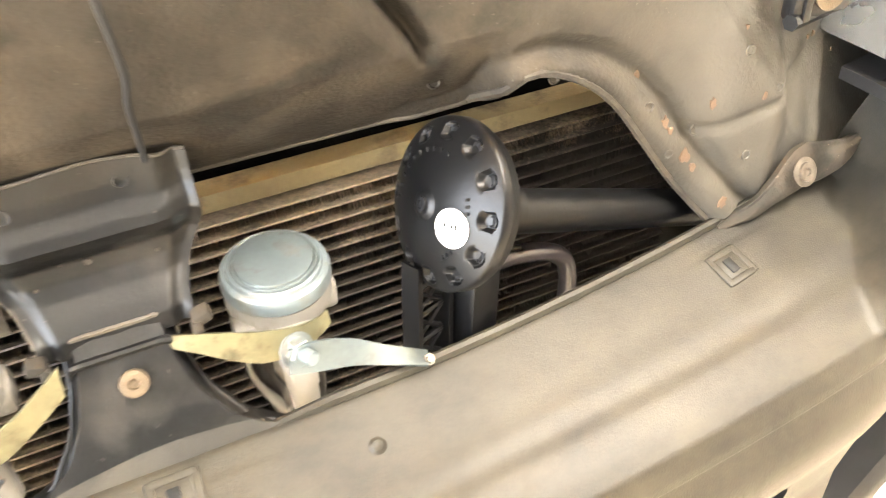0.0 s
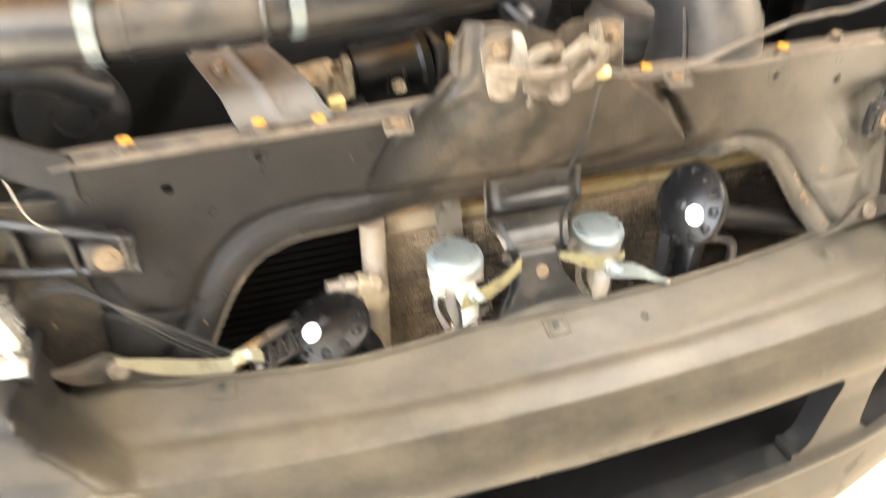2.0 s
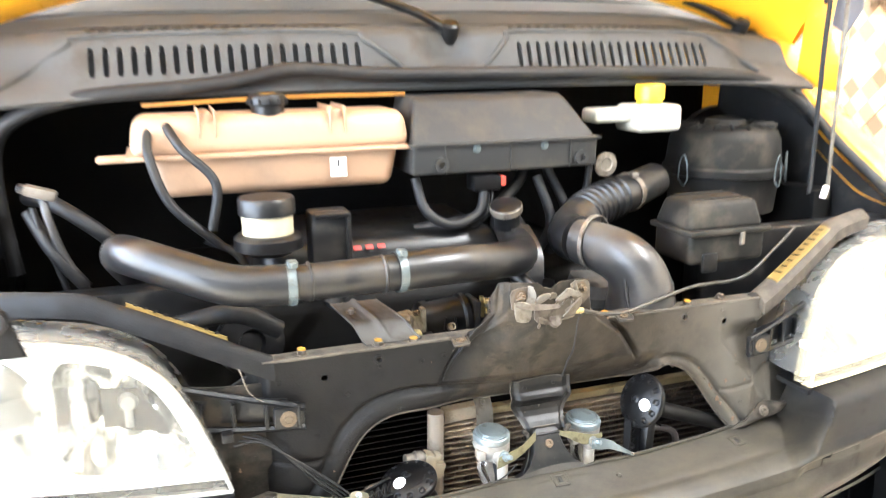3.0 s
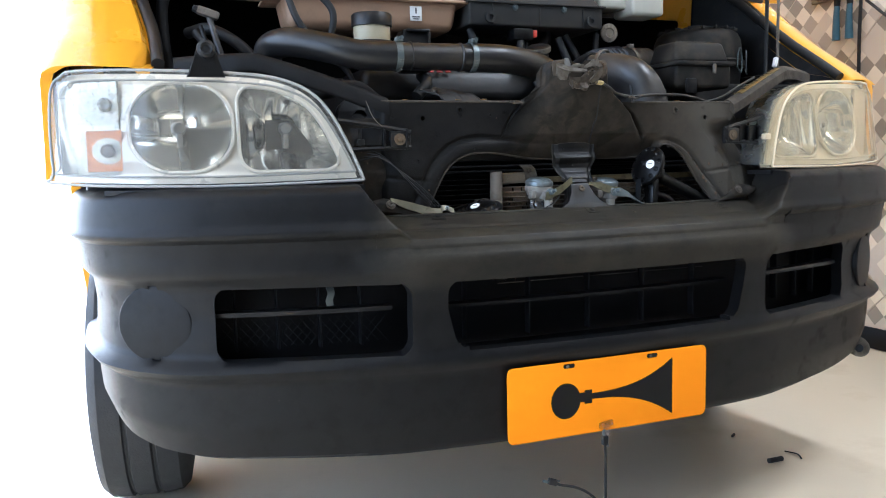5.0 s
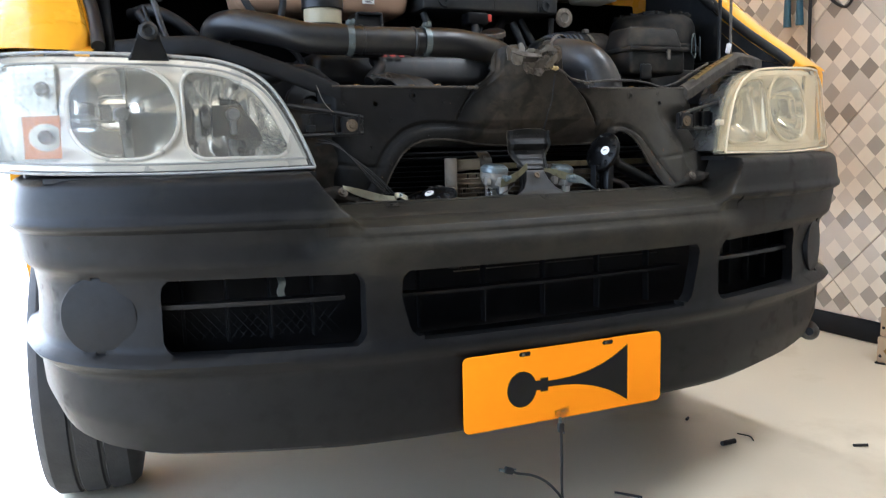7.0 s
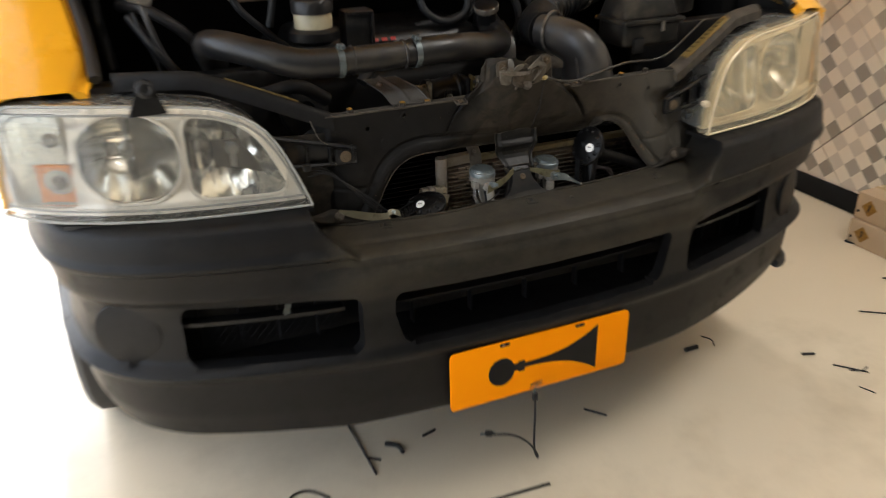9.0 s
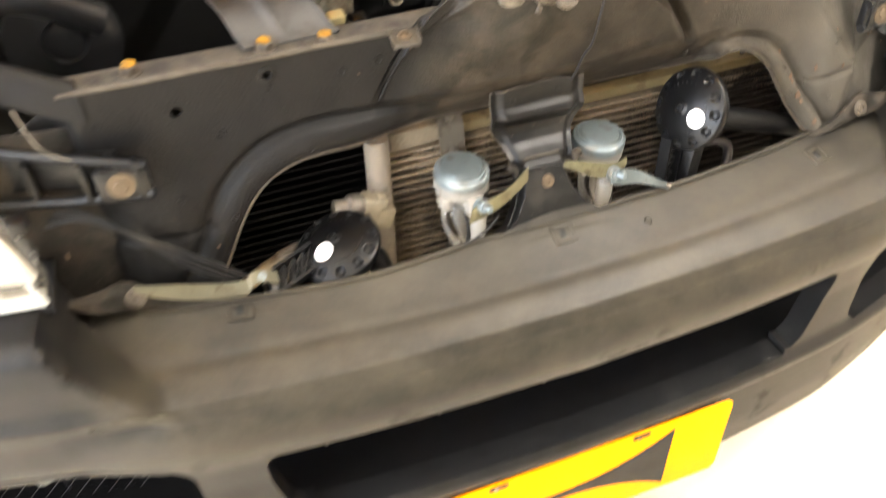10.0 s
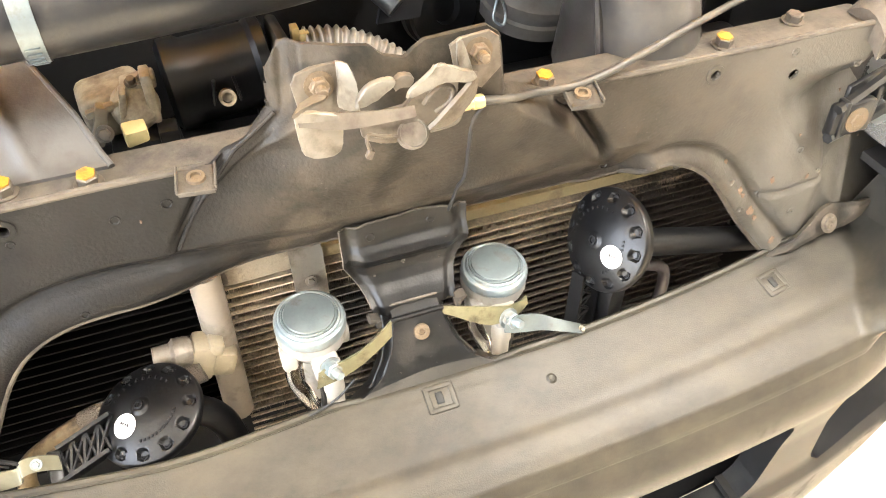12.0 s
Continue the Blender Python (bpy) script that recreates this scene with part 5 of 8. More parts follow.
    hexbolt(bm, (sgn * 0.374, 0.0005, 0.860), (0, -1, 0.1), 0.006, 0.002, 1.8)
    part("bolt", bm, RUST, arm)
    # clip tab on the inner edge
    bm = B()
    add_box(bm, (sgn * 0.452, -0.012, 0.855), (0.014, 0.016, 0.012), 0.002)
    part("clip_tab", bm, BLACK if sgn < 0 else BEZEL_OLD, t)
    return t


RAIL = [(0.922, 0.162, 0.998), (0.915, 0.23, 1.046), (0.892, 0.34, 1.125), (0.872, 0.46, 1.225), (0.855, 0.58, 1.335), (0.842, 0.72, 1.45), (0.80, 1.0, 1.70)]


def brace_z(u):
    return 0.936 + 0.125 * min(u, 0.6) + 0.02 * max(0, u - 0.6) + 0.012 * math.sin(math.pi * min(1, max(0, u)))


def make_body():
    t = thing("van", 0, 1.0, 0.0, "bright yellow delivery van with its bonnet open", "van")
    line = flow(RAIL, 8)
    for sgn in (-1, 1):
        def skin(u, v):
            k = u * (len(line) - 1)
            i = min(int(k), len(line) - 2)
            p = line[i].lerp(line[i + 1], k - i)
            y = p.y
            wide = 0.13 - 0.085 * sstep(0.18, 0.55, y) if sgn < 0 else 0.040 - 0.010 * sstep(0.18, 0.55, y)
            tab = [(0, (-wide - 0.008, -0.055)), (0.03, (-wide, -0.012)), (0.06, (-wide + 0.008, 0.0)), (0.12, (0.0, 0.006)), (0.20, (0.05, -0.004)), (0.30, (0.085, -0.05)), (0.40, (0.095, -0.12))]
            dx = curve_at([(a, b[0]) for a, b in tab], v)
            dz = curve_at([(a, b[1]) for a, b in tab], v)
            grow = 0.50 + 0.50 * sstep(0.17, 0.50, y)
            dz *= 0.25 + 0.75 * sstep(0.17, 0.30, y)
            dx = dx * grow if dx > 0 else dx * (0.82 + 0.18 * sstep(0.17, 0.24, y))
            if v <= 0.40:
                return Vector((sgn * (p.x + dx), y, p.z + dz))
            w = (v - 0.40) / 0.60
            z = (p.z - 0.12) * (1 - w) + 0.45 * w
            return Vector((sgn * min(1.0, p.x + (0.095 + 0.02 * w) * grow), y, z))

        def cut(u, v):
            q = skin(u, v)
            return max(0.375 - math.hypot(q.y - 0.72, q.z - 0.33) if v > 0.3 else -1, max(0.80 - q.z, 0.175 - q.y) if q.y < 0.60 and v > 0.3 else -1)
        bm = sheet(lin(0, 1, 70), [0, 0.015, 0.03, 0.045, 0.06, 0.09, 0.12] + lin(0.12, 0.40, 8)[1:] + lin(0.40, 1, 24)[1:], skin, cut, (-sgn * 0.02, 0, 0))
        fender = part("fender", bm, YELLOW, t, "yellow painted front wing")
        # inner wing and its rubber edge
        bm = sheet(lin(0, 1, 30), lin(0, 1, 4), lambda u, v: Vector((sgn * (curve_at([(p.y, p.x) for p in line], 0.16 + 0.5 * u) - 0.06 - 0.02 * v), 0.16 + 0.5 * u, curve_at([(p.y, p.z) for p in line], 0.16 + 0.5 * u) - 0.02 - v * 0.45)), None, (-sgn * 0.004, 0, 0))
        part("inner_wing", bm, BLACK, t)
        bm = B()
        tube(bm, [(sgn * (p.x - (0.147 if sgn < 0 else 0.060) + (0.085 if sgn < 0 else 0.012) * sstep(0.18, 0.55, p.y)), p.y, p.z - (0.012 if sgn < 0 else 0.004)) for p in (line[4:34:3] if sgn < 0 else line[2:44:3])], 0.012, 10, 3)
        part("wing_seal", bm, RUBBER, t)
        # headlamp carrier and slam brace
        bm = B()
        add_box(bm, (sgn * 0.66, 0.24, 0.86), (0.50, 0.05, 0.26), 0.01)
        part("lamp_carrier", bm, BLACK, t)
        bm = sheet(lin(0, 1, 24), lin(0, 1, 6), lambda u, v: Vector((sgn * (0.385 + 0.36 * u + 0.008 * math.sin(3 * u)), 0.035 + 0.15 * u ** 1.2 + (v - 0.5) * (0.045 if sgn > 0 else 0.024), brace_z(u) - 0.012 * (2 * v - 1) ** 2)), None, (0, 0, -0.02))
        part("slam_brace", bm, DUSTY if sgn > 0 else PANEL, t)
    # bonnet, lifted open
    def lid(x, s, off=0.0):
        a = abs(x) / 0.90
        y0, z0 = 0.63 - 0.01 * a, 1.458 - 0.165 * a ** 3
        y = y0 - 0.62 * s - 0.05 * math.sin(math.pi * s) + off * 0.75
        z = z0 + 0.66 * s + 0.05 * math.sin(math.pi * s) + off * 0.66
        return Vector((x * (1 - 0.10 * s), y, z - 0.02 * a * a * s))
    bm = sheet(lin(-0.93, 0.93, 80), lin(0, 1, 30), lambda x, s: lid(x, s, 0.03), None, (0, -0.012, -0.012))
    hood = part("bonnet", bm, YELLOW, t, "yellow bonnet lifted open")
    ribs = lambda x, s: -rbox(abs(x), s, 0.45, 0.52, 0.30, 0.34, 0.1)
    bm = sheet(lin(-0.90, 0.90, 90), lin(0.0, 0.97, 40), lambda x, s: lid(x, s, -0.012 * sstep(0.0, 0.06, s) - 0.004 * math.sin(s * 40) * (s < 0.12)), ribs, lambda c: Vector((0, 0.020, 0.018)))
    part("bonnet_frame", bm, YELLOW, hood, "pressed inner frame of the bonnet")
    for sgn in (-1, 1):
        bm = B()
        m = aim((sgn * 0.850, 0.42, 1.30), (-sgn, -0.35, 0), (0, 0, 1))
        prism(bm, [(-0.055, -0.06), (0.035, -0.075), (0.050, 0.02), (0.045, 0.13), (0.0, 0.17), (-0.045, 0.10)], 0.006, m, 0.002)
        h = part("hinge_plate", bm, YELLOW, t)
        bm = B()
        lathe(bm, [(0.007, 0), (0.007, 0.001)], aim((sgn * 0.841, 0.418, 1.41), (-sgn, -0.35, 0)), 16)
        part("hinge_hole", bm, INK, h)
    # scuttle with its slots
    def scuttle(x, v):
        a = abs(x)
        y = curve_at([(0, 0.405), (0.10, 0.412), (0.5, 0.440), (0.56, 0.454), (0.72, 0.59), (1.0, 0.86)], v) + 0.10 * (a / 0.82) ** 3 * v
        z = curve_at([(0, 1.256), (0.10, 1.271), (0.5, 1.343), (0.56, 1.354), (0.72, 1.386), (1.0, 1.497)], v) - 0.022 * (a / 0.82) ** 4
        r = sstep(0.612, 0.620 + 0.085 * min(1, 2 * (1 - v)), a) + (1 - sstep(0.015, 0.03 + 0.10 * v, abs(x - 0.012)))
        return Vector((x, y + 0.055 * min(1, r) * (1 - v) * sstep(0.05, 0.3, v), z))

    def slots(x, v):
        if 0.17 < v < 0.46:
            for x0, x1, step in ((-0.5985, -0.1512, 0.0213), (0.1350, 0.5640, 0.0195)):
                if x0 < x < x1:
                    u = (x - x0) % step
                    return -rbox(u, v, step / 2, 0.315, 0.0047, 0.125, 0.004)
        return -1
    us = lin(-0.82, -0.605, 10) + lin(-0.5985, -0.1512, 126) + lin(-0.145, 0.130, 16) + lin(0.1350, 0.5640, 132) + lin(0.57, 0.82, 12)
    bm = sheet(us, lin(0, 0.16, 4) + lin(0.19, 0.44, 6) + lin(0.47, 0.62, 5), scuttle, slots, (0, 0.008, -0.006))
    cowl = part("scuttle", bm, SCUT, t, "black plastic scuttle with air slots")
    bm = sheet(lin(-0.82, 0.82, 40), lin(0.60, 1, 14), lambda x, v: scuttle(x, v) + Vector((0, 0.004, 0.003)), None, (0, 0.006, -0.006))
    part("cowl_panel", bm, PALESCUT, cowl, "faded grey upper cowl panel")
    # raised rims of the two slotted fields
    for pts in (((-0.735, 0.12), (-0.68, 0.28), (-0.625, 0.47), (-0.60, 0.53), (-0.40, 0.545), (-0.18, 0.545), (-0.145, 0.46), (-0.10, 0.28), (-0.075, 0.14)),
                ((0.055, 0.14), (0.09, 0.30), (0.12, 0.47), (0.145, 0.54), (0.35, 0.545), (0.545, 0.54), (0.60, 0.44), (0.66, 0.28), (0.70, 0.15))):
        bm = B()
        tube(bm, [scuttle(x, v) + Vector((0, -0.001, 0.001)) for x, v in pts], 0.0055, 8, 5)
        part("raised_rim", bm, SCUT, cowl)
    for x0 in (-0.588, 0.145):
        for i in range(22):
            x = x0 + 0.0192 * i
            bm = B()
            add_box(bm, scuttle(x, 0.585) + Vector((0, 0, 0.0012)), (0.008, 0.020, 0.0020), m=pose(0, 0, 0, 12, 0, -20))
            part("small_slot", bm, INK, cowl)
    for v in (0.72, 0.80, 0.88, 0.95):
        bm = B()
        tube(bm, [scuttle(x, v) + Vector((0, 0.004, 0.005)) for x in lin(-0.78, 0.78, 12)], 0.0035, 6, 2)
        part("scuttle_ridge", bm, PALESCUT, cowl)
    bm = B()
    tube(bm, [(-0.735, 0.455, 0.97), (-0.748, 0.46, 1.10), (-0.742, 0.455, 1.18), (-0.70, 0.44, 1.225), (-0.61, 0.42, 1.252), (-0.45, 0.405, 1.264), (-0.36, 0.40, 1.276), (-0.29, 0.398, 1.289), (-0.22, 0.398, 1.287), (-0.12, 0.398, 1.279), (0.2, 0.398, 1.276), (0.5, 0.402, 1.270), (0.68, 0.42, 1.254), (0.78, 0.43, 1.215), (0.85, 0.42, 1.16)], 0.0125, 12, 6)
    part("bonnet_seal", bm, RUBBER, t, "black rubber bulkhead seal")
    bm = B()
    ribbon(bm, [(-0.52, 0.405, 1.238), (-0.3, 0.392, 1.246), (-0.09, 0.392, 1.246)], (0, 0.0, 0.006), 0.003)
    part("bulkhead_edge", bm, grain("shaded_dusty_yellow_paint", (0.30, 0.13, 0.010), 0.6, vary=0.4, scale=14, dirt=(0.12, 0.06, 0.02), dirt_amount=0.35, dirt_scale=9), t)
    # windscreen, pillars, and unseen cab shell added to keep the inside dark
    bm = sheet(lin(-0.80, 0.80, 30), lin(0, 1, 12), lambda x, v: Vector((x * (1 - 0.10 * v), 0.845 + 0.10 * (abs(x) / 0.8) ** 2 + 0.36 * v, 1.485 + 0.63 * v)), None, None)
    bmesh.ops.solidify(bm, geom=bm.faces[:], thickness=0.006)
    ws = part("windscreen", bm, SCREEN, t)
    ws.visible_shadow = False
    # solid black box in place of the shaded cab inside
    bm = B()
    add_box(bm, (0, 1.75, 1.05), (1.80, 1.10, 1.10), 0.03)
    part("cab_dark_fill", bm, INK, t)
    bm = B()
    add_box(bm, (0, 1.72, 2.16), (1.74, 1.10, 0.10), 0.045, seg=3)
    part("cab_roof", bm, YELLOW, t)
    bm = B()
    add_box(bm, (0, 3.50, 1.42), (1.96, 2.50, 1.92), 0.10, seg=4)
    part("cargo_body", bm, YELLOW, t, "yellow cargo body of the van")
    for sgn in (-1, 1):
        bm = sheet(lin(1.02, 2.22, 30), lin(0.46, 2.10, 40), lambda y, z: Vector((sgn * (0.985 - 0.12 * sstep(1.2, 2.1, z) - 0.02 * sstep(0.7, 0.46, z)), y, z)), lambda y, z: max(1.02 + 0.62 * (z - 1.38) - y if z > 1.38 else -1, -rbox(y, z, 1.80, 1.66, 0.32, 0.26, 0.06)), (-sgn * 0.04, 0, 0))
        dr = part("door", bm, YELLOW, t, "yellow cab door")
        bm = sheet(lin(1.46, 2.14, 4), lin(1.38, 1.94, 4), lambda y, z: Vector((sgn * (0.965 - 0.12 * sstep(1.2, 2.1, z)), y, z)), None, (-sgn * 0.004, 0, 0))
        w = part("door_glass", bm, SCREEN, dr)
        bm = B()
        tube(bm, [(sgn * 0.82, 0.82, 1.42), (sgn * 0.79, 1.05, 1.78), (sgn * 0.76, 1.26, 2.1)], 0.035, 10)
        part("pillar", bm, YELLOW, t)
    # engine bay walls, plus unseen plates below the lamps added to block daylight
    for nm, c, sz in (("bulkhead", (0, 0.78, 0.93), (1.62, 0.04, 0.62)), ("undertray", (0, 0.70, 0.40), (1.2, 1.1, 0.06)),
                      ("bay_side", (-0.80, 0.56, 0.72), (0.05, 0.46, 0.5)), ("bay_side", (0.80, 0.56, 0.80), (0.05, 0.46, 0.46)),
                      ("gap_blocker", (-0.62, 0.20, 0.62), (0.46, 0.03, 0.30)), ("gap_blocker", (0.62, 0.20, 0.62), (0.46, 0.03, 0.30))):
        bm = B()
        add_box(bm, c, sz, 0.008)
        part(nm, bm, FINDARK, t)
    # wheels
    for sgn, wy in ((-1, 0.76), (1, 0.76), (-1, 3.62), (1, 3.62)):
        lock = radians(5) if wy < 1 else 0.0
        m = Matrix.Translation((sgn * 0.826, wy, 0.315)) @ Euler((0, 0, -lock)).to_matrix().to_4x4() @ Euler((0, radians(90) * sgn, 0)).to_matrix().to_4x4()
        bm = B()
        lathe(bm, [(0.20, -0.10), (0.25, -0.107), (0.295, -0.098), (0.312, -0.08), (0.315, -0.035), (0.309, -0.032), (0.309, -0.026), (0.315, -0.022), (0.315, 0.022), (0.309, 0.026), (0.309, 0.032), (0.315, 0.035), (0.312, 0.08), (0.295, 0.098), (0.25, 0.107), (0.20, 0.10)], m, 56, ends=False)
        w = part("wheel", bm, TYRE, t, "black tyre")
        bm = B()
        lathe(bm, [(0.205, -0.09), (0.19, -0.06), (0.19, 0.05), (0.12, 0.06), (0.06, 0.08), (0, 0.085)], m, 40)
        part("rim", bm, ALU, w)
    return t


def make_plate():
    t = thing("sign_plate", 0, -0.112, 0.30, "orange display plate with black trumpet horn silhouette", "sign")
    m = aim((0, -0.108, 0.371), (0, -1, 0), (0, 0, 1))
    w, h, r = 0.220, 0.0715, 0.012
    poly = []
    for cx, cy, a0 in ((w - r, h - r, 0), (-w + r, h - r, 90), (-w + r, -h + r, 180), (w - r, -h + r, 270)):
        poly += [(cx + r * math.cos(radians(a0 + a)), cy + r * math.sin(radians(a0 + a))) for a in (0, 22.5, 45, 67.5, 90)]
    bm = B()
    prism(bm, poly, 0.0025, m, 0.0006)
    sheet_ob = part("plate_sheet", bm, PLATE, t)
    # horn silhouette: bulb, collar and flared bell
    bm = B()
    mm = m @ Matrix.Translation((0, 0, 0.0027))
    prism(bm, [(-0.1 + 0.031 * math.cos(a), -0.003 + 0.034 * math.sin(a)) for a in lin(0, 2 * math.pi, 40)[:-1]], 0.0005, mm)
    prism(bm, [(-0.072, -0.009), (-0.06, -0.009), (-0.06, -0.013), (-0.044, -0.013), (-0.044, 0.013), (-0.06, 0.013), (-0.06, 0.009), (-0.072, 0.009)], 0.0006, mm)
    top = [(-0.044 + 0.182 * k, 0.0055 + 0.049 * k ** 2.6) for k in lin(0, 1, 16)]
    bot = [(x, -y - 0.004 * k) for (x, y), k in zip(top, lin(0, 1, 16))]
    prism(bm, top + bot[::-1], 0.0007, mm)
    part("horn_silhouette", bm, INK, sheet_ob, "black trumpet horn silhouette")
    for x in (-0.093, 0.091):
        bm = B()
        prism(bm, [(x - 0.010, 0.0595), (x + 0.010, 0.0595), (x + 0.0125, 0.0635), (x + 0.010, 0.0675), (x - 0.010, 0.0675), (x - 0.0125, 0.0635)], 0.0005, mm)
        s = part("slot", bm, INK, sheet_ob)
        bm = B()
        lathe(bm, [(0.0035, 0), (0.003, 0.001), (0, 0.0012)], mm @ Matrix.Translation((x - 0.003, 0.0625, 0.0005)), 12)
        part("screw", bm, ALU, s)
    # lead taped to the lower edge, its free end lying on the floor
    bm = B()
    add_box(bm, (-0.014, -0.1120, 0.312), (0.030, 0.0012, 0.012), 0.0005, pose(0, 0, 0, 0, -8, 0))
    add_box(bm, (-0.012, -0.1128, 0.302), (0.011, 0.0012, 0.026), 0.0005, pose(0, 0, 0, 0, 4, 0))
    tagged(part("adhesive_tape", bm, CLEAR), "clear sticky tape on the plate's lower edge", "tape")
    for p, m2 in (((-0.018, -0.114, 0.286), Matrix()), ((-0.135, -0.113, 0.219), pose(0, 0, 0, 0, -70, 0))):
        bm = B()
        add_box(bm, (0, 0, -0.004), (0.012, 0.009, 0.018), 0.002)
        bm.transform(Matrix.Translation(p) @ m2)
        c = tagged(part("wire_terminal", bm, RUBBER), "small black terminal with a bare metal end", "terminal", "wire terminals")
        bm = B()
        add_box(bm, (-0.002, 0, 0.010), (0.005, 0.003, 0.014), 0.0008)
        add_box(bm, (0.005, -0.003, -0.014), (0.003, 0.002, 0.006), 0.0006)
        bm.transform(Matrix.Translation(p) @ m2)
        part("metal_end", bm, ZINC, c)
    bm = B()
    tube(bm, [(-0.017, -0.114, 0.274), (-0.0155, -0.113, 0.225), (-0.016, -0.113, 0.175), (-0.014, -0.114, 0.130), (-0.006, -0.115, 0.108), (-0.008, -0.117, 0.118), (-0.026, -0.117, 0.152), (-0.055, -0.116, 0.183), (-0.085, -0.114, 0.200), (-0.112, -0.113, 0.208), (-0.124, -0.113, 0.214)], 0.0026, 8, 6)
    tagged(part("lead_wire", bm, RUBBER), "thin black lead hanging in a loop below the plate", "cable")
    return t


make_bumper()
make_panel()
make_headlight(-1, LENS, "clear glass headlight with chrome bowls and amber indicator")
make_headlight(1, AGED, "hazy yellowed headlight on the dark bumper")
make_body()
make_plate()


# ---- behind the panel: cores and horns ----
def make_radiator():
    t = thing("radiator", -0.05, 0.16, 0.42, "black radiator core behind the front panel", "radiator")
    bm = B()
    add_box(bm, (0.0, 0.158, 0.625), (0.74, 0.02, 0.43), 0.003)
    part("core", bm, FINDARK, t)
    bm = B()
    add_box(bm, (0.0, 0.150, 0.842), (0.74, 0.05, 0.055), 0.008)
    tk = part("top_tank", bm, GLOSS, t)
    for z in (0.805, 0.795):
        bm = B()
        tube(bm, [(-0.36, 0.128, z), (0.36, 0.128, z)], 0.0035, 8, 1)
        part("tank_rib", bm, GLOSS, tk)
    bm = B()
    add_box(bm, (0, 0, 0), (0.235, 0.022, 0.0022), 0.0006, seg=1)
    me = finish(bm, FINDARK)
    for i in range(34):
        piece("core_tube", me, t, Matrix.Translation((-0.255, 0.139, 0.452 + 0.0102 * i)))
    return t


def make_condenser():
    t = thing("condenser", 0.11, 0.10, 0.45, "dust-choked aluminium condenser with bent fins", "radiator")
    x0, x1, n, p = -0.141, 0.372, 21, 0.0098
    zt = 0.762
    rng = random.Random(2)
    for i in range(n):
        bm = B()
        add_box(bm, ((x0 + x1) / 2, 0.103, zt - p * i), (x1 - x0, 0.022, 0.0017), 0.0007, seg=1)
        for v in bm.verts:
            v.co.z += 0.0006 * noise.noise(Vector((v.co.x * 9, i * 3.1, 0)))
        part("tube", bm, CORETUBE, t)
    # near-black sheet put in for the shade inside the core
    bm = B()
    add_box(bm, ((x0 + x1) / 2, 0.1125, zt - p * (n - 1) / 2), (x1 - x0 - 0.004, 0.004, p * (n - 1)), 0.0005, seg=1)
    part("core_shade_sheet", bm, FINDARK, t)
    # upright fins between the tubes, many bent over or missing
    verts, faces = [], []
    for i in range(n - 1):
        za, zb = zt - p * i - 0.0008, zt - p * (i + 1) + 0.0008
        bend = 0.0
        for j in range(int((x1 - x0) / 0.0017)):
            x = x0 + 0.002 + 0.0017 * j
            if rng.random() < 0.05:
                bend = rng.uniform(-0.7, 0.7)
            bend *= 0.84
            if rng.random() < 0.10:
                continue
            a = 0.04 + 0.14 * rng.random() + 0.9 * bend
            dx, dy = 0.0075 * math.sin(a), 0.0075 * math.cos(a)
            y = 0.0946 + 0.0012 * rng.random() + 0.0015 * abs(bend)
            lean = 0.0004 * rng.uniform(-1, 1) + 0.0012 * bend
            k = len(verts)
            verts += [(x + lean, y, za), (x - lean, y, zb), (x - lean + dx, y + dy, zb), (x + lean + dx, y + dy, za)]
            faces.append((k, k + 1, k + 2, k + 3))
    me = bpy.data.meshes.new("fins")
    me.from_pydata(verts, [], faces)
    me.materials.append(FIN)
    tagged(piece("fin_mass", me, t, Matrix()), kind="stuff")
    # folded ends of the fin rows along the near side
    bm = B()
    add_box(bm, (0, 0, 0), (0.010, 0.010, 0.0062), 0.0012, seg=1, taper=(0.45, 0.8))
    me = finish(bm, CORETUBE)
    for i in range(n - 1):
        piece("row_end", me, t, Matrix.Translation((x0 + 0.005 + 0.001 * (i % 3), 0.100, zt - p * (i + 0.5))))
    # top bar and its caked end
    bm = B()
    add_box(bm, (0.12, 0.1020, 0.7757), (0.50, 0.017, 0.0118), 0.0015)
    part("header_bar", bm, BAR, t, "dusty top bar")
    bm = B()
    add_box(bm, (-0.098, 0.098, 0.781), (0.066, 0.022, 0.022), 0.004, pose(0, 0, 0, 0, -2, 0))
    add_box(bm, (-0.128, 0.097, 0.774), (0.012, 0.016, 0.012), 0.003)
    part("end_cap", bm, grain("dusty_pale_cap", (0.20, 0.165, 0.115), 0.7, vary=0.4, scale=70, fine=500, bump=0.25, dirt=(0.08, 0.062, 0.042), dirt_amount=0.25, dirt_scale=60), t, "dust-caked end cap")
    bm = B()
    tube(bm, [(-0.148, 0.083, 0.625), (-0.147, 0.083, 0.68), (-0.146, 0.083, 0.795)], 0.0125, 20, 3)
    pipe = part("receiver_tube", bm, grain("pale_receiver_metal", (0.25, 0.215, 0.175), 0.6, 0.2, vary=0.2, scale=30, fine=300, bump=0.1, dirt=(0.13, 0.105, 0.075), dirt_amount=0.25, dirt_scale=25), t, "dull aluminium receiver tube")
    bm = B()
    add_box(bm, (-0.122, 0.098, 0.778), (0.03, 0.02, 0.02), 0.006)
    part("tube_foot", bm, ALU, pipe)
    # folded steel hanger over the top bar
    bm = B()
    ribbon(bm, [(-0.066, 0.112, 0.806), (-0.066, 0.098, 0.800), (-0.066, 0.086, 0.786), (-0.066, 0.082, 0.762), (-0.066, 0.080, 0.742)], (0.027, 0, 0), 0.002, 5)
    h = part("hanger", bm, PALEWORN, t, "folded steel hanger")
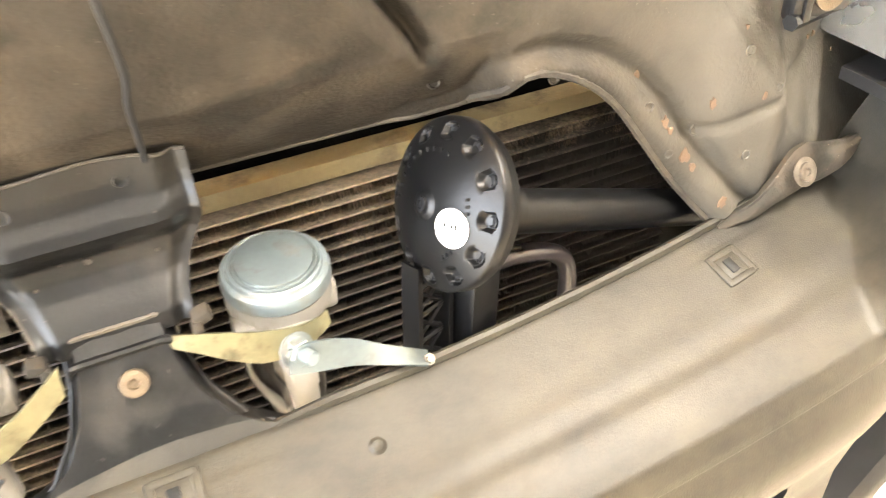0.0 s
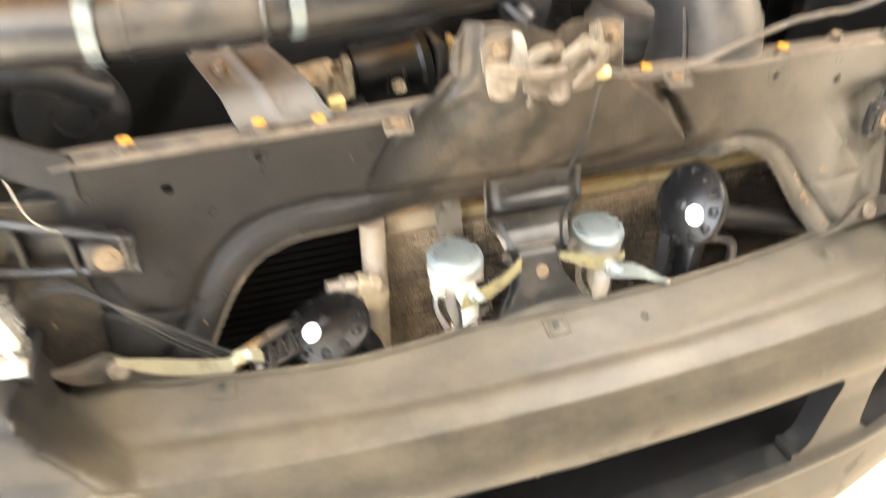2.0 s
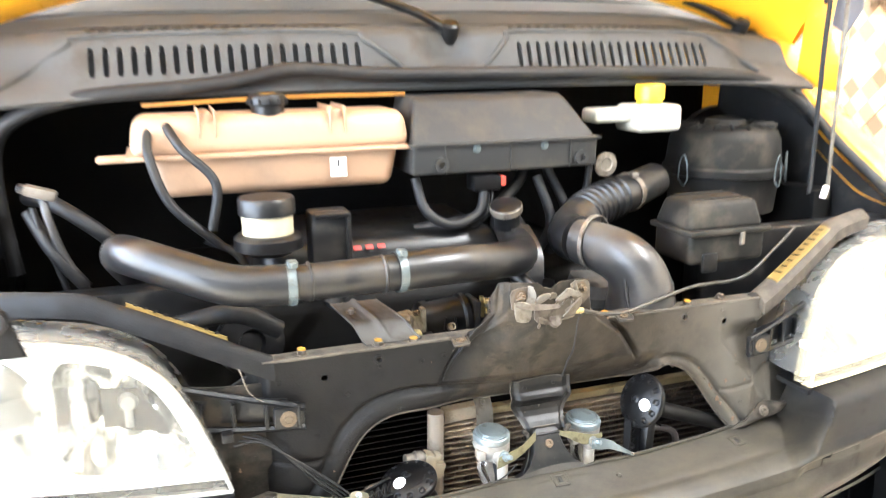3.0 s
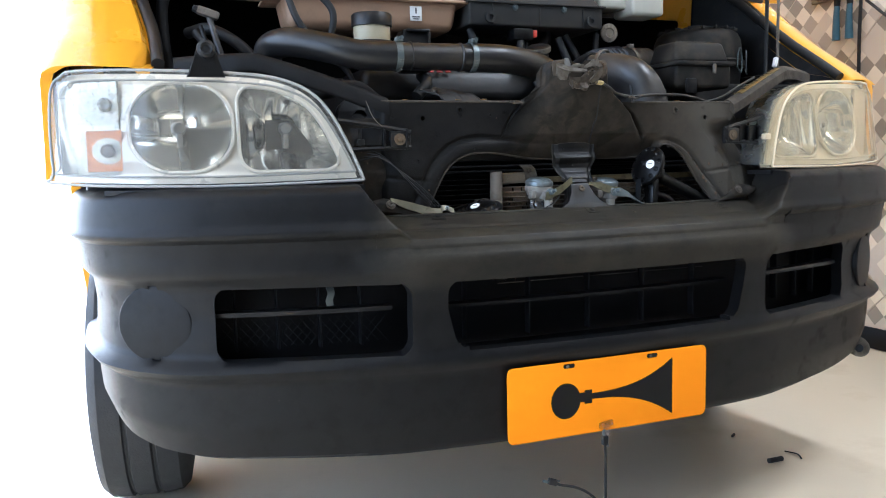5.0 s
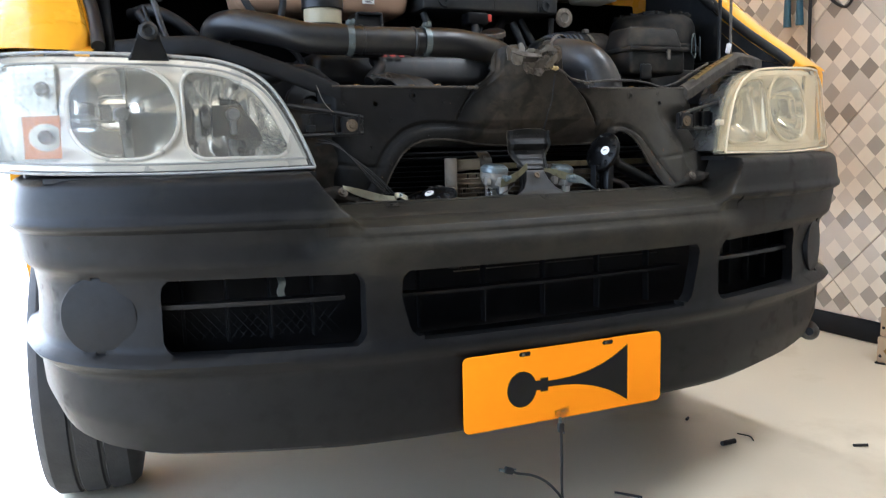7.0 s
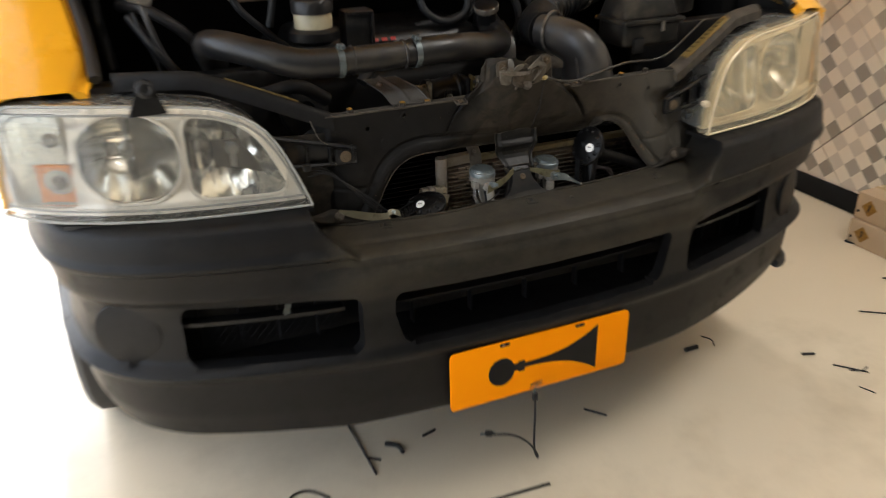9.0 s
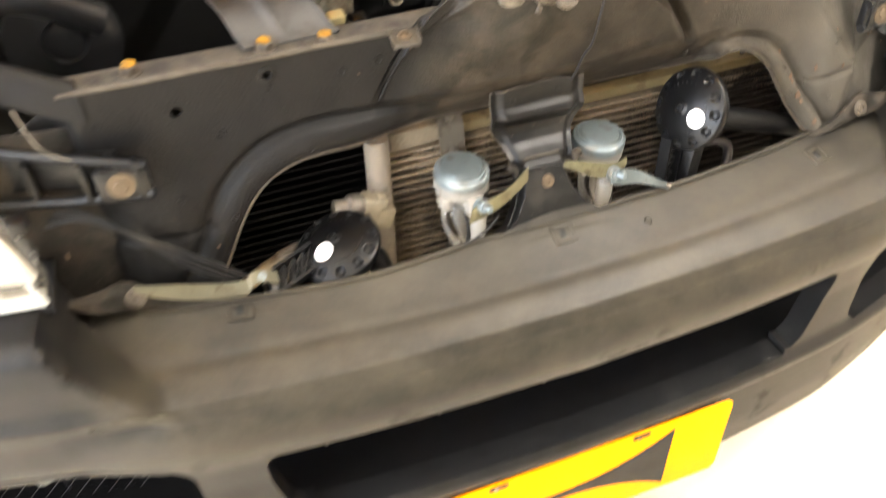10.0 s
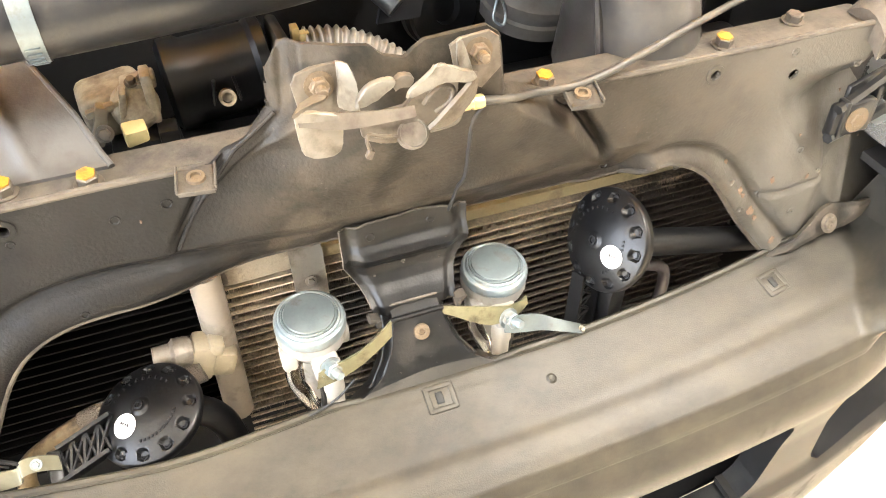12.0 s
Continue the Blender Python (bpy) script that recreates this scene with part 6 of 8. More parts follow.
    for z in (0.795, 0.762):
        bm = B()
        hexbolt(bm, (-0.066, 0.079 if z < 0.78 else 0.090, z), (0, -1, 0.3), 0.003, 0.002, 1.6)
        part("rivet", bm, STEEL, h)
    # cast union and the pipe that leaves it
    bm = B()
    add_box(bm, (-0.164, 0.070, 0.720), (0.020, 0.024, 0.036), 0.004, pose(0, 0, 0, 0, 20, 0))
    add_box(bm, (-0.151, 0.068, 0.732), (0.012, 0.020, 0.012), 0.003, pose(0, 0, 0, 0, 20, 0))
    add_box(bm, (-0.150, 0.074, 0.709), (0.024, 0.024, 0.026), 0.005, pose(0, 0, 0, 0, 20, 0))
    u = part("union_block", bm, grain("ochre_cast_metal", (0.27, 0.232, 0.165), 0.55, 0.3, vary=0.35, scale=60, bump=0.2), t, "ochre cast pipe union")
    bm = B()
    lathe(bm, [(0.011, 0), (0.0125, 0.004), (0.0125, 0.014), (0.009, 0.017), (0.008, 0.03)], aim((-0.170, 0.070, 0.729), (-0.9, -0.05, 0.15)), 20)
    part("collar", bm, ALU, u)
    return t


def make_pipe():
    t = thing("coolant_pipe", -0.25, 0.05, 0.6, "brass-coloured pipe with black woven sleeve", "pipe")
    pts = [(-0.165, 0.058, 0.716), (-0.205, 0.055, 0.709), (-0.250, 0.052, 0.704), (-0.290, 0.050, 0.688), (-0.316, 0.049, 0.664), (-0.322, 0.048, 0.61)]
    bm = B()
    tube(bm, pts, 0.0078, 16, 8)
    part("tube", bm, BROWN, t)
    bm = B()
    tube(bm, pts[:3] + [(-0.262, 0.0513, 0.7005)], 0.0094, 18, 8)
    part("sleeve", bm, grain("woven_sleeve", (0.07, 0.055, 0.04), 0.7, vary=0.5, scale=500, fine=1200, bump=0.8), t, "black woven sleeve")


def make_disc_horn(c, n, up, spin):
    """A dished black horn with a ring of screw pockets, a white sticker and a truss leg."""
    t = thing("air_horn", c[0], c[1], c[2] - 0.09, "black plastic disc air horn with white round sticker", "horn", "disc horns")
    m = aim(c, n, up)
    R = 0.0415
    # dished cover with pockets: a skin in polar steps
    pockets = [(0.0345 * math.cos(2 * math.pi * (k + 0.5) / 12), 0.0345 * math.sin(2 * math.pi * (k + 0.5) / 12)) for k in range(12)]
    bm = B()
    rings = []
    rs = lin(0.003, 0.0285, 20) + lin(0.0285, 0.0405, 25)[1:] + [0.0411, 0.0415, 0.0415, 0.0405]
    for i, r in enumerate(rs):
        ring = []
        for k in range(144):
            a = 2 * math.pi * k / 144
            x, y = r * math.cos(a), r * math.sin(a)
            z = 0.0125 * (1 - (r / R) ** 2) + 0.0015 * (1 - sstep(0.0055, 0.0065, r))
            if r < 0.0405:
                for px, py in pockets:
                    d = math.hypot(x - px, y - py)
                    if d < 0.006:
                        z -= 0.0034 * (1 - sstep(0.0034, 0.0046, d))
            if i >= 46:
                z = (0.0, -0.001, -0.006, -0.007)[i - 46]
            ring.append(bm.verts.new(m @ Vector((x, y, z))))
        rings.append(ring)
    bm.faces.new(rings[0])
    for a, b in zip(rings, rings[1:]):
        for k in range(144):
            bm.faces.new((a[k], a[(k + 1) % 144], b[(k + 1) % 144], b[k]))
    bm.faces.new(rings[-1])
    cover = part("cover", bm, GLOSS, t, sharp=60)
    for px, py in pockets:
        bm = B()
        lathe(bm, [(0.0030, -0.001), (0.0030, 0.0004), (0.0022, 0.0007), (0.0016, 0.0002), (0, 0.0002)], m @ Matrix.Translation((px, py, 0.0003)), 14)
        part("screw", bm, DEEP, cover)
    bm = B()
    lathe(bm, [(0.0038, 0), (0.0036, 0.0012), (0.0022, 0.0014), (0.0018, 0.0002), (0, 0.0)], m @ Matrix.Translation((0, 0, 0.0138)), 20)
    part("centre_screw", bm, DEEP, cover)
    # sticker and raised marks
    sx, sy = spin
    bm = B()
    sz = 0.0125 * (1 - (math.hypot(sx, sy) / R) ** 2) + 0.0006
    slope = 2 * 0.0125 / R ** 2
    ms = m @ Matrix.Translation((sx, sy, sz)) @ aim((0, 0, 0), (slope * sx, slope * sy, 1), (0, 1, 0))
    lathe(bm, [(0.0092, -0.0004), (0.0092, 0.0), (0.006, 0.0004), (0, 0.0006)], ms, 32)
    st = part("sticker", bm, WHITE, cover, "white round sticker")
    bm = B()
    for k in range(4):
        add_box(bm, (-0.003 + 0.002 * k, 0.002 - 0.0006 * k, 0.0008), (0.0012, 0.0018 + 0.0008 * (k % 2), 0.0004))
    bm.transform(ms)
    part("sticker_print", bm, INK, st)
    for k in range(22):
        a = radians(60 + 12.0 * k) if k < 10 else radians(215 + 7 * k)
        r = 0.0255
        if abs(math.cos(a) * r - sx) + abs(math.sin(a) * r - sy) < 0.014:
            continue
        bm = B()
        q = m @ Matrix.Translation((r * math.cos(a), r * math.sin(a), 0.0125 * (1 - (r / R) ** 2))) @ pose(0, 0, 0, 0, 0, math.degrees(a) - 90)
        add_box(bm, (0, 0, 0.0002), (0.0014, 0.0022, 0.0007), m=Matrix())
        bm.transform(q)
        part("raised_mark", bm, BLACK, cover)
    # shell behind
    bm = B()
    lathe(bm, [(0.0405, -0.006), (0.039, -0.011), (0.030, -0.016), (0.016, -0.018), (0.014, -0.030), (0, -0.030)], m, 48)
    part("shell", bm, GLOSS, t)
    return t, m


def truss_leg(t, a, b, side, w=0.024):
    """A braced plastic leg from a down to b; side is its width direction."""
    a, b, s = Vector(a), Vector(b), Vector(side).normalized()
    for k in (-1, 1):
        bm = B()
        ribbon(bm, [a + s * k * w / 2, (a + b) / 2 + s * k * w / 2, b + s * k * w / 2], (b - a).cross(s).normalized() * 0.012, 0.003, 2)
        part("leg_rail", bm, GLOSS, t)
    for i in range(4):
        p, q = a.lerp(b, i / 4), a.lerp(b, (i + 1) / 4)
        bm = B()
        e = s * w / 2
        tube(bm, [p - e, q + e], 0.0016, 6, 1)
        tube(bm, [p + e, q - e], 0.0016, 6, 1)
        part("leg_brace", bm, GLOSS, t)
    for i in (1, 2, 3):
        p = a.lerp(b, i / 4)
        bm = B()
        tube(bm, [p - s * w / 2, p + s * w / 2], 0.0018, 6, 1)
        part("leg_rung", bm, GLOSS, t)


def make_horns():
    # the horn that faces the driver's side
    c, n = (0.1555, 0.001, 0.8005), (-0.97, -0.15, 0.42)
    t, m = make_disc_horn(c, n, (0.1, 0.5, 0.85), (0.0165, -0.0115))
    bm = B()
    lathe(bm, [(0.0165, 0), (0.0165, 0.012), (0.0135, 0.016), (0.0135, 0.024)], aim((0.172, 0.006, 0.789), (0.93, 0.06, -0.36)), 28)
    part("neck", bm, GLOSS, t)
    bm = B()
    tube(bm, [(0.186, 0.010, 0.780), (0.25, 0.021, 0.7525), (0.335, 0.036, 0.716), (0.42, 0.051, 0.6795)], 0.0120, 24, 4)
    part("horn_tube", bm, GLOSS, t, "black trumpet tube")
    truss_leg(t, (0.146, 0.004, 0.772), (0.139, -0.004, 0.708), (0.9, 0.35, 0), 0.022)
    bm = B()
    add_box(bm, (0.168, 0.003, 0.736), (0.021, 0.022, 0.072), 0.002, pose(0, 0, 0, 0, 6, 22))
    part("leg_block", bm, GLOSS, t)
    # horn lying towards the other side
    c, n = (-0.209, 0.021, 0.7275), (-0.245, -0.14, 0.92)
    t2, m2 = make_disc_horn(c, n, (0.45, 0.9, 0.2), (-0.0080, -0.0150))
    truss_leg(t2, (-0.236, 0.014, 0.726), (-0.276, 0.004, 0.716), (0.15, 0.85, 0.45), 0.026)
    bm = B()
    add_box(bm, (-0.279, 0.003, 0.712), (0.010, 0.030, 0.018), 0.002, pose(0, 0, 0, 28, 14, 8))
    part("leg_block", bm, GLOSS, t2)
    bm = B()
    tube(bm, [(-0.20, 0.030, 0.708), (-0.175, 0.04, 0.69), (-0.16, 0.05, 0.65), (-0.155, 0.06, 0.58)], 0.0122, 20, 4)
    part("horn_tube", bm, GLOSS, t2, "black trumpet tube")
    # clear hose beside the first horn
    bm = B()
    tube(bm, [(0.178, 0.016, 0.742), (0.205, 0.020, 0.738), (0.232, 0.024, 0.726), (0.243, 0.026, 0.706), (0.243, 0.028, 0.66)], 0.0055, 14, 8)
    tagged(part("air_hose", bm, grain("smoked_hose", (0.022, 0.018, 0.019), 0.32, vary=0.2, bump=0.02, coat=0.15)), "smoky plastic air hose below the horn", "hose")


def make_compressor(x, y, z, lug, tone):
    t = thing("horn_compressor", x, y, z - 0.10, "small electric horn compressor with zinc-plated cap", "compressor", "horn compressors")
    lean = aim((x, y, z), (0.02, -0.10, 1), (0, 1, 0))
    bm = B()
    lathe(bm, [(0, 0.0), (0.0180, 0.0), (0.0193, -0.0004), (0.0198, -0.0016), (0.0204, -0.0012), (0.0212, -0.0014), (0.0217, -0.0028)], lean, 64)
    cap = part("cap", bm, ZINC, t, "zinc-plated flat cap with stepped rings", sharp=25)
    bm = B()
    lathe(bm, [(0.0215, -0.0030), (0.0224, -0.0024), (0.0234, -0.0028), (0.0240, -0.0046), (0.0254, -0.0048), (0.0266, -0.0058), (0.0274, -0.0078), (0.0275, -0.0130), (0.0262, -0.0148)], lean, 64)
    part("cap_rim", bm, PALEZINC, cap, "pale blue-tinted zinc rim", sharp=25)
    bm = B()
    lathe(bm, [(0.0268, -0.0145), (0.0270, -0.0235), (0.0262, -0.0265), (0.0225, -0.0330), (0.0185, -0.0370), (0.0165, -0.044), (0.0100, -0.048), (0.0094, -0.105), (0, -0.105)], lean, 40)
    add_box(bm, (x + lug[0] * 0.6, y - 0.022, z - 0.033), (0.020, 0.028, 0.018), 0.004)
    add_box(bm, (x - 0.022, y - 0.010, z - 0.031), (0.012, 0.018, 0.016), 0.003)
    add_box(bm, (x + 0.022, y + 0.004, z - 0.031), (0.012, 0.018, 0.018), 0.003)
    part("body", bm, tone, t, "pale moulded body")
    bx, by, bz = x + lug[0], y + lug[1], z + lug[2]
    bm = B()
    ax = (0.25, -0.9, 0.30)
    hexbolt(bm, (bx, by, bz), ax, 0.0065, 0.008, 1.35)
    lathe(bm, [(0.0036, 0), (0.0036, 0.016), (0.003, 0.017)], aim((bx, by, bz), ax), 14)
    part("nut", bm, PALEZINC, t, "bright plated nut and stud")
    bm = B()
    tube(bm, [(x - 0.016, y - 0.006, z - 0.035), (x - 0.021, y - 0.012, z - 0.055), (x - 0.012, y - 0.016, z - 0.085), (x - 0.004, y - 0.012, z - 0.13)], 0.0065, 12, 6)
    part("clear_hose", bm, CLEAR, t, "clear plastic hose")
    bm = B()
    lathe(bm, [(0.0085, 0.0), (0.0085, -0.030), (0.0075, -0.034), (0.0072, -0.060), (0, -0.060)], aim((x + lug[0] + 0.002, y - 0.024, z - 0.036), (0.0, -0.05, 1)), 20)
    part("nozzle", bm, NOZZLE, t, "white plastic nozzle")
    for k in range(2):
        bm = B()
        tube(bm, [(x - 0.004 + 0.008 * k, y - 0.018, z - 0.045), (x - 0.002 + 0.01 * k, y - 0.022, z - 0.07), (x - 0.006 + 0.006 * k, y - 0.014, z - 0.125)], 0.0022, 8, 5)
        part("lead", bm, RUBBER, t)
    return t


def make_straps():
    bm = B()
    ribbon(bm, [(-0.084, -0.010, 0.746), (-0.066, -0.012, 0.753), (-0.050, -0.012, 0.760), (-0.036, -0.010, 0.769), (-0.024, -0.007, 0.777)], [(0.004, 0.001, 0.017), (0.004, 0.001, 0.017), (0.004, 0.001, 0.016), (0.003, 0.002, 0.015), (0.001, 0.003, 0.013)], 0.0018, 8)
    s = tagged(part("mounting_strap", bm, GOLD), "bent yellow-zinc strap holding a horn compressor", "bracket", "mounting straps")
    bm = B()
    ribbon(bm, [(0.020, 0.006, 0.768), (0.030, 0.002, 0.766), (0.044, -0.002, 0.761), (0.058, -0.004, 0.756), (0.074, -0.003, 0.7530), (0.086, 0.000, 0.7535), (0.092, 0.003, 0.7550)], [(0, 0.002, 0.006), (0, 0.003, 0.009), (0, 0.004, 0.014), (0, 0.004, 0.016), (0, 0.003, 0.013), (0, 0.003, 0.008), (0, 0.003, 0.006)], 0.0016, 8)
    tagged(part("mounting_strap", bm, GOLD), "bent yellow-zinc strap holding a horn compressor", "bracket", "mounting straps")
    bm = B()
    ribbon(bm, [(0.067, -0.012, 0.749), (0.079, -0.014, 0.749), (0.096, -0.015, 0.745), (0.114, -0.016, 0.735), (0.134, -0.016, 0.7235)], [(0.002, 0.002, 0.013), (0.002, 0.003, 0.016), (0.002, 0.006, 0.012), (0.003, 0.008, 0.005), (0.003, 0.009, 0.001)], 0.0016, 8)
    tagged(part("mounting_strap", bm, ZINC), "twisted zinc strap carrying the disc horn", "bracket", "mounting straps")
    bm = B()
    hexbolt(bm, (0.134, -0.0175, 0.7238), (0.1, -0.6, 0.75), 0.0022, 0.0025, 1.4)
    tagged(part("strap_screw", bm, STEEL), "small plated screw at the strap's end", "screw")
    bm = B()
    ribbon(bm, [(-0.394, 0.004, 0.752), (-0.375, 0.002, 0.744), (-0.350, 0.000, 0.736), (-0.322, -0.001, 0.728), (-0.300, -0.002, 0.7265), (-0.2965, -0.001, 0.7315), (-0.290, 0.000, 0.7325), (-0.280, 0.001, 0.729), (-0.272, 0.001, 0.725)], [(0, 0.003, 0.005), (0, 0.004, 0.012), (0, 0.005, 0.015), (0, 0.006, 0.014), (0, 0.007, 0.010), (0, 0.007, 0.009), (0, 0.007, 0.009), (0, 0.006, 0.010), (0, 0.005, 0.010)], 0.0018, 7)
    st = tagged(part("mounting_strap", bm, STRAPZINC), "bent yellowish zinc strap beside the lying disc horn", "bracket", "mounting straps")
    bm = B()
    hexbolt(bm, (-0.286, -0.0005, 0.7320), (0.1, -0.7, 0.7), 0.0026, 0.003, 1.6)
    part("screw", bm, PALEZINC, st)
    bm = B()
    tube(bm, [(-0.058, -0.018, 0.745), (-0.075, -0.022, 0.733), (-0.10, -0.022, 0.722), (-0.125, -0.018, 0.712), (-0.13, 0.0, 0.69)], 0.0010, 8, 6)
    tagged(part("thin_wire", bm, RUBBER), "thin black wire crossing below the compressor", "wire")


# ---- latch and its cable ----
def make_latch():
    t = thing("bonnet_latch", -0.01, -0.02, 0.945, "worn steel bonnet latch on the front panel", "latch")

    def flat(poly, y, depth=0.003, bevel=0.0008, round_off=2):
        bm = B()
        if round_off > 1:
            poly = [(q.x, q.y) for q in flow([(a, b, 0) for a, b in poly + poly[:1]], round_off)][:-1]
        prism(bm, poly, depth, aim((0, y, 0), (0, -1, 0), (0, 0, 1)), bevel)
        return bm
    # ear plates with their nuts
    ears = []
    for poly in ([(-0.071, 0.997), (-0.068, 1.003), (-0.060, 1.0055), (-0.044, 1.0065), (-0.044, 0.976), (-0.068, 0.976)],
                 [(0.020, 1.003), (0.026, 1.0065), (0.044, 1.008), (0.050, 1.003), (0.052, 0.984), (0.040, 0.972), (0.024, 0.980)]):
        ears.append(part("ear_plate", flat(poly, -0.0135, 0.003, round_off=1), WORN, t))
    for ear, x, z in ((ears[0], -0.056, 0.995), (ears[1], 0.037, 0.997)):
        bm = B()
        hexbolt(bm, (x, -0.0165, z), (-0.05, -1, 0.1), 0.0058, 0.006, 1.45)
        lathe(bm, [(0.0032, 0.006), (0.0032, 0.013), (0.0026, 0.0137)], aim((x, -0.0165, z), (-0.05, -1, 0.1)), 12)
        part("stud_nut", bm, RUST, ear, "rusty stud and nut")
    # cheeks turned forward from the ears: a bent plate each
    def bent(poly, y0, lean, depth=0.0026):
        bm = flat(poly, y0, depth, 0.0008, 2)
        x0 = min(a for a, b in poly)
        for v in bm.verts:
            v.co.y -= lean * (v.co.x - x0)
        return bm
    part("cheek", bent([(-0.0461, 1.0087), (-0.0407, 1.0083), (-0.0377, 0.9985), (-0.0376, 0.9897), (-0.0372, 0.9799), (-0.0453, 0.9796), (-0.0473, 0.9822), (-0.0461, 0.9969)], -0.0165, 0.9), PALEWORN, t)
    part("cheek", bent([(0.0203, 1.0099), (0.0234, 1.0116), (0.0304, 0.9931), (0.0318, 0.9873), (0.0250, 0.9915), (0.0206, 0.9965)], -0.0245, -0.5), PALEWORN, t)
    # base cam behind the hooks
    part("cam_plate", flat([(-0.036, 0.974), (-0.010, 0.973), (-0.002, 0.982), (0.010, 0.986), (0.023, 0.983), (0.019, 0.970), (0.008, 0.962), (-0.010, 0.951), (-0.026, 0.953), (-0.036, 0.960)], -0.0185, 0.004), WORN, t)
    # release lever with its broad rounded thumb plate
    bm = flat([(-0.0755, 0.994), (-0.071, 0.9955), (-0.052, 0.990), (-0.0512, 0.976), (-0.0530, 0.9672), (-0.060, 0.9655), (-0.069, 0.9670), (-0.0738, 0.972)], -0.039, 0.0034, 0.0014, 3)
    thumb = part("release_lever", bm, PALEWORN, t, "pale rubbed release lever")
    bm = B()
    ribbon(bm, [(-0.074, -0.0405, 0.9905), (-0.056, -0.041, 0.9868), (-0.042, -0.0415, 0.9848), (-0.028, -0.042, 0.9838), (-0.0105, -0.0425, 0.9832)], [(0, 0.003, 0.0055), (0, 0.003, 0.0085), (0, 0.003, 0.0080), (0, 0.003, 0.0062), (0, 0.003, 0.0052)], 0.0034, 6)
    bmesh.ops.bevel(bm, geom=[e for e in bm.edges if len(e.link_faces) == 2 and e.calc_face_angle() > 0.9], offset=0.0008, segments=2, affect="EDGES", clamp_overlap=True)
    part("lever_arm", bm, WORN, thumb)
    bm = B()
    ribbon(bm, [(-0.0735, -0.039, 0.9955), (-0.064, -0.034, 0.9965), (-0.054, -0.028, 0.995)], (0.006, 0.010, 0), 0.002, 4)
    part("lever_fold", bm, WORN, thumb)
    # claw with its two fingers
    part("claw", flat([(-0.040, 0.984), (-0.037, 0.992), (-0.030, 0.9975), (-0.020, 0.9985), (-0.0165, 0.996), (-0.019, 0.992), (-0.028, 0.9885), (-0.034, 0.984)], -0.026, 0.005, 0.0014), PALEWORN, t, "bright rubbed claw")
    part("claw_finger", flat([(-0.018, 0.993), (-0.013, 0.9975), (-0.0065, 0.996), (-0.0055, 0.992), (-0.009, 0.989), (-0.014, 0.991), (-0.016, 0.988)], -0.023, 0.005, 0.0012), WORN, t)
    # safety hook: an arm above and a broad bowed band below
    part("hook_arm", flat([(-0.013, 0.9885), (-0.010, 0.994), (0.003, 1.001), (0.0055, 1.005), (0.010, 1.0045), (0.014, 1.0005), (0.024, 0.998), (0.028, 0.993), (0.022, 0.9905), (0.010, 0.9955), (0.000, 0.993), (-0.007, 0.9885)], -0.034, 0.004, 0.0014), PALEWORN, t, "pale safety hook")
    bm = B()
    ribbon(bm, [(0.0265, -0.034, 0.992), (0.0235, -0.035, 0.983), (0.0165, -0.0355, 0.975), (0.0095, -0.035, 0.968), (0.003, -0.033, 0.9635)], [(0.006, 0.006, 0.003), (0.011, 0.007, -0.006), (0.011, 0.007, -0.009), (0.010, 0.006, -0.008), (0.007, 0.005, -0.004)], 0.0026, 6)
    part("hook_band", bm, WORN, t)
    bm = B()
    tube(bm, [(-0.001, -0.030, 0.978), (0.003, -0.031, 0.984), (0.010, -0.031, 0.988), (0.016, -0.031, 0.985), (0.014, -0.031, 0.977), (0.006, -0.030, 0.971)], 0.0016, 8, 6)
    part("inner_ring", bm, WORN, t)
    bm = B()
    lathe(bm, [(0.0088, 0), (0.0088, 0.0030), (0.0080, 0.0034), (0.0080, 0.0052), (0.0092, 0.0056), (0.0092, 0.0072), (0.0080, 0.0076), (0.0076, 0.0068), (0, 0.0070)], aim((-0.0068, -0.0215, 0.9535), (0, -0.75, 0.66)), 32)
    part("pivot_stud", bm, WORN, t)
    bm = B()
    tube(bm, [(-0.016, -0.026, 0.9575), (-0.026, -0.028, 0.9615), (-0.034, -0.030, 0.9655), (-0.0355, -0.031, 0.962), (-0.034, -0.031, 0.955)], 0.0012, 7, 6)
    add_box(bm, (-0.0345, -0.031, 0.9535), (0.004, 0.004, 0.006), 0.001, pose(0, 0, 0, 0, 25, 0))
    tube(bm, [(0.003, -0.028, 0.958), (0.012, -0.030, 0.960), (0.019, -0.030, 0.962), (0.0215, -0.030, 0.968), (0.020, -0.029, 0.972)], 0.0011, 7, 6)
    part("return_spring", bm, WORN, t)
    bm = B()
    lathe(bm, [(0.0040, 0), (0.0044, 0.001), (0.0044, 0.0055), (0.0036, 0.006), (0.0036, 0.0075), (0.0046, 0.008), (0.0046, 0.0145), (0.0034, 0.0152)], aim((0.026, -0.0175, 0.9645), (1, 0.10, -0.12)), 18)
    part("cable_end", bm, BRASS, t, "brass cable end")
    bm = B()
    tube(bm, [(0.040, -0.016, 0.963), (0.062, -0.008, 0.955), (0.087, 0.006, 0.9455), (0.130, 0.014, 0.940), (0.183, 0.028, 0.945), (0.222, 0.042, 0.947), (0.257, 0.055, 0.948), (0.292, 0.068, 0.948), (0.315, 0.074, 0.946), (0.345, 0.085, 0.943), (0.385, 0.098, 0.938), (0.427, 0.10, 0.948), (0.50, 0.13, 0.975), (0.58, 0.17, 1.0)], 0.0029, 10, 8)
    cab = tagged(part("bonnet_cable", bm, CABLE), "dusty black bonnet release cable over the panel", "cable")
    bm = B()
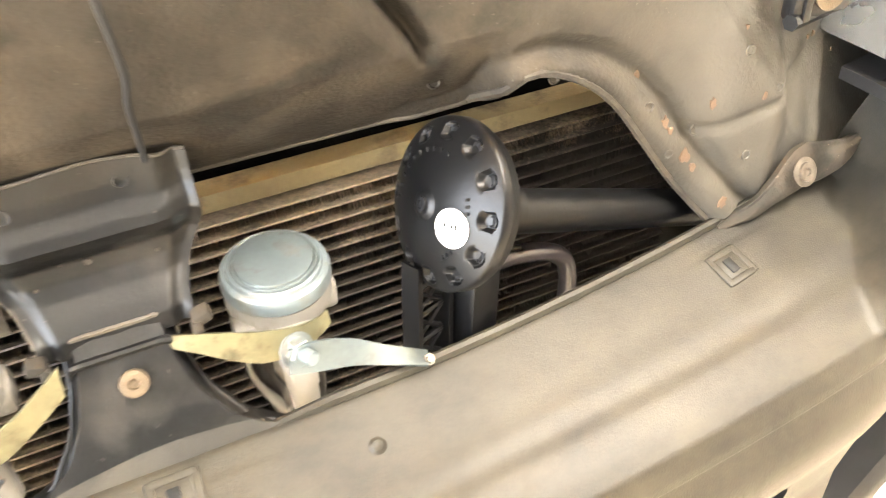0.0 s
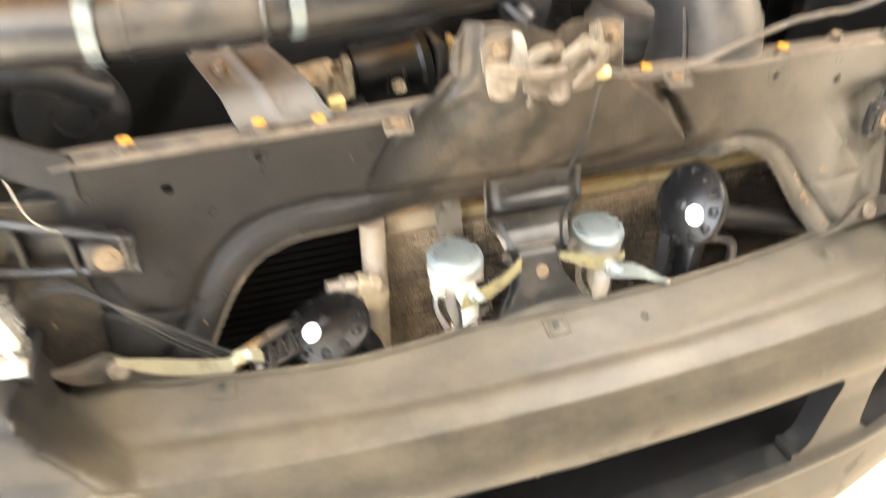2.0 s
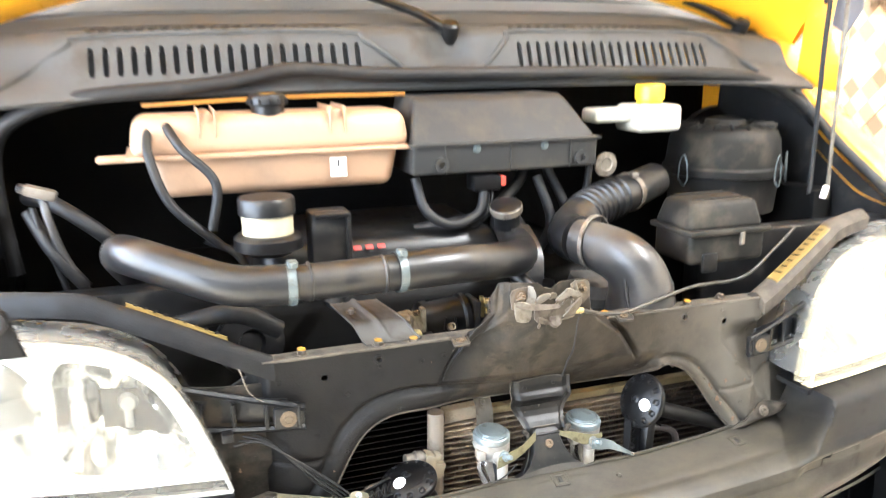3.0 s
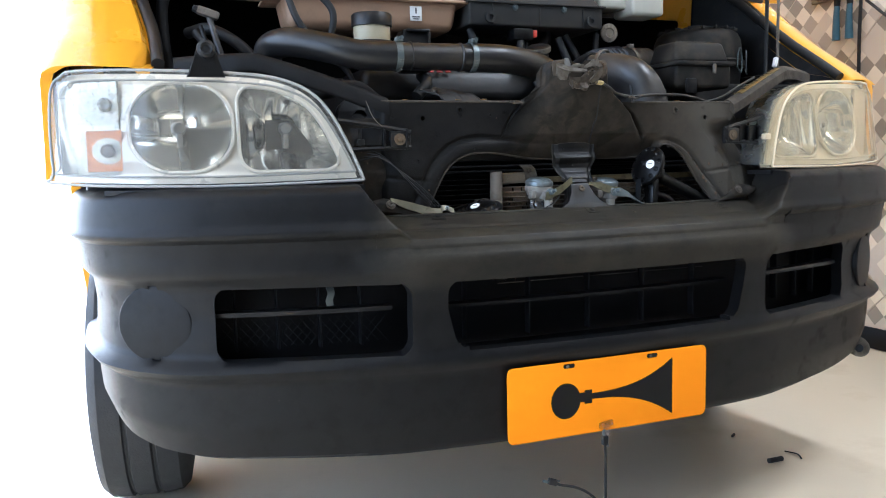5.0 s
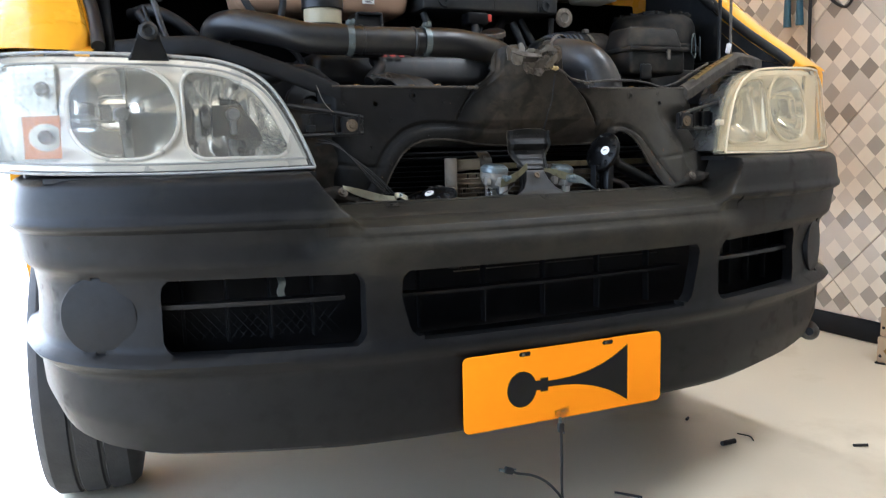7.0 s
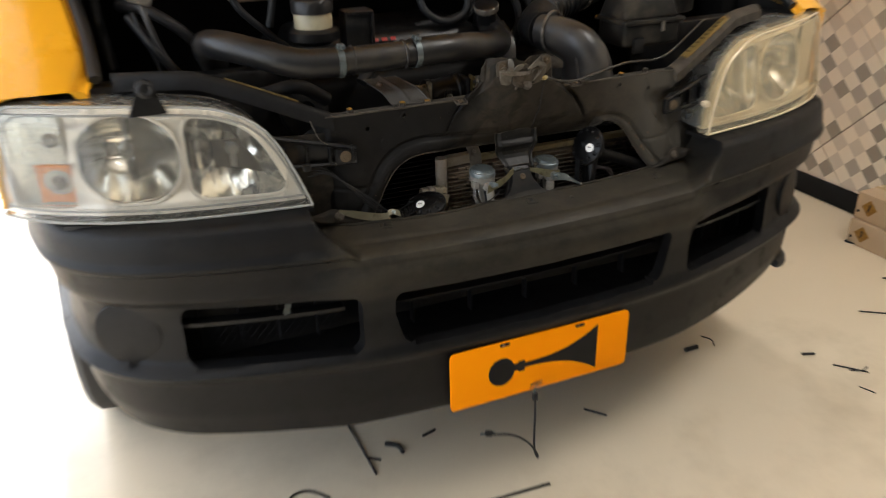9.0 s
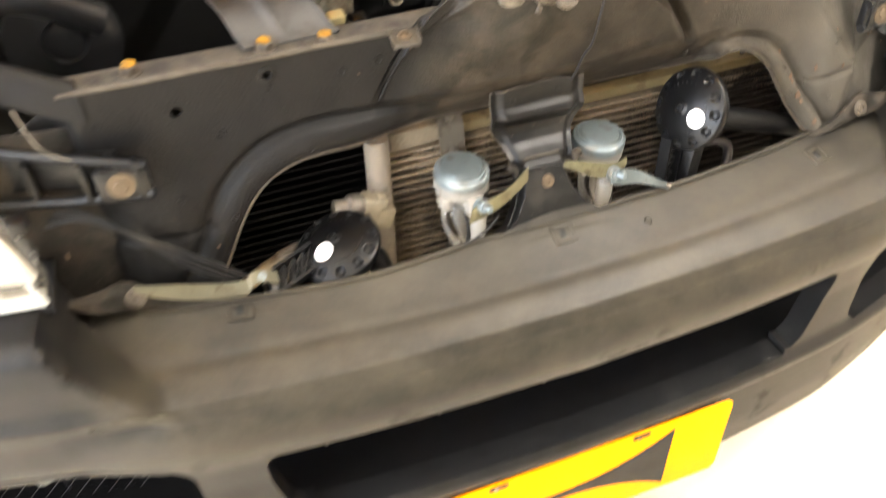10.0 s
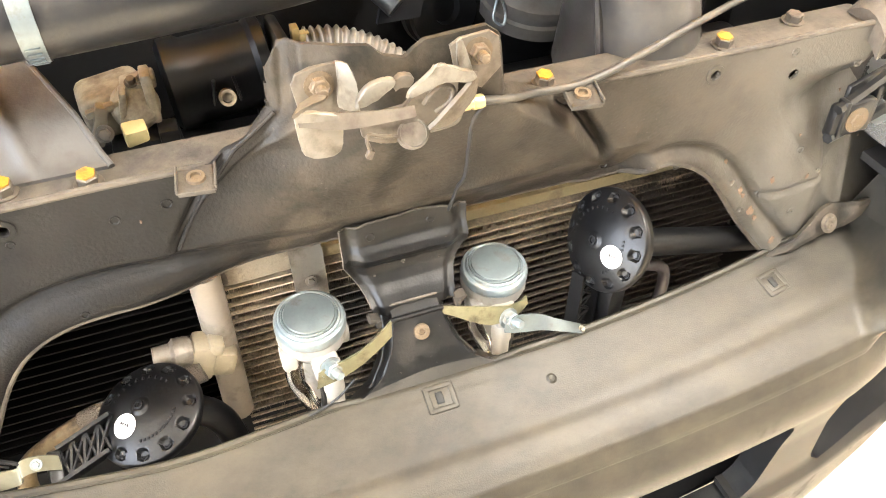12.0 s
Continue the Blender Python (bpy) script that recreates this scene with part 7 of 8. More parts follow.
    tube(bm, [(0.041, -0.019, 0.962), (0.034, -0.018, 0.951), (0.034, -0.012, 0.929), (0.036, -0.001, 0.898), (0.034, 0.008, 0.882), (0.034, 0.016, 0.866), (0.034, 0.026, 0.848)], 0.0014, 8, 8)
    tagged(part("thin_wire", bm, RUBBER), "thin black wire hanging from the bonnet latch", "wire")


# ---- engine bay ----
def make_charge_pipe():
    t = thing("charge_pipe", -0.25, 0.1, 0.98, "thick black turbo charge pipe with steel hose clamps", "pipe")
    pts = [(-0.545, 0.30, 0.99), (-0.565, 0.235, 1.040), (-0.540, 0.165, 1.050), (-0.48, 0.115, 1.036), (-0.42, 0.088, 1.020), (-0.344, 0.076, 1.0175), (-0.27, 0.077, 1.018), (-0.204, 0.080, 1.0185), (-0.12, 0.088, 1.018), (-0.04, 0.115, 1.010), (0.025, 0.165, 0.998), (0.055, 0.23, 1.0), (0.06, 0.30, 1.03)]
    bm = B()
    tube(bm, pts[:6], 0.0275, 28, 8)
    part("hose_bend", bm, HOSE, t)
    bm = B()
    tube(bm, pts[5:8], 0.0255, 28, 8)
    part("middle_pipe", bm, HOSE, t)
    bm = B()
    tube(bm, pts[7:], 0.0275, 28, 8)
    part("hose_bend", bm, HOSE, t)
    for x, y, z, ax in ((-0.350, 0.077, 1.0175, (1, -0.04, 0)), (-0.198, 0.0805, 1.0185, (1, 0.06, 0))):
        bm = B()
        lathe(bm, [(0.0278, -0.006), (0.0287, -0.006), (0.0287, 0.006), (0.0278, 0.006), (0.0278, -0.006)], aim((x, y, z), ax), 40, ends=False)
        add_box(bm, (x + 0.002, y - 0.008, z + 0.030), (0.013, 0.018, 0.009), 0.002)
        lathe(bm, [(0.004, 0), (0.004, 0.008)], aim((x + 0.002, y - 0.018, z + 0.031), (0, -1, 0)), 8)
        for i in range(16):
            a = radians(-160 + 9 * i)
            add_box(bm, (x + 0.001, y + 0.0289 * math.cos(a), z + 0.0289 * math.sin(a)), (0.008, 0.001, 0.0012), m=pose(0, 0, 0, math.degrees(a) - 90, 0, 0))
        part("hose_clamp", bm, ZINC, t, "bright steel worm-drive clamp")
    for x in (-0.325, -0.222):
        bm = B()
        lathe(bm, [(0.0255, -0.003), (0.0280, -0.001), (0.0280, 0.001), (0.0255, 0.003)], aim((x, 0.078, 1.018), (1, 0, 0)), 32, ends=False)
        part("bead", bm, HOSE, t)


def make_tank():
    t = thing("expansion_tank", -0.32, 0.36, 1.10, "aged pink-beige coolant expansion tank with black cap", "tank")

    def shell(z0, z1, x0, x1, y0, y1, k):
        bm = B()
        add_box(bm, ((x0 + x1) / 2, (y0 + y1) / 2, (z0 + z1) / 2), (x1 - x0, y1 - y0, z1 - z0), 0.020, taper=k, seg=4)
        return bm
    part("upper_shell", shell(1.165, 1.226, -0.543, -0.106, 0.300, 0.44, (0.965, 0.82)), PINK, t)
    bm = B()
    add_box(bm, (-0.322, 0.365, 1.138), (0.392, 0.125, 0.070), 0.018, m=pose(0, 0, 0, 180, 0, 0), taper=(0.93, 0.92), seg=4)
    part("lower_shell", bm, PINK, t)
    bm = B()
    add_box(bm, (-0.326, 0.366, 1.1665), (0.446, 0.150, 0.007), 0.003)
    part("seam", bm, PINK, t)
    bm = B()
    add_box(bm, (-0.565, 0.335, 1.164), (0.05, 0.03, 0.010), 0.004)
    part("lug", bm, PINK, t)
    for x in (-0.428, -0.228):
        bm = B()
        add_box(bm, (x, 0.364, 1.208), (0.026, 0.112, 0.046), 0.008, taper=(0.8, 0.9))
        band = part("strap_band", bm, PINK, t, "moulded band over the tank")
        for u in (-1, 1):
            bm = B()
            add_box(bm, (x + u * 0.0115, 0.356, 1.214), (0.003, 0.104, 0.042), 0.001)
            part("band_rib", bm, PINK, band)
    bm = B()
    lathe(bm, [(0.026, -0.004), (0.026, 0.012), (0.030, 0.014), (0.030, 0.024), (0.026, 0.030), (0.0, 0.031)], Matrix.Translation((-0.332, 0.345, 1.224)), 32)
    for k in range(12):
        a = 2 * math.pi * k / 12
        add_box(bm, (-0.332 + 0.030 * math.cos(a), 0.345 + 0.030 * math.sin(a), 1.243), (0.005, 0.005, 0.010), 0.001)
    cap = part("cap", bm, BLACK, t, "black screw cap with yellow mark")
    bm = B()
    prism(bm, [(-0.014, -0.006), (-0.004, -0.010), (0.010, -0.006), (0.014, 0.004), (0.004, 0.010), (-0.010, 0.006)], 0.001, Matrix.Translation((-0.332, 0.345, 1.2552)))
    part("cap_mark", bm, MARK, cap)
    bm = B()
    add_box(bm, (-0.231, 0.3005, 1.139), (0.027, 0.002, 0.031), 0.0006)
    lab = part("label_sticker", bm, WHITE, t, "small white label")
    bm = B()
    add_box(bm, (-0.231, 0.2992, 1.145), (0.003, 0.001, 0.012))
    add_box(bm, (-0.231, 0.2992, 1.132), (0.018, 0.001, 0.002))
    add_box(bm, (-0.231, 0.2992, 1.1275), (0.014, 0.001, 0.002))
    part("print", bm, INK, lab)
    for k, (p0, p1, p2, p3) in enumerate((((-0.515, 0.315, 1.205), (-0.515, 0.285, 1.17), (-0.49, 0.27, 1.10), (-0.425, 0.27, 1.035)), ((-0.488, 0.315, 1.212), (-0.468, 0.28, 1.18), (-0.425, 0.265, 1.13), (-0.435, 0.26, 1.06)))):
        bm = B()
        tube(bm, [p0, p1, p2, p3], 0.0072, 12, 8)
        tagged(part("tank_hose", bm, RUBBER), "black rubber hose dropping from the expansion tank", "hose", "tank hoses")
    return t


def make_fuse_box():
    t = thing("fuse_box", 0.06, 0.35, 1.10, "dark grey plastic fuse box with sloping lid", "fuse box")
    bm = B()
    prof = [(0.283, 1.118), (0.281, 1.166), (0.330, 1.236), (0.345, 1.243), (0.45, 1.243), (0.45, 1.118)]
    lo, hi = -0.112, 0.230
    va = [bm.verts.new((lo + (0.02 if z > 1.2 else 0), y, z)) for y, z in prof]
    vb = [bm.verts.new((hi - (0.045 if z > 1.2 else 0), y, z)) for y, z in prof]
    n = len(prof)
    for i in range(n):
        bm.faces.new((va[i], va[(i + 1) % n], vb[(i + 1) % n], vb[i]))
    bm.faces.new(va)
    bm.faces.new(vb)
    bmesh.ops.bevel(bm, geom=bm.edges[:], offset=0.005, segments=3, profile=0.5, affect="EDGES", clamp_overlap=True)
    grey = grain("fuse_box_plastic", (0.024, 0.0235, 0.0225), 0.6, vary=0.2, fine=600, bump=0.08, dirt=(0.060, 0.052, 0.041), dirt_amount=0.26, dirt_scale=12, specular=0.25)
    part("box", bm, grey, t)
    bm = B()
    add_box(bm, (0.059, 0.300, 1.168), (0.350, 0.050, 0.004), 0.001)
    part("lid_seam", bm, grey, t)
    for x in (-0.055, 0.0625, 0.176):
        bm = B()
        add_box(bm, (x, 0.2805, 1.142), (0.003, 0.003, 0.046), 0.001)
        part("moulded_rib", bm, grey, t)
    for x in (0.0, 0.125):
        bm = B()
        hexbolt(bm, (x, 0.2805, 1.159), (0, -1, 0), 0.0052, 0.004, 1.4)
        part("screw", bm, ZINC, t)
    for x in (-0.063, 0.196):
        bm = B()
        lathe(bm, [(0.0125, 0), (0.0125, 0.008), (0.006, 0.008), (0.006, 0.003), (0, 0.003)], aim((x, 0.283, 1.135), (0, -1, 0)), 24)
        part("fixing_boss", bm, grey, t)
    bm = B()
    add_box(bm, (0.018, 0.295, 1.100), (0.05, 0.04, 0.026), 0.004)
    con = part("connector", bm, GLOSS, t)
    bm = B()
    add_box(bm, (0.048, 0.292, 1.102), (0.010, 0.03, 0.016), 0.002)
    part("red_lock", bm, grain("red_lock_plastic", (0.5, 0.05, 0.03), 0.4), con, "red locking tab")
    for k in range(4):
        bm = B()
        tube(bm, [(0.008 + 0.008 * k, 0.29, 1.09), (0.01 + 0.006 * k, 0.282, 1.07), (-0.01 + 0.01 * k, 0.285, 1.04), (-0.03, 0.30, 1.0)], 0.0022, 6, 5)
        tagged(part("harness_wire", bm, RUBBER), "thin wire leaving the fuse box connector", "wire", "harness wires")
    bm = B()
    tube(bm, [(-0.10, 0.31, 1.11), (-0.09, 0.285, 1.06), (-0.05, 0.27, 1.035), (0.0, 0.275, 1.05), (0.015, 0.285, 1.085)], 0.0085, 10, 8)
    tagged(part("wiring_loom", bm, RUBBER), "black taped wiring loom looping below the fuse box", "cable")
    bm = B()
    lathe(bm, [(0.022, 0), (0.022, 0.006), (0.012, 0.008), (0.010, 0.006), (0, 0.006)], aim((0.262, 0.31, 1.115), (0, -1, 0)), 24)
    tagged(part("earth_washer", bm, STEEL), "round steel washer on the fuse box side", "washer")
    return t


def make_reservoirs():
    t = thing("brake_reservoir", 0.38, 0.38, 1.15, "translucent white brake fluid reservoir with yellow cap", "reservoir")
    bm = B()
    add_box(bm, (0.392, 0.375, 1.190), (0.095, 0.09, 0.050), 0.010, seg=3)
    add_box(bm, (0.315, 0.39, 1.196), (0.09, 0.06, 0.026), 0.008, seg=3)
    part("tank", bm, grain("milky_plastic", (0.44, 0.44, 0.38), 0.4, vary=0.08), t)
    bm = B()
    lathe(bm, [(0.024, 0.0), (0.024, 0.010), (0.028, 0.012), (0.028, 0.036), (0.026, 0.039), (0, 0.040)], Matrix.Translation((0.400, 0.385, 1.212)), 32)
    part("cap", bm, grain("yellow_cap_plastic", (0.85, 0.55, 0.02), 0.4, vary=0.08), t, "yellow screw cap")
    t = thing("steering_reservoir", -0.36, 0.20, 1.0, "pale steering fluid reservoir with black ribbed cap", "reservoir")
    m = Matrix.Translation((-0.360, 0.205, 1.0))
    bm = B()
    lathe(bm, [(0.030, 0.03), (0.040, 0.036), (0.050, 0.040), (0.050, 0.056), (0.046, 0.060), (0.038, 0.062)], m, 40)
    part("holder", bm, BLACK, t, "black holder ring")
    bm = B()
    lathe(bm, [(0.037, 0.058), (0.037, 0.090), (0.034, 0.094)], m, 40)
    part("body", bm, CREAM, t)
    bm = B()
    lathe(bm, [(0.036, 0.090), (0.041, 0.091), (0.041, 0.112), (0.038, 0.116), (0.0, 0.117)], m, 40)
    part("cap", bm, BLACK, t, "black ribbed cap")
    bm = B()
    add_box(bm, (-0.268, 0.215, 1.045), (0.062, 0.05, 0.085), 0.006)
    add_box(bm, (-0.268, 0.187, 1.084), (0.050, 0.012, 0.006), 0.002)
    add_box(bm, (-0.245, 0.188, 1.05), (0.004, 0.008, 0.07), 0.001)
    tagged(part("filter_canister", bm, BLACK), "black plastic canister beside the steering reservoir", "canister")


def make_engine():
    t = thing("engine", -0.12, 0.42, 0.43, "dark dusty diesel engine with black cover", "engine")
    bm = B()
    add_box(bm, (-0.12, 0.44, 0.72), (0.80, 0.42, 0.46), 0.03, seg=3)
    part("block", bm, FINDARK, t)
    bm = B()
    add_box(bm, (-0.16, 0.40, 0.985), (0.44, 0.30, 0.08), 0.025, taper=(0.9, 0.85), seg=4)
    cover = part("cover", bm, BLACK, t, "black plastic engine cover")
    red = grain("red_badge", (0.30, 0.02, 0.018), 0.5)
    for k in range(3):
        bm = B()
        add_box(bm, (-0.214 + 0.020 * k, 0.262, 1.012), (0.013, 0.009, 0.002), 0.0008, pose(0, 0, 0, 42, 0, 0))
        part("red_badge", bm, red, cover, "red badge bars")
    # throttle housing, flexible pipe and valve seen behind the panel
    bm = B()
    lathe(bm, [(0.030, 0), (0.036, 0.004), (0.036, 0.016), (0.0335, 0.020), (0.0335, 0.068), (0.037, 0.072), (0.037, 0.080), (0.026, 0.084)], aim((-0.138, 0.186, 0.898), (1, 0.05, 0.06)), 40)
    hs = part("throttle_housing", bm, GLOSS, t, "black throttle housing")
    bm = B()
    add_box(bm, (-0.050, 0.178, 0.905), (0.010, 0.050, 0.062), 0.004, pose(0, 0, 0, 0, 4, 3))
    part("end_flange", bm, BLACK, hs)
    bm = B()
    lathe(bm, [(0.0064, 0), (0.0064, 0.010), (0.0040, 0.010), (0.0038, 0.003), (0, 0.003)], aim((-0.096, 0.152, 0.900), (0, -0.9, 0.4)), 20)
    part("boss", bm, CASTDARK, hs, "pale ringed boss")
    for sx in (-0.0085, 0.0085):
        bm = B()
        add_box(bm, (-0.096 + sx, 0.150, 0.9065), (0.0024, 0.006, 0.020), 0.001, pose(0, 0, 0, 0, -8 if sx > 0 else 8, 0))
        part("boss_ear", bm, GLOSS, hs)
    bm = B()
    add_box(bm, (-0.036, 0.170, 0.921), (0.006, 0.010, 0.034), 0.001)
    add_box(bm, (-0.030, 0.165, 0.931), (0.008, 0.008, 0.008), 0.002)
    add_box(bm, (-0.030, 0.165, 0.915), (0.008, 0.008, 0.010), 0.002)
    part("pipe_flange", bm, BRASS, t, "brassy pipe flange with nuts")
    bm = B()
    pts = flow([(-0.030, 0.168, 0.922), (-0.008, 0.168, 0.921), (0.014, 0.165, 0.915), (0.034, 0.160, 0.905), (0.050, 0.158, 0.890)], 16)
    tube(bm, [tuple(p) for p in pts], lambda k: (0.0122 + 0.0016 * math.sin(k * 2 * math.pi * 15)) * (1 - 0.35 * k), 18, 2)
    part("flexible_pipe", bm, ALU, t, "corrugated steel pipe")
    # cast valve body with flange, boss and plug
    bm = B()
    add_box(bm, (-0.174, 0.152, 0.912), (0.046, 0.040, 0.036), 0.008, pose(0, 0, 0, 0, -6, 6), seg=3)
    vb = part("valve_casting", bm, CASTDARK, t, "pale cast valve body")
    for c, s, a in (((-0.154, 0.142, 0.931), (0.024, 0.020, 0.007), -6), ((-0.186, 0.134, 0.910), (0.009, 0.018, 0.032), 20), ((-0.148, 0.132, 0.925), (0.007, 0.018, 0.038), 0), ((-0.178, 0.130, 0.922), (0.030, 0.008, 0.006), -10), ((-0.168, 0.128, 0.920), (0.005, 0.014, 0.030), 12)):
        bm = B()
        add_box(bm, c, s, 0.0018, pose(0, 0, 0, 0, a, 0))
        part("casting_rib", bm, CASTDARK, vb)
    bm = B()
    lathe(bm, [(0.017, 0), (0.017, 0.010), (0.014, 0.014), (0.008, 0.016), (0, 0.016)], aim((-0.160, 0.138, 0.914), (0.05, -0.8, 0.6)), 24)
    part("valve_boss", bm, CASTDARK, vb)
    for x, z in ((-0.150, 0.935), (-0.158, 0.934)):
        bm = B()
        hexbolt(bm, (x, 0.136, z), (0, -0.3, 1), 0.0035, 0.004, 1.4)
        part("bolt", bm, WORN, vb)
    bm = B()
    hexbolt(bm, (-0.184, 0.122, 0.907), (0, -0.9, 0.4), 0.0045, 0.005, 1.4)
    part("bolt", bm, PALEWORN, vb)
    bm = B()
    add_box(bm, (-0.164, 0.118, 0.904), (0.016, 0.012, 0.020), 0.002, pose(0, 0, 0, 20, 0, 8))
    part("valve_plug", bm, grain("old_yellow_plug", (0.34, 0.29, 0.14), 0.5), t, "yellowed plug")
    bm = B()
    add_box(bm, (-0.158, 0.124, 0.889), (0.048, 0.024, 0.022), 0.004, pose(0, 0, 0, 0, -6, 0))
    add_box(bm, (-0.142, 0.120, 0.901), (0.014, 0.018, 0.010), 0.002)
    part("plug_base", bm, GLOSS, t)
    bm = B()
    lathe(bm, [(0.012, 0), (0.012, 0.03), (0.007, 0.04), (0.007, 0.07)], aim((0.045, 0.16, 0.945), (-0.5, 0.5, 0.5)), 16)
    part("hose_stub", bm, BLACK, t)
    bm = B()
    ribbon(bm, [(0.045, 0.165, 0.93), (0.055, 0.17, 0.965), (0.06, 0.19, 1.0), (0.06, 0.24, 1.03)], (0.035, 0, 0), 0.004, 6)
    part("lifting_eye", bm, BLACK, t)
    # ribbed bracket standing on the top member
    def bracket_at(u, v):
        rib = math.exp(-((u - 0.45 - 0.05 * v) / 0.07) ** 2) * (1 - sstep(0.85, 1, 1 - v))
        square = 0.0015 * (1 - sstep(-0.03, 0.02, rbox(u, v, 0.22, 0.62, 0.10, 0.16, 0.06)))
        return Vector((-0.256 + 0.078 * u - 0.030 * v - 0.010 * v * u, 0.050 + 0.092 * v, 0.9285 + 0.022 * v + 0.012 * sstep(0.05, 0.4, v) + 0.005 * rib - square))
    bm = sheet(lin(0, 1, 40), lin(0, 1, 24), bracket_at, None, (0, 0, -0.003))
    eb = part("engine_bracket", bm, BARE, t, "ribbed grey steel bracket")
    bm = B()
    hexbolt(bm, bracket_at(0.24, 0.72), (0, -0.2, 1), 0.0048, 0.005, 1.5)
    part("bolt", bm, STEEL, eb)
    bm = B()
    tube(bm, [bracket_at(1, v) + Vector((0, 0, -0.001)) for v in lin(0, 1, 8)], 0.0022, 8, 1)
    part("bracket_edge", bm, BARE, t)
    # pulleys and odd pipes in the dark
    for x, y, z, r, ax in ((-0.40, 0.20, 0.90, 0.05, (0.2, -1, 0.2)), (-0.02, 0.22, 0.84, 0.05, (0, -1, 0)), (0.10, 0.24, 0.90, 0.035, (0.3, -1, 0.2))):
        bm = B()
        lathe(bm, [(r, 0), (r, 0.006), (r * 0.85, 0.010), (r, 0.014), (r, 0.020), (r * 0.4, 0.022), (r * 0.35, 0.016), (0, 0.016)], aim((x, y, z), ax), 32)
        part("pulley", bm, BLACK, t)
    for pts, r in (([(-0.55, 0.36, 1.0), (-0.60, 0.33, 1.06), (-0.66, 0.36, 1.10), (-0.70, 0.42, 1.10)], 0.012),
                   ([(-0.62, 0.30, 0.98), (-0.66, 0.30, 1.04), (-0.69, 0.34, 1.09)], 0.010),
                   ([(-0.10, 0.32, 1.02), (0.02, 0.31, 1.04), (0.10, 0.33, 1.09), (0.12, 0.36, 1.13)], 0.010),
                   ([(0.13, 0.32, 0.95), (0.15, 0.30, 1.02), (0.13, 0.32, 1.10)], 0.009),
                   ([(0.17, 0.34, 0.95), (0.19, 0.32, 1.03), (0.16, 0.34, 1.11)], 0.009),
                   ([(0.20, 0.36, 0.95), (0.25, 0.36, 1.05), (0.26, 0.36, 1.12)], 0.007),
                   ([(-0.50, 0.16, 0.95), (-0.42, 0.14, 0.965), (-0.36, 0.15, 0.93)], 0.014),
                   ([(-0.28, 0.17, 0.95), (-0.25, 0.19, 0.98), (-0.24, 0.25, 1.0)], 0.012)):
        bm = B()
        tube(bm, pts, r, 12, 6)
        part("engine_hose", bm, RUBBER, t)
    # round steel housing on a dark cone beside the elbow
    m = aim((0.192, 0.225, 0.905), (0.05, -0.25, 1))
    bm = B()
    lathe(bm, [(0.047, -0.020), (0.050, -0.018), (0.050, -0.006), (0.047, -0.004), (0.047, 0.002), (0.051, 0.004), (0.051, 0.012), (0.046, 0.016), (0.040, 0.030), (0, 0.032)], m, 48)
    rh = part("round_housing", bm, BARE, t, "ringed steel housing")
    bm = B()
    lathe(bm, [(0.046, -0.020), (0.030, -0.075), (0, -0.075)], m, 40)
    part("housing_cone", bm, GLOSS, rh)
    bm = B()
    tube(bm, [(0.145, 0.20, 0.915), (0.140, 0.195, 0.900), (0.147, 0.190, 0.895), (0.150, 0.193, 0.905), (0.146, 0.196, 0.920)], 0.0014, 6, 6)
    part("wire_clip", bm, ZINC, rh)
    # oil filler neck with a pale clamp near the pipe's far end
    bm = B()
    lathe(bm, [(0.022, 0), (0.022, 0.025), (0.026, 0.028), (0.026, 0.040), (0.02, 0.043)], aim((0.045, 0.255, 1.03), (-0.2, -0.3, 0.95)), 24)
    part("filler_neck", bm, BLACK, t)
    bm = B()
    lathe(bm, [(0.0265, 0.028), (0.0275, 0.029), (0.0275, 0.039), (0.0265, 0.040)], aim((0.045, 0.255, 1.03), (-0.2, -0.3, 0.95)), 24, ends=False)
    part("neck_clamp", bm, STEEL, t)


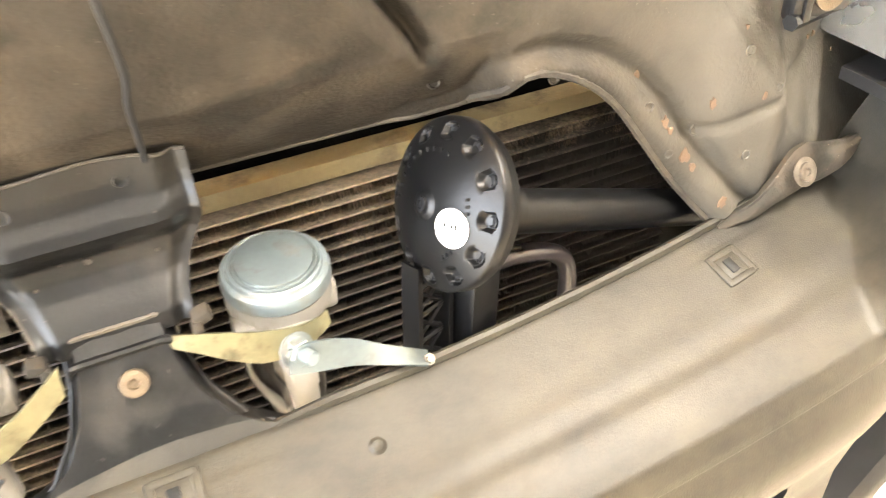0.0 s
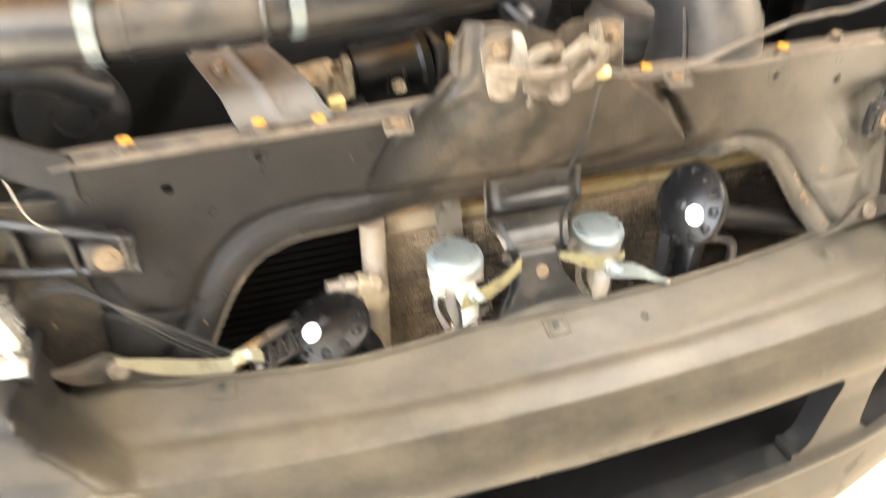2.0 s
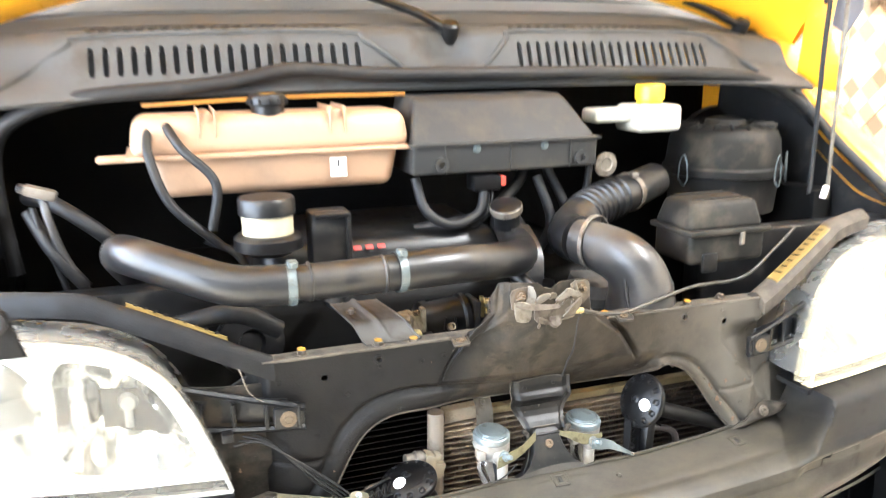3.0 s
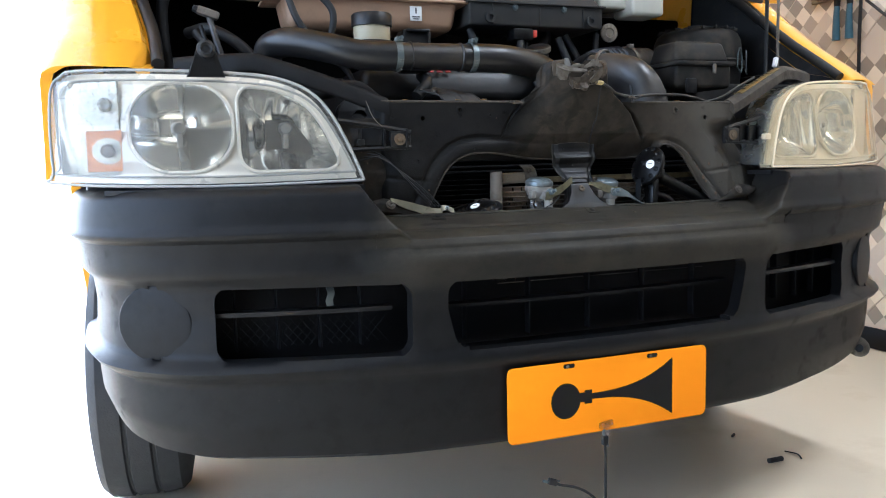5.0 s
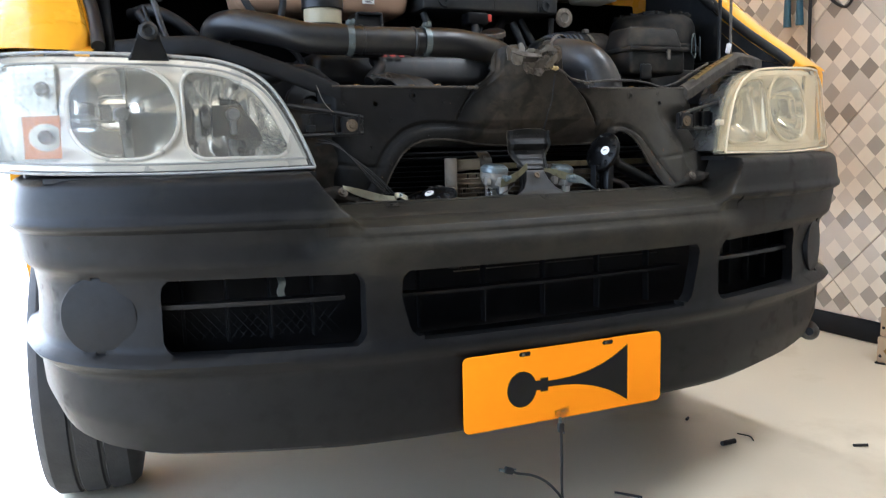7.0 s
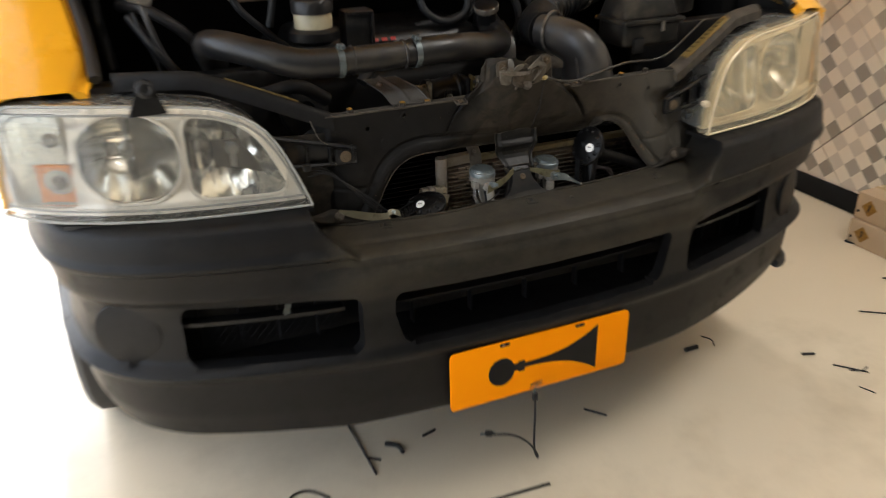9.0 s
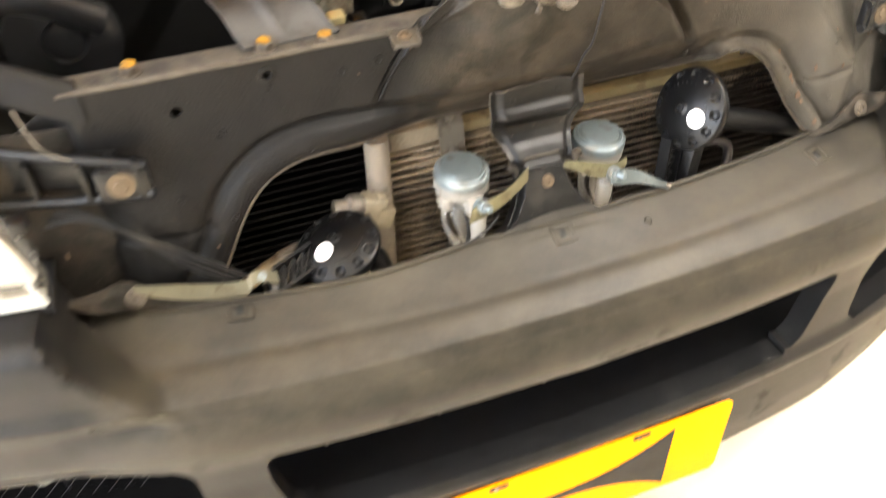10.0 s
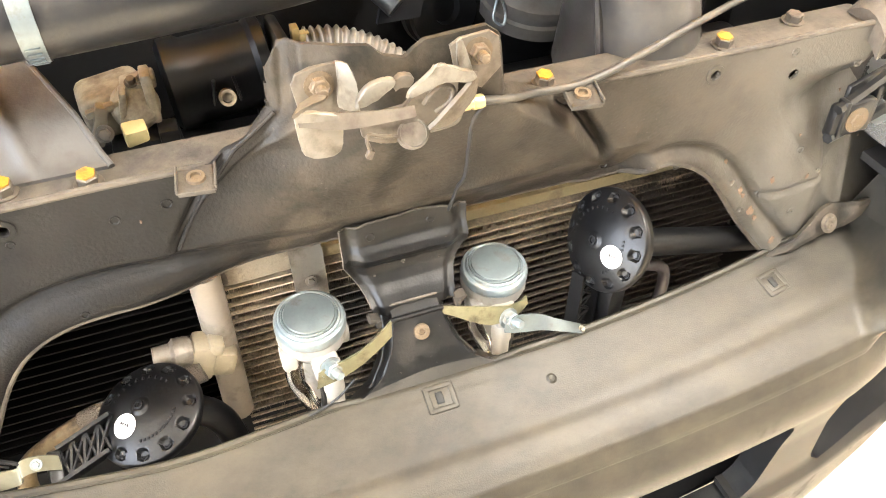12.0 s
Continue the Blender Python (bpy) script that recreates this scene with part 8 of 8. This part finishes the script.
def make_intake():
    t = thing("air_intake", 0.2, 0.12, 0.93, "black plastic air intake elbow with ribbed hose", "intake")
    # mouth over the panel, turning back into the hose
    bm = B()
    tube(bm, [(0.216, 0.104, 0.890), (0.213, 0.104, 0.945), (0.197, 0.115, 0.982), (0.174, 0.150, 1.000), (0.150, 0.195, 1.006)], lambda k: 0.069 - 0.026 * k ** 0.8, 36, 8, oval=0.80)
    part("elbow", bm, DUSTHOSE, t, "dust-greyed intake elbow")
    for a0, a1 in (((0.172, 0.066, 0.905), (0.168, 0.078, 0.970)), ((0.256, 0.062, 0.905), (0.246, 0.066, 0.960))):
        bm = B()
        tube(bm, [a0, (Vector(a0) + Vector(a1)) / 2, a1], 0.003, 6, 3)
        part("moulded_seam", bm, DUSTHOSE, t)
    bm = B()
    lathe(bm, [(0.043, -0.004), (0.0455, -0.003), (0.0455, 0.003), (0.043, 0.004)], aim((0.163, 0.168, 1.010), (-0.45, 0.88, 0)), 36, ends=False)
    part("ring", bm, ALU, t)
    pts = [(0.152, 0.190, 1.010), (0.150, 0.225, 1.010), (0.182, 0.265, 1.022), (0.245, 0.305, 1.040), (0.335, 0.345, 1.052), (0.43, 0.40, 1.062)]
    bm = B()
    tube(bm, pts, lambda k: 0.040 - 0.006 * k, 28, 8)
    part("neck", bm, HOSE, t)
    for k in range(7):
        p = flow(pts, 10)[24 + 2 * k]
        q = flow(pts, 10)[25 + 2 * k]
        bm = B()
        lathe(bm, [(0.034, -0.003), (0.040, 0), (0.034, 0.003)], aim(p, q - p), 28, ends=False)
        part("hose_rib", bm, HOSE, t)
    bm = B()
    p, q = flow(pts, 10)[40], flow(pts, 10)[41]
    lathe(bm, [(0.0365, -0.007), (0.038, -0.007), (0.038, 0.007), (0.0365, 0.007)], aim(p, q - p), 28, ends=False)
    add_box(bm, p + Vector((0, -0.02, 0.036)), (0.014, 0.014, 0.010), 0.002)
    part("hose_clamp", bm, ALU, t)
    # resonator box
    t = thing("resonator_box", 0.37, 0.17, 0.965, "black ribbed plastic air box behind the headlight", "box")
    bm = B()
    add_box(bm, (0.384, 0.160, 0.995), (0.152, 0.105, 0.055), 0.010, seg=3)
    part("lower_box", bm, BAYDUST, t)
    bm = B()
    add_box(bm, (0.384, 0.160, 1.022), (0.164, 0.120, 0.010), 0.004)
    part("flange", bm, BAYDUST, t)
    bm = B()
    add_box(bm, (0.382, 0.162, 1.048), (0.150, 0.108, 0.048), 0.010, taper=(0.88, 0.72), seg=3)
    part("lid", bm, BAYDUST, t)
    for y in (0.140, 0.190):
        bm = B()
        add_box(bm, (0.380, y, 1.072), (0.10, 0.006, 0.006), 0.002)
        part("lid_rib", bm, BAYDUST, t)
    bm = B()
    add_box(bm, (0.345, 0.104, 0.972), (0.030, 0.008, 0.034), 0.006)
    part("tab", bm, BLACK, t)
    bm = B()
    add_box(bm, (0.405, 0.100, 1.010), (0.008, 0.006, 0.022), 0.002)
    part("clip", bm, STEEL, t)
    # round filter housing
    t = thing("air_filter_housing", 0.62, 0.48, 0.95, "round black air filter housing with wire clips", "air filter")
    m = Matrix.Translation((0.665, 0.49, 0.975))
    bm = B()
    lathe(bm, [(0.112, 0), (0.118, 0.076), (0.128, 0.080), (0.128, 0.094)], m, 56)
    part("canister", bm, BAYDUST, t)
    bm = B()
    lathe(bm, [(0.128, 0.094), (0.122, 0.099), (0.116, 0.152), (0.108, 0.170), (0.094, 0.180), (0.070, 0.184), (0.066, 0.178), (0.045, 0.180), (0.040, 0.194), (0.02, 0.199), (0, 0.199)], m, 56)
    part("lid", bm, BAYDUST, t)
    for k in range(18):
        a = 2 * math.pi * k / 18
        bm = B()
        add_box(bm, (0.665 + 0.084 * math.cos(a), 0.49 + 0.084 * math.sin(a), 1.157), (0.044, 0.004, 0.008), 0.001, pose(0, 0, 0, 0, 0, math.degrees(a)))
        part("lid_rib", bm, BAYDUST, t)
    for a in (-165, -70, -35):
        x, y = 0.665 + 0.130 * math.cos(radians(a)), 0.49 + 0.130 * math.sin(radians(a))
        tx, ty = -math.sin(radians(a)) * 0.012, math.cos(radians(a)) * 0.012
        bm = B()
        tube(bm, [(x - tx, y - ty, 1.049), (x - tx * 0.8, y - ty * 0.8, 1.082), (x, y, 1.100), (x + tx * 0.8, y + ty * 0.8, 1.082), (x + tx, y + ty, 1.049)], 0.0017, 6, 6)
        tube(bm, [(x - tx, y - ty, 1.049), (x, y - 0.004, 1.036), (x + tx, y + ty, 1.049)], 0.0017, 6, 6)
        part("wire_clip", bm, ZINC, t, "bright wire clip")
    t = thing("brake_servo", 0.66, 0.62, 0.9, "dark round brake servo at the bulkhead", "servo")
    bm = B()
    lathe(bm, [(0.12, 0), (0.128, 0.02), (0.128, 0.05), (0.10, 0.08), (0.04, 0.09), (0, 0.09)], aim((0.80, 0.70, 1.05), (-0.1, -1, 0.1)), 48)
    part("drum", bm, BLACK, t)


def make_bay_odds():
    # prop rod and its foot
    t = thing("bonnet_prop_rod", 0.73, 0.24, 1.03, "thin grey steel bonnet prop rod standing upright", "prop rod")
    bm = B()
    tube(bm, [(0.715, 0.238, 1.032), (0.716, 0.240, 1.2), (0.728, 0.248, 1.65), (0.738, 0.252, 2.0)], 0.0038, 10, 4)
    part("rod", bm, PALEWORN, t)
    bm = B()
    add_box(bm, (0.706, 0.236, 1.046), (0.011, 0.010, 0.026), 0.003, pose(0, 0, 0, 0, 14, 0))
    part("foot", bm, WHITE, t, "white plastic clip")
    bm = B()
    tube(bm, [(0.80, 0.36, 1.62), (0.80, 0.365, 1.45), (0.80, 0.37, 1.30), (0.80, 0.37, 1.17), (0.79, 0.36, 1.08), (0.775, 0.345, 1.02)], 0.005, 8, 8)
    tagged(part("bonnet_cable", bm, RUBBER), "black cable hanging from the open bonnet", "cable")
    bm = B()
    prism(bm, [(-0.03, 0.0), (0.0, -0.02), (0.028, 0.03), (0.034, 0.14), (0.02, 0.22), (-0.012, 0.16)], 0.008, aim((0.845, 0.36, 1.36), (-1, -0.4, 0), (0, 0, 1)), 0.003)
    tagged(part("hinge_cover", bm, grain("grey_felt", (0.10, 0.10, 0.11), 0.8, vary=0.2)), "grey fabric hinge cover at the bonnet", "cover")
    # gold foil labels on both wing braces
    for sgn in (-1, 1):
        u0, u1 = (0.10, 0.53) if sgn > 0 else (0.14, 0.46)
        wide, off = (0.026, 0.0) if sgn > 0 else (0.016, 0.012)

        def foil(u, v, lift=0.0):
            return Vector((sgn * (0.385 + 0.36 * u + 0.008 * math.sin(3 * u)), 0.035 + 0.15 * u ** 1.2 + off + (v - 0.5) * wide, brace_z(u) + 0.0015 - 0.003 * (2 * v - 1) ** 2 + lift))
        bm = sheet(lin(u0, u1, 10), lin(0, 1, 3), foil, None, (0, 0, -0.002))
        lab = tagged(part("warning_label", bm, FOIL), "gold foil warning label on the wing brace", "label", "warning labels")
        for k in range(9):
            u = u0 + (u1 - u0) * (0.1 + 0.1 * k)
            bm = B()
            add_box(bm, foil(u, 0.5, 0.0012), (0.003, wide * (0.34 if k % 3 else 0.5), 0.0010), m=pose(0, 0, 0, 0, -13 * sgn, 25 * sgn))
            part("label_bar", bm, INK, lab)
    # bracket and bushing over the other headlight
    bm = B()
    prism(bm, [(-0.034, -0.03), (0.030, -0.03), (0.020, 0.000), (0.013, 0.026), (0.0, 0.032), (-0.013, 0.026), (-0.020, 0.000)], 0.010, aim((-0.700, 0.055, 1.000), (0, -1, 0.1), (0, 0, 1)), 0.003)
    br = tagged(part("lamp_bracket", bm, PANEL), "grey triangular bracket above the headlight", "bracket")
    bm = B()
    lathe(bm, [(0.015, 0), (0.015, 0.010), (0.010, 0.013), (0.006, 0.009), (0, 0.009)], aim((-0.700, 0.046, 1.016), (0, -1, 0.1)), 22)
    part("bush", bm, RUBBER, br)
    # small wires at the panel's corner
    for k in range(4):
        bm = B()
        d = 0.006 * k
        tube(bm, [(-0.425 - d, 0.02, 0.842 - d), (-0.40 - d * 0.6, 0.012, 0.828), (-0.375 + d * 0.3, 0.004, 0.80), (-0.345 + d, 0.0, 0.765), (-0.315 + d, 0.002, 0.735)], 0.0016, 6, 6)
        tagged(part("cut_wire", bm, RUBBER if k % 2 else INK), "thin cut wire beside the headlight bracket", "wire", "cut wires")
    for pts in ([(-0.43, 0.02, 0.93), (-0.42, 0.01, 0.90), (-0.40, 0.012, 0.882), (-0.375, 0.01, 0.872)],):
        bm = B()
        tube(bm, pts, 0.0007, 6, 6)
        tagged(part("cut_wire", bm, STEEL), "thin cut wire beside the headlight bracket", "wire", "cut wires")
    # thin hoses and plugs at the near inner wing
    for pts, r, mat in (([(-0.665, 0.315, 1.118), (-0.660, 0.300, 1.086), (-0.645, 0.295, 1.033), (-0.618, 0.30, 0.972), (-0.60, 0.31, 0.93)], 0.0062, DUSTHOSE),
                        ([(-0.682, 0.325, 1.10), (-0.672, 0.310, 1.06), (-0.655, 0.305, 1.01), (-0.640, 0.30, 0.95)], 0.0045, RUBBER),
                        ([(-0.445, 0.285, 1.040), (-0.405, 0.275, 1.020), (-0.385, 0.270, 0.985), (-0.380, 0.27, 0.95)], 0.0062, RUBBER)):
        bm = B()
        tube(bm, pts, r, 12, 8)
        tagged(part("bay_hose", bm, mat), "thin dusty rubber hose along the inner wing", "hose", "bay hoses")
    t = thing("wiring_plug", -0.668, 0.315, 1.105, "small pale wiring plug at the inner wing", "plug")
    bm = B()
    add_box(bm, (-0.668, 0.312, 1.124), (0.044, 0.022, 0.016), 0.004, pose(0, 0, 0, 0, 18, 0))
    part("shell", bm, ALU, t)
    bm = B()
    add_box(bm, (-0.690, 0.312, 1.131), (0.014, 0.018, 0.012), 0.003, pose(0, 0, 0, 0, 18, 0))
    part("latch", bm, BLACK, t)
    # wipers
    for pts, name in (([(0.022, 0.47, 1.352), (-0.03, 0.50, 1.385), (-0.10, 0.545, 1.413), (-0.20, 0.64, 1.450), (-0.38, 0.80, 1.520)], "a"), ([(0.735, 0.55, 1.362), (0.68, 0.58, 1.395), (0.61, 0.62, 1.425), (0.50, 0.70, 1.465), (0.34, 0.82, 1.525)], "b")):
        t = thing("wiper", pts[0][0], pts[0][1], pts[0][2] - 0.01, "black wiper arm on the scuttle", "wiper", "wipers")
        bm = B()
        tube(bm, pts, lambda k: 0.0165 - 0.009 * k, 12, 6, oval=0.6)
        part("arm", bm, BLACK, t)
        bm = B()
        lathe(bm, [(0.017, -0.02), (0.017, 0.014), (0.012, 0.018), (0, 0.018)], aim(pts[0], (0, -0.5, 0.85)), 20)
        part("pivot", bm, BLACK, t)
        bm = B()
        e = Vector(pts[-1])
        tube(bm, [e + Vector((0.25, -0.04, -0.02)), e, e + Vector((-0.3, 0.0, 0.0))], 0.006, 8, 4)
        part("blade", bm, RUBBER, t)


def make_scraps():
    """Bits of cut wire and sleeving on the floor."""
    for k, (pts, r) in enumerate((
        ([(-0.335, 0.375), (-0.33, 0.24), (-0.328, 0.105)], 0.003), ([(-0.325, 0.17), (-0.30, 0.15)], 0.003), ([(-0.27, 0.20), (-0.245, 0.18), (-0.24, 0.15)], 0.006),
        ([(-0.17, 0.19), (-0.13, 0.20)], 0.004), ([(-0.258, -0.086), (-0.11, -0.095), (0.038, -0.103)], 0.0035), ([(-0.56, 0.09), (-0.53, 0.12), (-0.49, 0.115), (-0.455, 0.075)], 0.003),
        ([(0.70, 0.222), (0.745, 0.222)], 0.007), ([(0.80, 0.27), (0.815, 0.24), (0.80, 0.21)], 0.002), ([(1.0, 0.06), (1.035, 0.045)], 0.004),
        ([(1.04, -0.02), (1.10, -0.09)], 0.0025), ([(1.06, -0.06), (1.09, -0.075), (1.12, -0.07)], 0.002), ([(1.02, -0.13), (1.035, -0.17)], 0.002),
        ([(1.36, 0.17), (1.43, 0.12), (1.46, 0.11)], 0.0025), ([(1.745, 0.575), (1.785, 0.585), (1.80, 0.55), (1.76, 0.545), (1.745, 0.575)], 0.004),
        ([(0.27, 0.11), (0.31, 0.06)], 0.003), ([(-0.45, -0.03), (-0.47, -0.06)], 0.003), ([(1.62, 0.30), (1.70, 0.24), (1.73, 0.16), (1.66, 0.10)], 0.003), ([(0.75, 0.42), (0.765, 0.43)], 0.004))):
        bm = B()
        tube(bm, [(x, y, r) for x, y in pts], r, 8, 5)
        tagged(part("wire_scrap", bm, RUBBER), "short scrap of black wire lying on the floor", "wire scrap", "wire scraps")


make_radiator()
make_condenser()
make_pipe()
make_horns()
make_compressor(-0.078, 0.027, 0.781, (0.005, -0.034, -0.028), CAST)
make_compressor(0.0765, 0.033, 0.776, (-0.004, -0.038, -0.027), CAST)
make_straps()
make_latch()
make_charge_pipe()
make_tank()
make_fuse_box()
make_reservoirs()
make_engine()
make_intake()
make_bay_odds()
make_scraps()

wall_tiles()
tool_holder()
cartons()

ceiling_lights()
